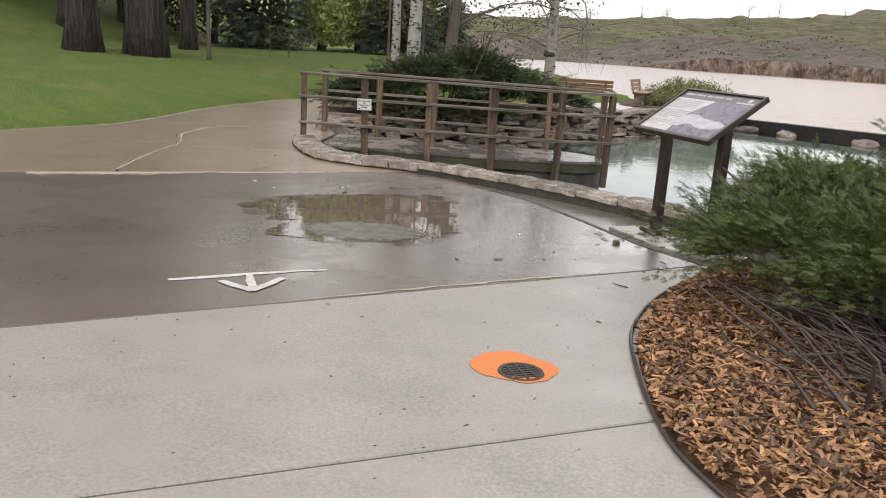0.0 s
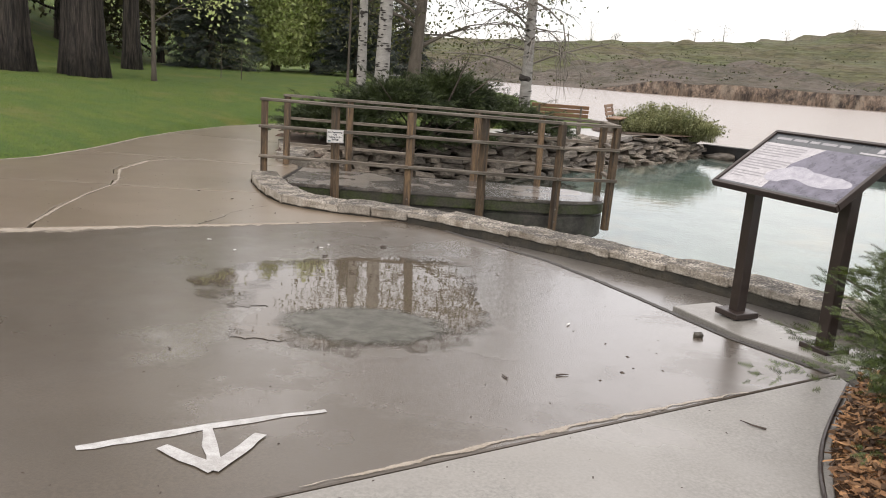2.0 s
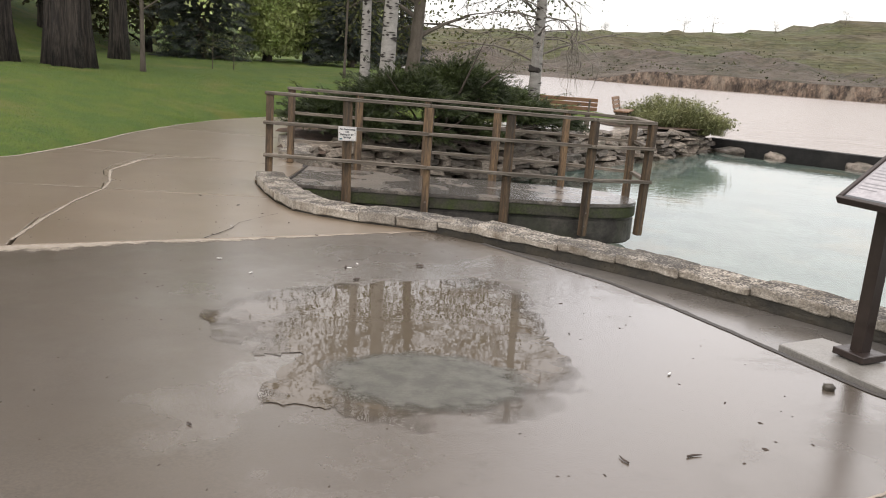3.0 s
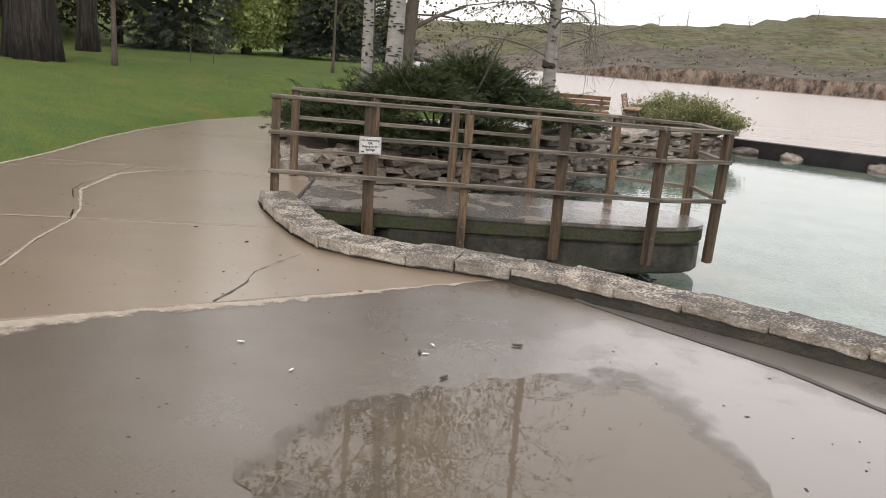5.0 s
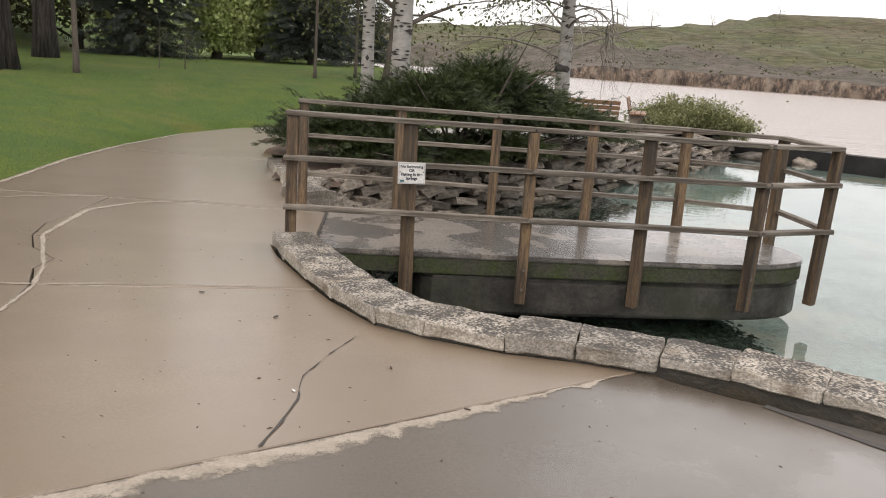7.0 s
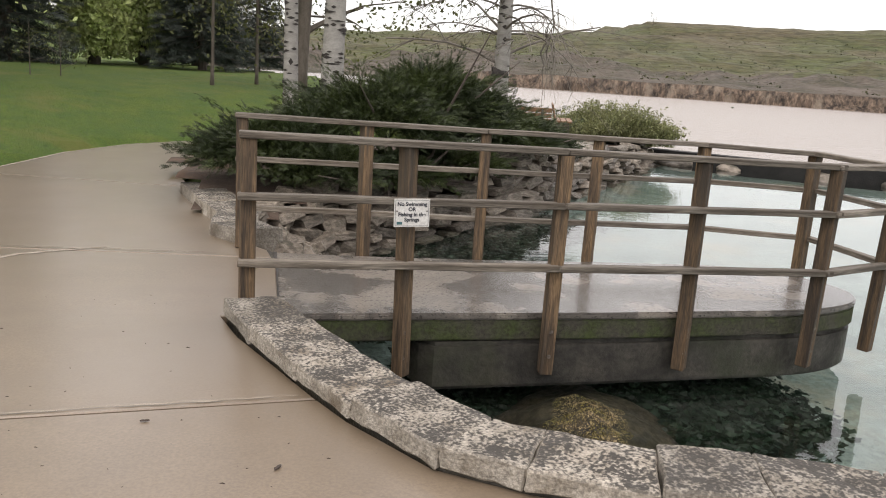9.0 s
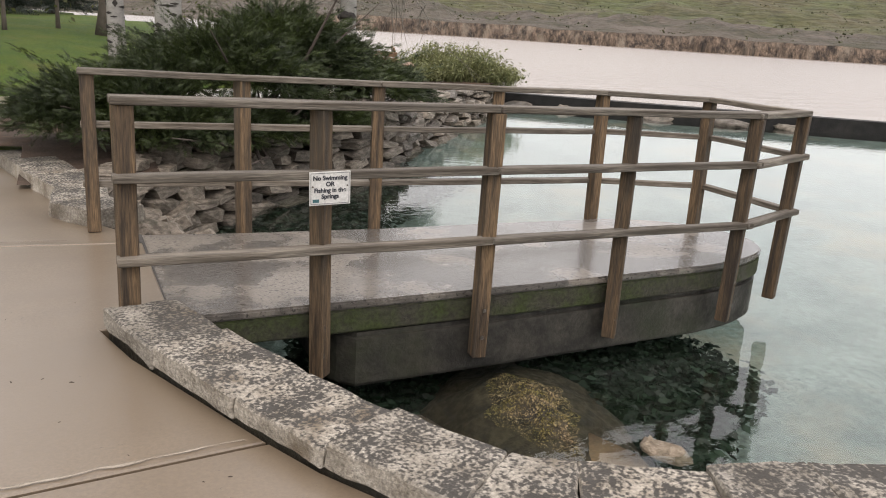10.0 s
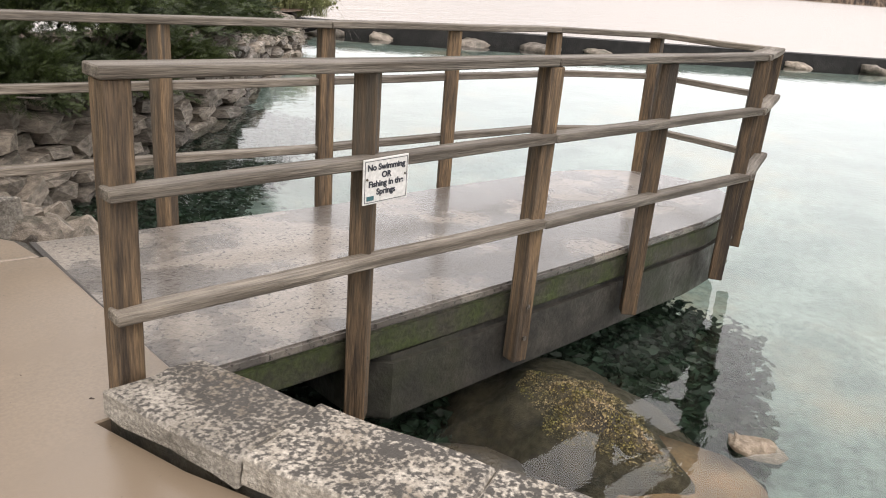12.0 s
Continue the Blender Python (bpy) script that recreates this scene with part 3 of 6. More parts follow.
def tube(verts, faces, points, radii, sides=7, wobble=0.0, rng=random):
    """Adds a tapered tube along points to a list of verts and faces."""
    start = len(verts)
    pts = [Vector(p) for p in points]
    for i, p in enumerate(pts):
        d = (pts[min(i + 1, len(pts) - 1)] - pts[max(i - 1, 0)]).normalized()
        side = d.cross(Vector((0.31, 0.95, 0.05))).normalized()
        other = d.cross(side)
        for k in range(sides):
            a = 2 * math.pi * k / sides
            r = radii[i] * (1 + wobble * (rng.random() - 0.5))
            verts.append(p + side * math.cos(a) * r + other * math.sin(a) * r)
    for i in range(len(pts) - 1):
        for k in range(sides):
            a, b = start + i * sides + k, start + i * sides + (k + 1) % sides
            faces.append((a, b, b + sides, a + sides))
    faces.append(tuple(start + (len(pts) - 1) * sides + k for k in range(sides)))
    faces.append(tuple(start + k for k in reversed(range(sides))))


def slab(name, outline, thick, mat, parent, lift=0.0, bevel=0.006, surface=ground_z):
    """A flat piece of that outline on the ground, with broken edges."""
    bm = bmesh.new()
    vs = [bm.verts.new((x, y, surface(x, y) + lift)) for x, y in outline]
    f = bm.faces.new(vs)
    f.normal_update()
    if f.normal.z < 0:
        f.normal_flip()
    r = bmesh.ops.extrude_face_region(bm, geom=[f])
    new_vs = [v for v in r["geom"] if isinstance(v, bmesh.types.BMVert)]
    for v in new_vs:
        v.co.z -= thick
    bmesh.ops.recalc_face_normals(bm, faces=bm.faces)
    if bevel:
        top = [e for e in bm.edges if all(v in vs for v in e.verts)]
        bmesh.ops.bevel(bm, geom=top, offset=bevel, segments=1, affect="EDGES")
    bmesh.ops.triangulate(bm, faces=[q for q in bm.faces if len(q.verts) > 4])
    return finish(name, bm, mat, parent)


def ribbon(name, points, widths, mat, parent=None, lift=0.003, label="", jag=0.0, seed=1, crest_at=0.0):
    """A thin flat strip along points on the ground; crest_at shifts its strongest line towards one side."""
    rng = random.Random(seed)
    fine = []
    for (a, b), (wa, wb) in zip(zip(points, points[1:]), zip(widths, widths[1:])):
        k = max(2, int(math.dist(a, b) / 0.06)) if jag else 2
        for i in range(k):
            s = i / k
            fine.append((a[0] + (b[0] - a[0]) * s, a[1] + (b[1] - a[1]) * s, wa + (wb - wa) * s))
    fine.append((*points[-1], widths[-1]))
    vs, fs = [], []
    for i, (x, y, w) in enumerate(fine):
        p, q = fine[max(0, i - 1)], fine[min(len(fine) - 1, i + 1)]
        d = Vector((q[0] - p[0], q[1] - p[1]))
        d = d.normalized() if d.length else Vector((1, 0))
        nx, ny = -d.y, d.x
        jl, jr = jag * (rng.random() - 0.5), jag * (rng.random() - 0.5)
        for s in (w / 2 + jl * 0.3, w * crest_at + jr * 0.3, -w / 2 + jr):
            vs.append((x + nx * s, y + ny * s, ground_z(x + nx * s, y + ny * s) + lift))
        if i:
            fs += [(3 * i - 3, 3 * i, 3 * i + 1, 3 * i - 2), (3 * i - 2, 3 * i + 1, 3 * i + 2, 3 * i - 1)]
    ob = raw(name, vs, fs, mat, parent, label)
    middle = ob.data.attributes.new("middle", "FLOAT", "POINT")
    middle.data.foreach_set("value", [0.0, 1.0, 0.0] * len(fine))
    return ob


def patch(name, outline, mat, parent=None, lift=0.003, label=""):
    bm = bmesh.new()
    f = bm.faces.new([bm.verts.new((x, y, ground_z(x, y) + lift)) for x, y in outline])
    f.normal_update()
    if f.normal.z < 0:
        f.normal_flip()
    bmesh.ops.triangulate(bm, faces=bm.faces)
    return finish(name, bm, mat, parent, label)


def smooth_loop(points, per=8, closed=True, rough=0.0, seed=3):
    """A rounded line through points (Catmull-Rom), with a little unevenness."""
    rng = random.Random(seed)
    n, out = len(points), []
    for i in range(n if closed else n - 1):
        p = [points[(i + k) % n] if closed else points[max(0, min(n - 1, i + k))] for k in (-1, 0, 1, 2)]
        for j in range(per):
            s = j / per
            q = [0.5 * (2 * p[1][c] + (p[2][c] - p[0][c]) * s + (2 * p[0][c] - 5 * p[1][c] + 4 * p[2][c] - p[3][c]) * s * s
                        + (3 * p[1][c] - p[0][c] - 3 * p[2][c] + p[3][c]) * s ** 3) for c in range(2)]
            out.append((q[0] + rough * (rng.random() - 0.5), q[1] + rough * (rng.random() - 0.5)))
    if not closed:
        out.append(tuple(points[-1]))
    return out


def stone_mesh(corners, z0, z1, seed, bumpy=0.02, cuts=3, top_bump=0.012):
    """A rough stone on four plan corners between two heights."""
    bm = bmesh.new()
    lo = [bm.verts.new((x, y, z0)) for x, y in corners]
    hi = [bm.verts.new((x, y, z1)) for x, y in corners]
    bm.faces.new(lo[::-1])
    bm.faces.new(hi)
    for i in range(4):
        j = (i + 1) % 4
        bm.faces.new((lo[i], lo[j], hi[j], hi[i]))
    bmesh.ops.recalc_face_normals(bm, faces=bm.faces)
    bmesh.ops.bevel(bm, geom=bm.edges[:], offset=min(0.009, (z1 - z0) * 0.2), segments=1, affect="EDGES")
    bmesh.ops.subdivide_edges(bm, edges=[e for e in bm.edges if e.calc_length() > 0.05], cuts=cuts, use_grid_fill=True)
    for v in bm.verts:
        n = noise.noise_vector(v.co * 7 + Vector((seed * 3.7, seed * 1.3, 0)))
        f = noise.noise_vector(v.co * 21 + Vector((seed, 0, seed)))
        v.co += Vector((n.x, n.y, 0)) * bumpy + f * bumpy * 0.45 + Vector((0, 0, n.z * top_bump))
    bmesh.ops.triangulate(bm, faces=[q for q in bm.faces if len(q.verts) > 4])
    return bm


def rock(bm, at, size, seed, flat=0.7):
    r = bmesh.ops.create_icosphere(bm, subdivisions=2, radius=1.0)
    rng = random.Random(seed)
    turn = Euler((rng.uniform(-0.3, 0.3), rng.uniform(-0.3, 0.3), rng.uniform(0, 6))).to_matrix()
    for v in r["verts"]:
        c = v.co.copy()
        big = max(abs(c.x), abs(c.y), abs(c.z))
        c = c.lerp(c / big, 0.55)
        c += noise.noise_vector(c * 1.6 + Vector((seed * 2.1, seed, 0))) * 0.28
        c = Vector((c.x * size[0], c.y * size[1], c.z * size[2] * flat))
        v.co = turn @ c + Vector(at)


# ---- the plan ----
KERB_OUT = [(-2.24, 11.42), (-2.06, 10.82), (-1.82, 10.22), (-1.60, 9.75), (-1.31, 9.26), (-1.02, 9.05), (-0.58, 8.84), (-0.21, 8.74), (0.20, 8.58),
            (0.52, 8.41), (0.87, 8.16), (1.25, 7.88), (1.68, 7.52), (2.10, 7.14), (2.50, 6.72), (2.88, 6.28), (3.25, 5.83), (3.65, 5.40), (4.1, 4.95), (4.6, 4.5), (5.15, 4.05)]
ISLAND_FACE = [(-2.15, 13.75), (-2.05, 14.5), (-1.6, 15.5), (-0.75, 16.6), (0.1, 17.5), (1.1, 18.45), (2.3, 19.8), (3.4, 21.2), (4.85, 23.0), (7.0, 25.9), (9.0, 28.9)]
DAM = [(9.0, 29.0), (12.5, 26.4), (18.0, 22.6), (24.0, 18.6), (34.0, 11.6), (60.0, -6.0)]
LAWN_EDGE = [(-11.5, 2.0), (-8.2, 7.0), (-6.5, 10.2), (-5.8, 12.2), (-5.72, 14.1), (-5.8, 16.0), (-5.65, 18.0), (-5.25, 20.0), (-4.6, 21.5), (-3.7, 22.5), (-1.0, 24.0), (3.0, 26.2), (6.0, 29.5)]
WATER, RIVER_LEVEL = -1.04, -1.10


def kerb_inner():
    pts = []
    for i, p in enumerate(KERB_OUT):
        a, b = KERB_OUT[max(0, i - 1)], KERB_OUT[min(len(KERB_OUT) - 1, i + 1)]
        d = Vector((b[0] - a[0], b[1] - a[1])).normalized()
        pts.append((p[0] - d.y * 0.37, p[1] + d.x * 0.37))
    pts[0] = (-1.88, 11.46)
    return pts


KERB_IN = kerb_inner()
POOL_OUTLINE = KERB_IN + [(60, -25), (60, -6)] + DAM[::-1][1:] + ISLAND_FACE[::-1] + [(-1.95, 13.4)]


def inside(x, y, poly):
    hit = False
    for (ax, ay), (bx, by) in zip(poly, poly[1:] + poly[:1]):
        if (ay > y) != (by > y) and x < (bx - ax) * (y - ay) / (by - ay) + ax:
            hit = not hit
    return hit


def to_line(x, y, line):
    best = 1e9
    for (ax, ay), (bx, by) in zip(line, line[1:]):
        dx, dy = bx - ax, by - ay
        s = max(0, min(1, ((x - ax) * dx + (y - ay) * dy) / (dx * dx + dy * dy)))
        best = min(best, math.hypot(x - ax - s * dx, y - ay - s * dy))
    return best


LAWN_AREA = LAWN_EDGE + [(3.0, 33.0), (-3.0, 48.0), (-14.0, 80.0), (-60.0, 200.0), (-300.0, 200.0), (-300.0, -60.0), (-11.5, -60.0)]
RIVER_AREA = DAM + [(700, -420), (900, 900), (-500, 900), (-300, 210), (-60, 201), (-14, 80), (-3, 48), (3, 33), (8.2, 31.0)]


def land(x, y):
    """The height of the natural ground."""
    if inside(x, y, LAWN_AREA):
        d = to_line(x, y, LAWN_EDGE)
        z = ground_z(x, y) + 0.03 + 1.02 * (1 - math.exp(-d / 4.0))
        z += 0.30 * max(0.0, -x - 15.0 - max(0, 14 - y)) ** 1.05 * min(1.0, max(0.0, (y - 2) / 16))
        return z + 0.06 * noise.noise(Vector((x * 0.25, y * 0.25, 3)))
    if inside(x, y, RIVER_AREA) or any(inside(x + a, y + b, POOL_OUTLINE) for a in (-0.5, 0, 0.5) for b in (-0.5, 0, 0.5)):
        return -3.2
    return ground_z(x, y) - 0.14


def spread(lo, hi, step, out_lo, out_hi, growth=1.22):
    v = [lo + step * i for i in range(int((hi - lo) / step) + 1)]
    s = step
    while v[-1] < out_hi:
        s *= growth
        v.append(v[-1] + s)
    s = step
    while v[0] > out_lo:
        s *= growth
        v.insert(0, v[0] - s)
    return v


XS, YS = spread(-16, 10, 0.42, -400, 1500), spread(-4, 34, 0.42, -400, 1500)
gv = [(x, y, land(x, y)) for y in YS for x in XS]
gf = [(j * len(XS) + i, j * len(XS) + i + 1, (j + 1) * len(XS) + i + 1, (j + 1) * len(XS) + i) for j in range(len(YS) - 1) for i in range(len(XS) - 1)]
tagged(raw("ground", gv, gf, LAWN, smooth=True), "mown green lawn rising gently from the path", "lawn", kind="structure")


def sheet(name, outline, z, mat, label, category, step=None):
    bm = bmesh.new()
    f = bm.faces.new([bm.verts.new((x, y, z)) for x, y in outline])
    f.normal_update()
    if f.normal.z < 0:
        f.normal_flip()
    bmesh.ops.triangulate(bm, faces=bm.faces)
    return tagged(finish(name, bm, mat), label, category, kind="structure")


pool = sheet("water", POOL_OUTLINE, WATER, POOL, "clear still spring pool reflecting the grey sky", "water")
pool.visible_shadow = False
sheet("river", RIVER_AREA, RIVER_LEVEL, RIVER, "wide muddy beige river under an overcast sky", "water")

# bed of the spring, shelving up to the kerb
bxs, bys = [-2.4 + 0.35 * i for i in range(46)] + [16, 20, 28, 40, 62], [2.5 + 0.35 * i for i in range(78)]
bed_v = []
for y in bys:
    for x in bxs:
        d = min(to_line(x, y, KERB_IN), 3.5 * to_line(x, y, ISLAND_FACE))
        bed_v.append((x, y, -1.16 - 1.15 * (1 - math.exp(-d / 1.6)) + 0.10 * noise.noise(Vector((x * 1.1, y * 1.1, 0)))))
bed_f = [(j * len(bxs) + i, j * len(bxs) + i + 1, (j + 1) * len(bxs) + i + 1, (j + 1) * len(bxs) + i) for j in range(len(bys) - 1) for i in range(len(bxs) - 1)]
tagged(raw("pool_bed", bed_v, bed_f, BED, smooth=True), "pale turquoise bed of the spring under clear water", "pool bed", kind="structure")

# walls round the pool under the kerb and at the head of the platform
edge = KERB_IN[::-1] + [(-1.95, 13.4), (-2.15, 13.75)]
wv, wf = [], []
for i, (x, y) in enumerate(edge):
    a, b = edge[max(0, i - 1)], edge[min(len(edge) - 1, i + 1)]
    d = Vector((b[0] - a[0], b[1] - a[1])).normalized()
    o = (-d.y * -0.28, d.x * -0.28)
    z = ground_z(x, y) - 0.02
    wv += [(x, y, -2.4), (x, y, z), (x - o[0], y - o[1], z), (x - o[0], y - o[1], -2.4)]
    if i:
        for k in range(4):
            a0, a1 = 4 * i - 4 + k, 4 * i - 4 + (k + 1) % 4
            wf.append((a0, a1, a1 + 4, a0 + 4))
tagged(raw("wall_pool", wv, wf, CONCRETE_MOSSY), "dark mossy retaining wall round the spring pool", "wall", kind="structure")

# far dam wall between pool and river
dv, df = [], []
for i, (x, y) in enumerate(DAM):
    a, b = DAM[max(0, i - 1)], DAM[min(len(DAM) - 1, i + 1)]
    d = Vector((b[0] - a[0], b[1] - a[1])).normalized()
    nx, ny = -d.y * 0.22, d.x * 0.22
    dv += [(x - nx, y - ny, -2.5), (x - nx, y - ny, -0.66), (x + nx, y + ny, -0.66), (x + nx, y + ny, -2.5)]
    if i:
        for k in range(3):
            df.append((4 * i - 4 + k, 4 * i - 4 + k + 1, 4 * i + k + 1, 4 * i + k))
tagged(raw("wall_dam", dv, df, DAM_STONE), "low dark concrete wall between the pool and the river", "wall", kind="structure")

# ---- the far bank ----
SHORE = [(-420, 262), (-220, 215), (-100, 185), (0, 168), (60, 152), (125, 110), (200, 50), (330, -80), (520, -260)]
shore = smooth_loop(SHORE, per=60, closed=False)
IN = [0, 0.8, 1.6] + [4 + 3.3 * i for i in range(35)] + [120, 127, 138, 160, 200, 300, 600]


def crest(x):
    return 12.6 + 0.045 * max(-40, min(x, 110))


bank_v, bank_f, cliff_f, low_f = [], [], [], []
for i, (x, y) in enumerate(shore):
    a, b = shore[max(0, i - 1)], shore[min(len(shore) - 1, i + 1)]
    d = Vector((b[0] - a[0], b[1] - a[1])).normalized()
    nx, ny = -d.y, d.x
    cliff = 2.7 * max(0.0, min(1.0, (x - 22) / 16)) * (1.0 if x < 175 else max(0, 1 - (x - 175) / 15)) * (1 + 0.22 * noise.noise(Vector((x * 0.13, 0, 5))))
    for k, dd in enumerate(IN):
        jut = 1.6 * noise.noise(Vector((x * 0.21, y * 0.21, 8))) if 0 < k < 4 else 0.0
        px, py = x + nx * (dd + jut), y + ny * (dd + jut)
        s = min(1.0, dd / 118)
        top = crest(px)
        z = cliff * min(1.0, dd / 1.6) + (top - cliff) * (0.55 * s + 0.45 * s * s)
        g = noise.noise(Vector((px * 0.03, py * 0.03, 1))) + 0.5 * noise.noise(Vector((px * 0.085, py * 0.085, 2)))
        z += (1.5 - 4.2 * abs(noise.noise(Vector((px * 0.045, py * 0.03, 6))))) * min(1.0, dd / 30) * (0.25 if dd > 110 else 1.0)
        z += 1.1 * noise.noise(Vector((px * 0.19, py * 0.19, 9))) * min(1.0, dd / 20) * (0.3 if dd > 110 else 1.0)
        z += 2.0 * g * min(1.0, dd / 25) * (0.18 if dd > 105 else 1.0)
        z += 5.0 * max(0, min(1, (px - 110) / 7)) * max(0, min(1, (dd - 112) / 12)) * max(0, min(1, (260 - px) / 60))
        if dd > 200:
            z -= (dd - 200) * 0.01
        bank_v.append((px, py, RIVER_LEVEL - 0.3 + max(0, z)))
for i in range(len(shore) - 1):
    for k in range(len(IN) - 1):
        q = (i * len(IN) + k, (i + 1) * len(IN) + k, (i + 1) * len(IN) + k + 1, i * len(IN) + k + 1)
        low = IN[k] < 24 + (10 * noise.noise(Vector((i * 0.11, 0, 4)))) + 26 * max(0.0, min(1.0, (95 - shore[i][0]) / 45))
        (cliff_f if k < 2 else low_f if low else bank_f).append(q[::-1])
bank = raw("backdrop", bank_v, bank_f + cliff_f + low_f, HILL, smooth=True)
bank.data.materials.append(BLUFF)
bank.data.materials.append(BANK_EARTH)
bank.data.polygons.foreach_set("material_index", [0] * len(bank_f) + [1] * len(cliff_f) + [2] * len(low_f))
tagged(bank, "green and brown grassy hills with a low rock bluff across the river", "hills", kind="structure")

# ---- the pavement, slab by slab ----
MULCH_EDGE = [(2.10, 2.0), (2.12, 2.35), (2.22, 2.85), (2.46, 3.45), (2.73, 3.93), (2.93, 4.22)]


def on_a(x):
    return 2.5 + 0.67 * x


def on_b(x):
    return 0.42 + 0.519 * x


def on_c(x):
    return 8.57 + 0.57 * x


ZIG = [(-2.95, 6.89), (-3.12, 7.4), (-3.3, 8.0), (-3.38, 8.7), (-3.5, 9.5), (-3.55, 9.85), (-3.72, 10.3), (-3.70, 10.6), (-4.0, 10.95), (-4.2, 11.4), (-4.3, 11.9), (-4.27, 12.7), (-4.25, 13.36)]
paving = thing("pavement", "damp cast concrete path of slabs with open joints", "pavement", kind="structure")
G = 0.008
slab("slab", [(-9, -8), (4.2, -8), (3.6, -2), (2.95, -0.8), (2.45, 0.3), (2.19, 1.0), (2.1, 1.35), (2.09, on_b(2.09) - G), (-9, on_b(-9) - G)], 0.12, CONCRETE_GREY, paving)
slab("slab", [(-9, on_b(-9) + G), (2.09, on_b(2.09) + G)] + MULCH_EDGE + [(2.93, on_a(2.93) - G), (-9, on_a(-9) - G)], 0.12, CONCRETE_GREY, paving)
GUTTER = [(2.86, 4.5), (2.51, 5.03), (2.14, 5.88), (1.85, 6.5), (1.57, 7.03), (1.04, 7.68), (0.62, 8.22)]
slab("slab", [(-9, on_a(-9) + G), (2.93, on_a(2.93) + G)] + GUTTER + [(0.25, 8.52), (0.17, on_c(0.17) - G), (-9, on_c(-9) - G)], 0.12, CONCRETE_WET, paving)
slab("slab", [(-2.94, on_c(-2.94) + G), (0.15, on_c(0.15) + G), (-0.21, 8.76), (-0.58, 8.86), (-0.99, 9.07), (-1.31, 9.30), (-1.60, 9.77), (-1.72, 10.03), (-3.53, 9.84)] + ZIG[4:0:-1], 0.12, CONCRETE_TAN, paving)
slab("slab", [(-9, on_c(-9) + G), (-2.97, on_c(-2.97) + G)] + [(x - 0.012, y) for x, y in ZIG[1:]] + [(-5.72, 13.5), (-5.8, 12.2), (-6.5, 10.2), (-8.2, 7.0)], 0.12, CONCRETE_BROWN, paving)
slab("slab", [(-3.54, 9.86), (-1.73, 10.05), (-1.93, 10.54), (-2.13, 11.02), (-2.25, 11.44), (-1.9, 11.47), (-1.93, 13.1), (-4.24, 13.35)] + ZIG[-2:5:-1], 0.12, CONCRETE_TAN, paving)
slab("slab", [(-5.72, 13.52), (-4.24, 13.37), (-1.96, 13.12), (-2.0, 13.4), (-2.25, 13.8), (-2.3, 14.6), (-2.75, 15.4), (-3.0, 16.9), (-5.7, 17.6), (-5.8, 16.0), (-5.72, 14.1)], 0.12, CONCRETE_TAN, paving)
slab("slab", [(-5.68, 17.62), (-3.0, 16.92), (-3.25, 18.0), (-3.0, 19.6), (-2.2, 20.6), (0.0, 21.6), (3.0, 23.0), (6.0, 25.9), (7.4, 27.9), (6.0, 29.4), (3.0, 26.2), (-1.0, 24.0), (-3.7, 22.5), (-4.6, 21.5), (-5.25, 20.0)], 0.12, CONCRETE_TAN, paving)
# sunken strip along the kerb
strip_in = [(3.25, 5.86), (2.88, 6.31), (2.50, 6.75), (2.10, 7.17), (1.68, 7.55), (1.25, 7.91), (0.87, 8.19), (0.5, 8.43)]
slab("slab", [(x + 0.02, y + 0.015) for x, y in GUTTER] + strip_in[::-1] + [(3.7, 5.2), (3.3, 4.4)], 0.1, CONCRETE_GUTTER, paving, lift=-0.035)
slab("slab", [(2.60, 5.00), (2.32, 5.68), (2.66, 5.88), (3.37, 4.66), (3.06, 4.42)], 0.12, CONCRETE_GREY, paving, lift=0.02)
tagged(ribbon("joint_seal", [(2.88, 4.46)] + GUTTER, [0.045] * 8, JOINT, lift=0.004, jag=0.02), "dark crumbling joint between path and gutter strip", "joint", kind="structure")
base_v = [(-9.2, -8.2), (4.3, -8.2), (2.2, 1.0), (2.9, 4.3), (0.4, 8.5), (-1.6, 9.8), (-2.2, 11.4), (-1.95, 13.2), (-2.6, 15), (-3.1, 17.5), (-5.7, 17.6), (-5.8, 13), (-6.5, 10.2), (-9.2, 6)]
tagged(patch("joint_bedding", base_v, JOINT, lift=-0.055), "dark dirt in the open joints of the path", "joint", kind="structure")

# ---- mulch bed ----
bed_outline = smooth_loop([(2.33, 0.75), (2.2, 1.0), (2.1, 1.5), (2.12, 2.35), (2.22, 2.85), (2.46, 3.45), (2.93, 4.25), (3.6, 4.9), (5.3, 3.8), (7, 1.5), (6.5, -3), (3.9, -3), (2.98, -0.8), (2.5, 0.3)], per=5)
mulch = thing("mulch_bed", "bed of orange-brown shredded bark mulch beside the path", "mulch bed", kind="structure")
mv = [(4.3, 1.6, ground_z(4.3, 1.6) + 0.10)]
mv += [(x + (4.3 - x) * 0.12, y + (1.6 - y) * 0.12, ground_z(x, y) + 0.045) for x, y in bed_outline] + [(x, y, ground_z(x, y) - 0.02) for x, y in bed_outline]
nb = len(bed_outline)
raw("soil", mv, [(0, 1 + (i + 1) % nb, 1 + i) for i in range(nb)] + [(1 + i, 1 + (i + 1) % nb, 1 + nb + (i + 1) % nb, 1 + nb + i) for i in range(nb)], MULCH_BASE, mulch)
ev, ef = [], []
edging = smooth_loop([(2.98, -0.8), (2.48, 0.3), (2.17, 1.0), (2.075, 1.5), (2.09, 2.35), (2.19, 2.87), (2.43, 3.47), (2.90, 4.27)], per=8, closed=False)
tube(ev, ef, [(x, y, ground_z(x, y) + 0.012) for x, y in edging], [0.010] * len(edging), sides=6)
raw("edging", ev, ef, BROWN_METAL, mulch, "thin dark lawn edging")
rng = np.random.default_rng(5)
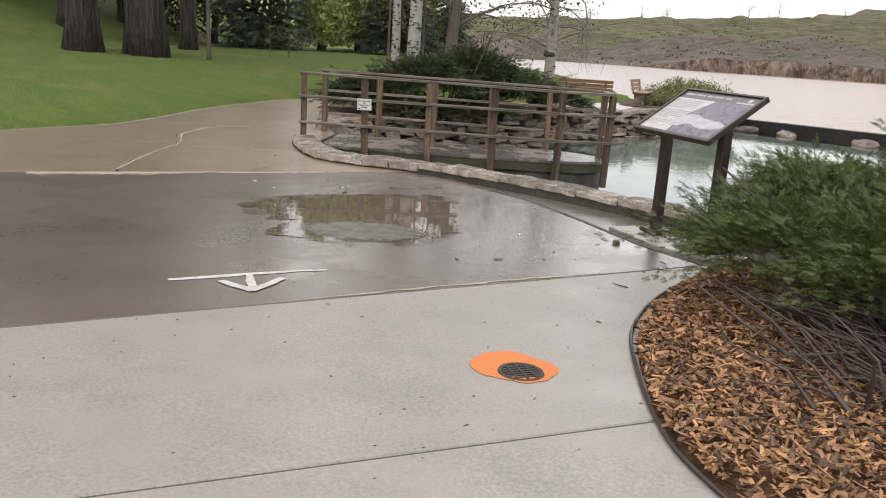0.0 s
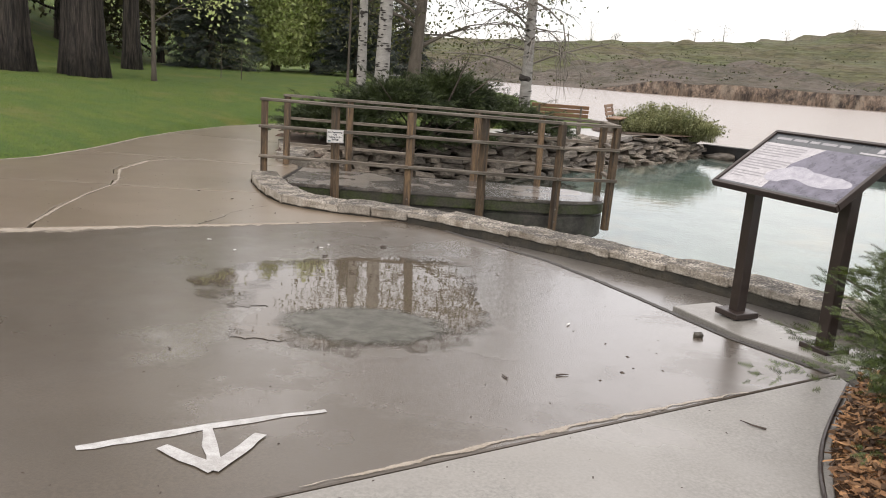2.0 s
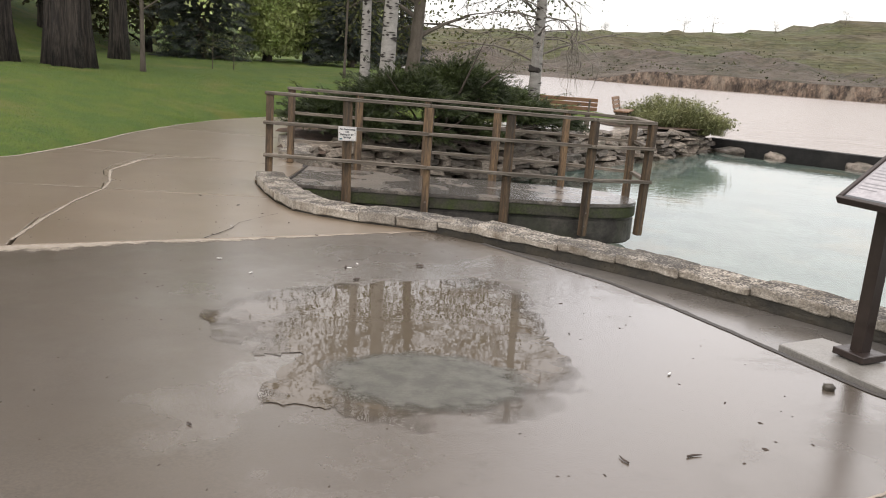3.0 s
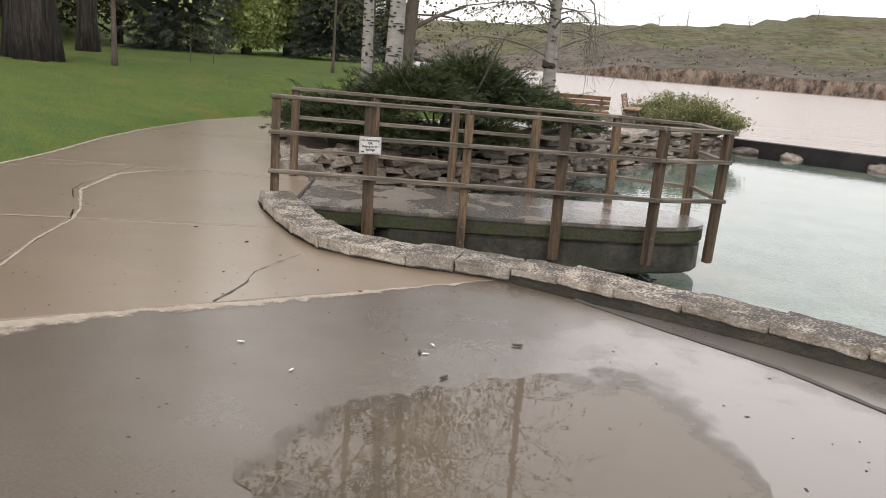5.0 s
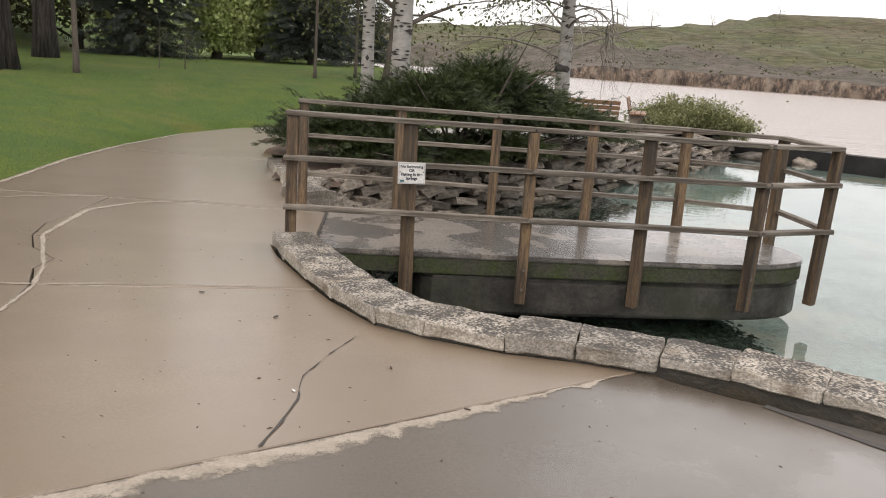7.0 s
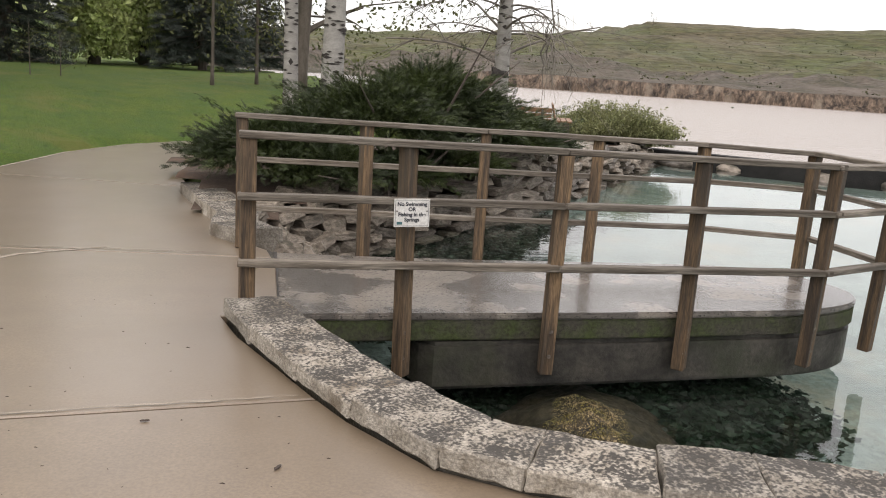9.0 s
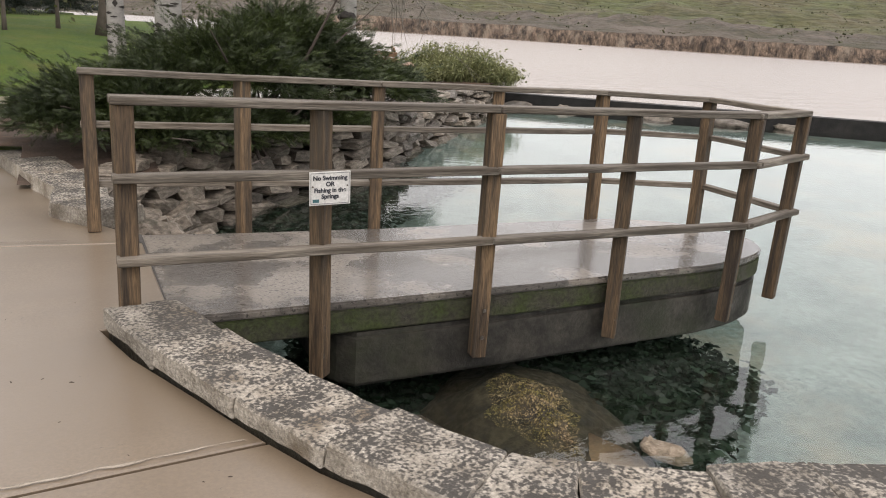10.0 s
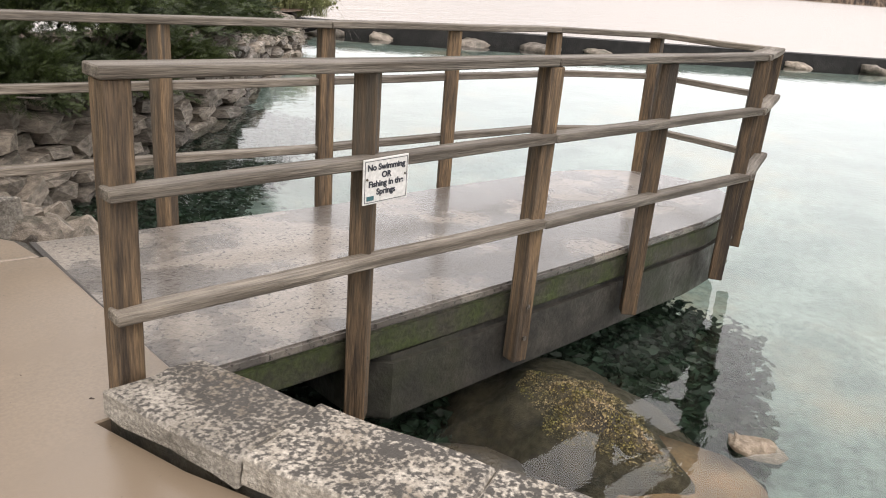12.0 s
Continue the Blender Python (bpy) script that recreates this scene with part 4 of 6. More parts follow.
cv, cf = [], []
while len(cf) < 24000:
    x, y = 2.05 + 2.6 * rng.random() ** 1.4, -0.6 + 5.0 * rng.random()
    if not inside(x, y, bed_outline):
        continue
    d = to_line(x, y, edging)
    z = ground_z(x, y) + 0.015 + min(0.05, d * 0.25) + 0.025 * rng.random()
    a, ln, w = rng.random() * 6.28, 0.011 + 0.036 * rng.random() ** 2, 0.003 + 0.006 * rng.random()
    u, v = (math.cos(a) * ln, math.sin(a) * ln, (rng.random() - 0.5) * 0.025), (-math.sin(a) * w, math.cos(a) * w, (rng.random() - 0.5) * 0.012)
    k = len(cv)
    cv += [(x - u[0] - v[0], y - u[1] - v[1], z - u[2] - v[2]), (x + u[0] * 0.7 - v[0], y + u[1] * 0.7 - v[1], z + u[2] - v[2]),
           (x + u[0] + v[0] * 0.5, y + u[1] + v[1] * 0.5, z + u[2] + v[2]), (x - u[0] * 0.8 + v[0], y - u[1] * 0.8 + v[1], z - u[2] + v[2])]
    cf.append((k, k + 1, k + 2, k + 3))
tagged(raw("bark_chips", cv, cf, MULCH_CHIP), "loose shredded orange bark chips on the planting bed", "bark mulch", kind="stuff")

# ---- kerb of limestone blocks ----
kerb = thing("kerb_wall", "low curved kerb of rough pale limestone blocks with dark lichen", "stone kerb", kind="structure")
for i in range(len(KERB_OUT) - 1):
    (ax, ay), (bx, by), (cx, cy), (dx, dy) = KERB_OUT[i], KERB_OUT[i + 1], KERB_IN[i + 1], KERB_IN[i]
    s = 0.005
    quad = [(ax + (bx - ax) * s, ay + (by - ay) * s), (bx - (bx - ax) * s, by - (by - ay) * s), (cx - (cx - dx) * s, cy - (cy - dy) * s), (dx + (cx - dx) * s, dy + (cy - dy) * s)]
    z = ground_z((ax + cx) / 2, (ay + cy) / 2)
    part("stone", stone_mesh(quad, z + (0.022 if i < 8 else 0.05), z + 0.118 + 0.010 * math.sin(i * 2.3), i + 1, bumpy=0.014, cuts=5, top_bump=0.010), STONE_KERB, kerb, smooth=False)

kv, kf = [], []
for i, ((ax, ay), (bx, by)) in enumerate(zip(KERB_OUT, KERB_IN)):
    d = Vector((bx - ax, by - ay)).normalized()
    z = ground_z((ax + bx) / 2, (ay + by) / 2)
    p, q = (ax + d.x * 0.03, ay + d.y * 0.03), (bx - d.x * 0.01, by - d.y * 0.01)
    kv += [(*p, z - 0.12), (*p, z + 0.055), (*q, z + 0.055), (*q, z - 0.12)]
    if i:
        kf += [(4 * i - 4 + k, 4 * i - 3 + k, 4 * i + 1 + k, 4 * i + k) for k in range(3)]
kf.append((0, 3, 2, 1))
raw("mortar_bed", kv, kf, ROCK_WET, kerb, "dark wet mortar bed under the blocks")

# ---- viewing platform ----
DECK = -0.41
deck_outline = [(-1.90, 11.66), (0.5, 11.72), (1.6, 11.78)] + smooth_loop([(1.95, 11.80), (2.42, 11.90), (2.78, 12.10), (2.92, 12.42), (2.80, 12.82), (2.45, 13.12), (2.0, 13.26)], per=5, closed=False) + [(0.9, 13.29), (-0.1, 13.29), (-1.2, 13.35), (-1.93, 13.42)]
beam_outline = smooth_loop([(-0.86, 11.66), (-1.0, 11.82), (-1.02, 12.1)], per=3, closed=False)[::-1] + deck_outline[1:-2] + [(-1.0, 13.3)]


def prism(outline, z0, z1, shrink=0.0, bevel=0.012):
    bm = bmesh.new()
    mx, my = sum(p[0] for p in outline) / len(outline), sum(p[1] for p in outline) / len(outline)
    pts = []
    for x, y in outline:
        d = Vector((x - mx, y - my))
        d = d - d.normalized() * shrink if shrink else d
        pts.append((mx + d.x if x > -1.8 else x, my + d.y))
    f = bm.faces.new([bm.verts.new((x, y, z1)) for x, y in pts])
    top = list(f.verts)
    r = bmesh.ops.extrude_face_region(bm, geom=[f])
    for v in r["geom"]:
        if isinstance(v, bmesh.types.BMVert):
            v.co.z = z0
    bmesh.ops.recalc_face_normals(bm, faces=bm.faces)
    if bevel:
        bmesh.ops.bevel(bm, geom=[e for e in bm.edges if abs(e.verts[0].co.z - e.verts[1].co.z) < 1e-5], offset=bevel, segments=2, affect="EDGES")
    return bm


platform = thing("viewing_platform", "wet concrete viewing platform reaching out over the spring", "platform", kind="structure")
part("deck_top", prism(deck_outline, DECK - 0.05, DECK), CONCRETE_DECK, platform, "wet grey concrete top with pale stains")
part("edge_beam", prism(deck_outline, DECK - 0.20, DECK - 0.052, 0.006), CONCRETE_LIP, platform, "mossy upper edge of the slab")
part("lower_beam", prism(beam_outline, DECK - 0.56, DECK - 0.208, 0.022, 0.03), CONCRETE_MOSSY, platform, "dark stained lower face of the slab")
jv = bmesh.new()
box(jv, along((-1.90, 11.5, DECK + 0.012), (-1.93, 13.35, DECK + 0.012)), 1.86, 0.03, 0.02)
part("expansion_joint", jv, JOINT, platform)

# ---- guard rail ----
FRONT = [(-2.10, 11.565), (-1.075, 11.625), (-0.035, 11.635), (1.025, 11.685), (2.095, 11.725), (2.91, 12.06)]
BACK = [(2.90, 13.06), (1.96, 13.36), (0.91, 13.37), (-0.14, 13.37), (-1.17, 13.43), (-2.22, 13.50)]
RING = FRONT + BACK
RAIL = thing("guard_rail", "weathered grey-brown timber guard rail of square posts and three planks", "railing", at=(0.3, 12.3, DECK))


def rail_base(x, y):
    return ground_z(0, min(y, 12.6)) if y > 12.6 else ground_z(0, y)


def rail_rise(x):
    """The planks climb a little towards the path."""
    return 0.05 * (2.9 - x) / 5.0


def outward(i):
    a, b = RING[max(0, i - 1)], RING[min(len(RING) - 1, i + 1)]
    d = Vector((b[0] - a[0], b[1] - a[1], 0)).normalized()
    return Vector((d.y, -d.x, 0))


for i, (x, y) in enumerate(RING):
    z = rail_base(x, y)
    ends = i in (0, len(RING) - 1)
    foot = z - 0.02 if ends else DECK - (0.42 if i < 6 else 0.35)
    o = outward(i)
    lean_x, lean_y = (-0.03 if i == 1 else 0.012 * math.sin(i * 1.7)), 0.010 * math.cos(i * 2.1)
    bm = bmesh.new()
    yaw = math.atan2(o.y, o.x)
    top, low = Vector((x + lean_x + o.x * 0.02, y + lean_y + o.y * 0.02, z + 1.04 + rail_rise(x))), Vector((x, y, foot))
    h = (top - low).length
    m = Matrix.Translation((top + low) / 2) @ (top - low).to_track_quat("Z", "Y").to_matrix().to_4x4() @ pose(0, 0, 0, 0, 0, math.degrees(yaw))
    box(bm, m, 0.093, 0.093, h, 0.006)
    post = part("post", bm, WOOD, RAIL)
    heights = [0.72, 0.27] if ends else [0.72, 0.27, DECK - z - 0.10, DECK - z - 0.28]
    for hz in heights:
        bb = bmesh.new()
        off = 0.052 if hz < 0.1 else 0.098
        c = Vector((x, y, z + hz + (rail_rise(x) * (0.4 if hz == 0.72 else 1.0) if hz > 0.1 else 0.0))) + o * off
        rod(bb, Matrix.Translation(c) @ o.to_track_quat("Z", "Y").to_matrix().to_4x4(), 0.014, 0.012, 8)
        part("bolt", bb, STEEL, post)

SPANS = [(0, 2), (2, 4), (4, 5), (5, 6), (6, 7), (7, 9), (9, 11)]
for a, b in SPANS:
    for level, (w, t) in ((1.06, (0.13, 0.04)), (0.72, (0.088, 0.042)), (0.27, (0.088, 0.042))):
        pts = []
        for k in (a, b):
            x, y = RING[k]
            pa, pb = Vector((*RING[a], 0)), Vector((*RING[b], 0))
            d = (pb - pa).normalized()
            o = Vector((d.y, -d.x, 0))
            shift = o * (0.008 if level > 1 else 0.062)
            p = Vector((x, y, rail_base(x, y) + level + rail_rise(x) * (0.4 if level == 0.72 else 1.0))) + shift
            first, last = k == 0, k == len(RING) - 1
            reach = 0.06 if (first or last) else (0.05 if k in (4, 5, 6, 7) else -0.002)
            pts.append(p + d * (reach if k == b else -reach))
        bm = bmesh.new()
        run = along(pts[0], pts[1])
        box(bm, Matrix.Identity(4), (pts[1] - pts[0]).length, w, t, 0.005)
        es = [e for e in bm.edges if e.calc_length() > 0.5]
        bmesh.ops.subdivide_edges(bm, edges=es, cuts=10)
        for v in bm.verts:
            v.co += noise.noise_vector(v.co * 1.7 + Vector((a * 3.0, 0, level * 9))) * 0.006
        part("handrail" if level > 1 else "rail", bm, WOOD_RAIL, RAIL).matrix_basis = run


# ---- signs ----
def lettering(text, size, m, mat, parent, name="lettering", spacing=1.0):
    cu = bpy.data.curves.new(name, "FONT")
    cu.body, cu.size, cu.align_x, cu.align_y, cu.extrude = text, size, "CENTER", "CENTER", 0.0006
    cu.offset = 0.0012
    cu.space_line = spacing
    tmp = bpy.data.objects.new(name, cu)
    me = bpy.data.meshes.new_from_object(tmp)
    bpy.data.objects.remove(tmp)
    me.transform(m)
    me.materials.clear()
    me.materials.append(mat)
    ob = new(name, me)
    ob.parent = parent
    ob.matrix_parent_inverse = parent.matrix_world.inverted()
    return ob


sz = rail_base(-1.0, 11.5)
SIGN_AT = pose(-1.080, 11.487, sz + 0.666, 90, -1, 4)
notice = thing("notice_sign", "small white sign forbidding swimming and fishing, screwed to a rail post", "sign", at=(-1.065, 11.485, sz + 0.56))
bm = bmesh.new()
box(bm, SIGN_AT, 0.232, 0.182, 0.006, 0.001)
part("plate", bm, WHITE_SIGN, notice)
bm = bmesh.new()
for sx, sy, w, h in ((0, 0.083, 0.217, 0.002), (0, -0.083, 0.217, 0.002), (-0.108, 0, 0.002, 0.166), (0.108, 0, 0.002, 0.166)):
    box(bm, SIGN_AT @ pose(sx, sy, 0.0038), w, h, 0.001)
part("border", bm, INK, notice, "thin dark border line")
lettering("No Swimming\nOR\nFishing in the\nSprings", 0.034, SIGN_AT @ pose(0, 0.006, 0.0042), INK, notice, spacing=0.98)
bm = bmesh.new()
box(bm, SIGN_AT @ pose(-0.080, -0.066, 0.0042), 0.036, 0.018, 0.001)
part("emblem", bm, SIGN_GREEN, notice, "small teal block emblem")
for sx in (-0.098, 0.098):
    bm = bmesh.new()
    rod(bm, SIGN_AT @ pose(sx, 0.012, 0.005), 0.005, 0.004, 8)
    part("screw", bm, STEEL, notice)

# interpretive panel on two posts
LEG_A, LEG_B = Vector((2.70, 5.50)), Vector((3.02, 4.86))
MID = (LEG_A + LEG_B) / 2
U = (LEG_B - LEG_A).normalized()
pz = ground_z(*MID) + 0.02
panel = thing("information_panel", "brown metal information panel with a tilted printed board on two posts", "information panel", at=(MID.x, MID.y, pz))
yaw = math.degrees(math.atan2(U.y, U.x))
BOARD = pose(MID.x + 0.005, MID.y + 0.02, pz + 1.055, 0, 0, yaw) @ pose(0, 0, 0, 34, 0, 0)
for leg in (LEG_A, LEG_B):
    side = (leg - MID).dot(U)
    bm = bmesh.new()
    top = 0.985
    box(bm, pose(leg.x, leg.y, pz + top / 2, 0, 0, yaw), 0.078, 0.078, top, 0.004)
    post = part("post", bm, BROWN_METAL, panel)
    bm = bmesh.new()
    box(bm, pose(leg.x, leg.y, pz + 0.02, 0, 0, yaw), 0.20, 0.20, 0.04, 0.004)
    part("base_plate", bm, BROWN_METAL, post)
    bm = bmesh.new()
    box(bm, BOARD @ pose(side, 0, -0.035), 0.10, 0.46, 0.03, 0.004)
    part("bracket", bm, BROWN_METAL, post)
BW, BH = 0.97, 0.62
bm = bmesh.new()
box(bm, BOARD, BW - 0.02, BH - 0.02, 0.025)
part("board", bm, PANEL_PAPER, panel, "printed board with pale text field")
bm = bmesh.new()
for m, sx, sy in (((0, BH / 2 - 0.012, 0.004), BW, 0.024), ((0, -BH / 2 + 0.012, 0.004), BW, 0.024), ((BW / 2 - 0.012, 0, 0.004), 0.024, BH - 0.05), ((-BW / 2 + 0.012, 0, 0.004), 0.024, BH - 0.05)):
    box(bm, BOARD @ pose(*m), sx, sy, 0.045, 0.003)
part("frame", bm, BROWN_METAL, panel)


def board_piece(name, corners, mat, lift, label=""):
    bm = bmesh.new()
    f = bm.faces.new([bm.verts.new(BOARD @ Vector((x, y, 0.0128 + lift))) for x, y in corners])
    bmesh.ops.triangulate(bm, faces=[f])
    return part(name, bm, mat, panel, label)


board_piece("title_band", [(-0.46, 0.185), (0.46, 0.185), (0.46, 0.285), (-0.46, 0.285)], PANEL_SLATE, 0.0005, "dark slate title band")
board_piece("photograph", [(-0.10, -0.265), (0.46, -0.265), (0.46, 0.185), (0.02, 0.185), (-0.10, 0.0)], PANEL_PHOTO, 0.0005, "bluish photograph of a rocky waterfall")
foam = smooth_loop([(-0.16, -0.09), (-0.02, -0.01), (0.16, -0.05), (0.36, -0.06), (0.42, -0.13), (0.22, -0.17), (0.05, -0.14), (-0.08, -0.19), (-0.17, -0.16)], per=4, rough=0.012)
board_piece("picture_foam", foam, PANEL_FOAM, 0.001, "white foam in the picture")
board_piece("footer", [(-0.46, -0.285), (0.46, -0.285), (0.46, -0.262), (-0.46, -0.262)], PANEL_SLATE, 0.0015)
rb = random.Random(4)
for k in range(13):
    y = 0.15 - k * 0.026 - (0.016 if k > 4 else 0) - (0.016 if k > 9 else 0)
    w = 0.34 - 0.12 * (k > 6) * (k - 6) / 7 - (0.12 if k in (4, 9, 12) else 0.02 * rb.random())
    board_piece("text_line", [(-0.44, y), (-0.44 + w, y), (-0.44 + w, y + 0.008), (-0.44, y + 0.008)], PANEL_TEXT, 0.001)
for x0, x1 in ((-0.42, -0.30), (-0.28, -0.17), (-0.15, -0.08), (-0.06, 0.05), (0.07, 0.15)):
    board_piece("title_bar", [(x0, 0.228), (x1, 0.228), (x1, 0.252), (x0, 0.252)], PANEL_TEXT, 0.001)
board_piece("title_bar", [(0.24, 0.195), (0.43, 0.195), (0.43, 0.210), (0.24, 0.210)], PANEL_PAPER, 0.001)
board_piece("title_bar", [(0.34, 0.22), (0.38, 0.22), (0.38, 0.262), (0.34, 0.262)], PANEL_PAPER, 0.001)

# ---- paint, drain, puddle ----
marks = thing("paint_arrow", "white spray-painted line and arrow on the concrete", "paint mark", at=(-0.15, 3.1, ground_z(-0.15, 3.1)))
ribbon("line", [(-0.57, 2.89), (-0.36, 3.03), (-0.17, 3.16), (0.05, 3.30), (0.27, 3.42)], [0.045, 0.058, 0.055, 0.04, 0.025], PAINT_WHITE, marks, jag=0.014, seed=2)
ribbon("arrow_shaft", [(-0.16, 3.15), (-0.10, 3.0), (-0.03, 2.84)], [0.04, 0.054, 0.054], PAINT_WHITE, marks, jag=0.012, seed=3, lift=0.0042)
ribbon("arrow_head", [(-0.27, 2.96), (-0.15, 2.88), (-0.02, 2.81)], [0.045, 0.064, 0.064], PAINT_WHITE, marks, jag=0.014, seed=4, lift=0.0054)
ribbon("arrow_head", [(-0.03, 2.80), (0.02, 2.95), (0.06, 3.13)], [0.064, 0.064, 0.045], PAINT_WHITE, marks, jag=0.014, seed=5, lift=0.0066)

DRAIN = (1.535, 1.89)
orange = patch("orange_paint", smooth_loop([(1.30, 1.93), (1.34, 2.08), (1.47, 2.16), (1.60, 2.10), (1.70, 1.99), (1.68, 1.87), (1.58, 1.775), (1.46, 1.79), (1.36, 1.83)], per=7, rough=0.012), PAINT_ORANGE)
tagged(orange, "bright orange spray paint round a small drain", "paint mark")
dz = ground_z(*DRAIN)
drain = thing("floor_drain", "small round cast-iron drain grate set in the concrete", "drain", at=(*DRAIN, dz))
bm = bmesh.new()
n_seg = 28
for r0, r1, za, zb in ((0.088, 0.105, 0.008, 0.008), (0.105, 0.108, 0.008, 0.001), (0.084, 0.088, 0.002, 0.008)):
    ra = [bm.verts.new((DRAIN[0] + r0 * math.cos(6.2832 * k / n_seg), DRAIN[1] + r0 * math.sin(6.2832 * k / n_seg), dz + za)) for k in range(n_seg)]
    rb_ = [bm.verts.new((DRAIN[0] + r1 * math.cos(6.2832 * k / n_seg), DRAIN[1] + r1 * math.sin(6.2832 * k / n_seg), dz + zb)) for k in range(n_seg)]
    for k in range(n_seg):
        bm.faces.new((ra[k], rb_[k], rb_[(k + 1) % n_seg], ra[(k + 1) % n_seg]))
part("rim", bm, IRON, drain)
bm = bmesh.new()
rod(bm, pose(*DRAIN, dz + 0.0015), 0.086, 0.006, 24)
part("sump", bm, JOINT, drain, "dark hollow")
for k, off in enumerate((-0.06, -0.036, -0.012, 0.012, 0.036, 0.06)):
    half = math.sqrt(0.086 ** 2 - off ** 2)
    bm = bmesh.new()
    box(bm, pose(DRAIN[0], DRAIN[1], dz + 0.0065, 0, 0, 24) @ pose(0, off, 0), 2 * half, 0.009, 0.004)
    part("bar", bm, IRON, drain)
for off in (-0.045, 0.0, 0.045):
    half = math.sqrt(0.086 ** 2 - off ** 2)
    bm = bmesh.new()
    box(bm, pose(DRAIN[0], DRAIN[1], dz + 0.0075, 0, 0, 24) @ pose(off, 0, 0), 0.009, 2 * half, 0.004)
    part("bar", bm, IRON, drain)

pud = smooth_loop([(-1.08, 5.6), (-0.8, 5.04), (-0.58, 4.92), (-0.38, 4.95), (-0.46, 4.6), (-0.42, 4.33), (-0.2, 4.34), (0.07, 4.2), (0.44, 4.16), (0.8, 4.36), (1.12, 4.28), (1.2, 4.62), (1.02, 5.1), (0.92, 5.6), (0.98, 6.3), (1.05, 6.9), (0.54, 6.86), (0.2, 6.72), (-0.38, 6.43), (-0.73, 6.24), (-0.97, 5.95)], per=9, rough=0.06, seed=8)
tagged(patch("puddle", pud, PUDDLE, lift=0.004), "shallow brown rain puddle mirroring bare trees", "puddle")
COVER = material("wet_cover", (0.16, 0.155, 0.125), (0.10, 0.10, 0.08), scale=9, rough=(0.3, 0.5), bump=0.3, bump_scale=60, c=(0.19, 0.18, 0.155), dist=0.003)
_n, _l = COVER.node_tree.nodes, COVER.node_tree.links
_tc, _mp, _ln, _t = _n.new("ShaderNodeTexCoord"), _n.new("ShaderNodeMapping"), _n.new("ShaderNodeVectorMath"), _n.new("ShaderNodeTexNoise")
_mp.inputs["Location"].default_value, _mp.inputs["Scale"].default_value = (-0.26 / 0.56, -4.73 / 0.42, 0), (1 / 0.56, 1 / 0.42, 0)
_l.new(_tc.outputs["Object"], _mp.inputs["Vector"])
_ln.operation = "LENGTH"
_l.new(_mp.outputs["Vector"], _ln.inputs[0])
_t.inputs["Scale"].default_value, _t.inputs["Detail"].default_value, _t.inputs["Roughness"].default_value = 9, 8, 0.7
_l.new(_tc.outputs["Object"], _t.inputs["Vector"])
_sum = _n.new("ShaderNodeMath")
_sum.operation = "MULTIPLY_ADD"
_l.new(_t.outputs["Fac"], _sum.inputs[0])
_sum.inputs[1].default_value = 0.6
_l.new(_ln.outputs["Value"], _sum.inputs[2])
_mr = _n.new("ShaderNodeMapRange")
_mr.inputs[1].default_value, _mr.inputs[2].default_value, _mr.inputs[3].default_value, _mr.inputs[4].default_value = 1.02, 1.26, 0.9, 0.0
_l.new(_sum.outputs[0], _mr.inputs[0])
_l.new(_mr.outputs[0], _n["Principled BSDF"].inputs["Alpha"])
disc = [(0.26 + (0.58 + 0.02 * math.sin(5 * a)) * math.cos(a), 4.73 + (0.44 + 0.02 * math.sin(3 * a)) * math.sin(a)) for a in [6.2832 * k / 40 for k in range(40)]]
tagged(patch("round_cover", disc, COVER, lift=0.0062), "round wet concrete patch standing just out of the puddle", "cover")
STREAKS = (
    ([(-3.6, on_c(-3.6) - 0.24), (-2.9, on_c(-2.9) - 0.22), (-2.35, on_c(-2.35) - 0.17), (-2.0, on_c(-2.0) - 0.10), (-1.7, on_c(-1.7) - 0.13), (-1.4, on_c(-1.4) - 0.11), (-1.0, on_c(-1.0) - 0.09), (-0.4, on_c(-0.4) - 0.05), (0.0, on_c(0.0) - 0.02)],
     [0.44, 0.42, 0.32, 0.18, 0.24, 0.20, 0.16, 0.09, 0.02], 0.10),
    ([(0.3, on_a(0.3) + 0.03), (1.0, on_a(1.0) + 0.05), (1.7, on_a(1.7) + 0.05), (2.3, on_a(2.3) + 0.02)], [0.02, 0.05, 0.06, 0.03], 0.05),
    ([(-3.02, 7.05), (-3.24, 8.0), (-3.44, 9.0), (-3.52, 9.82), (-3.66, 10.3), (-3.93, 10.95), (-4.12, 11.4), (-4.2, 12.6), (-3.9, 13.1), (-3.3, 13.42)], [0.07, 0.06, 0.06, 0.07, 0.06, 0.06, 0.09, 0.14, 0.10, 0.05], 0.02),
    ([(-4.9, 9.66), (-4.2, 9.80), (-3.6, 9.86), (-2.6, 10.0), (-1.8, 10.08)], [0.03, 0.05, 0.05, 0.03, 0.02], 0.03),
    ([(-5.55, 12.75), (-5.0, 13.2), (-4.3, 13.42), (-3.2, 13.34), (-2.4, 13.25)], [0.06, 0.05, 0.04, 0.04, 0.02], 0.03),
    ([(x + 0.07, y) for x, y in LAWN_EDGE[2:10]], [0.10, 0.14, 0.14, 0.12, 0.12, 0.12, 0.10, 0.10], 0.06),
)
for k, (pts, w, jag) in enumerate(STREAKS):
    tagged(ribbon("dried_streak", pts, w, LIME, lift=0.003 + 0.0008 * k, jag=jag, seed=20 + k, crest_at=0.3 if k == 0 else 0.0), "pale dried residue along a slab joint", "stain", kind="structure")
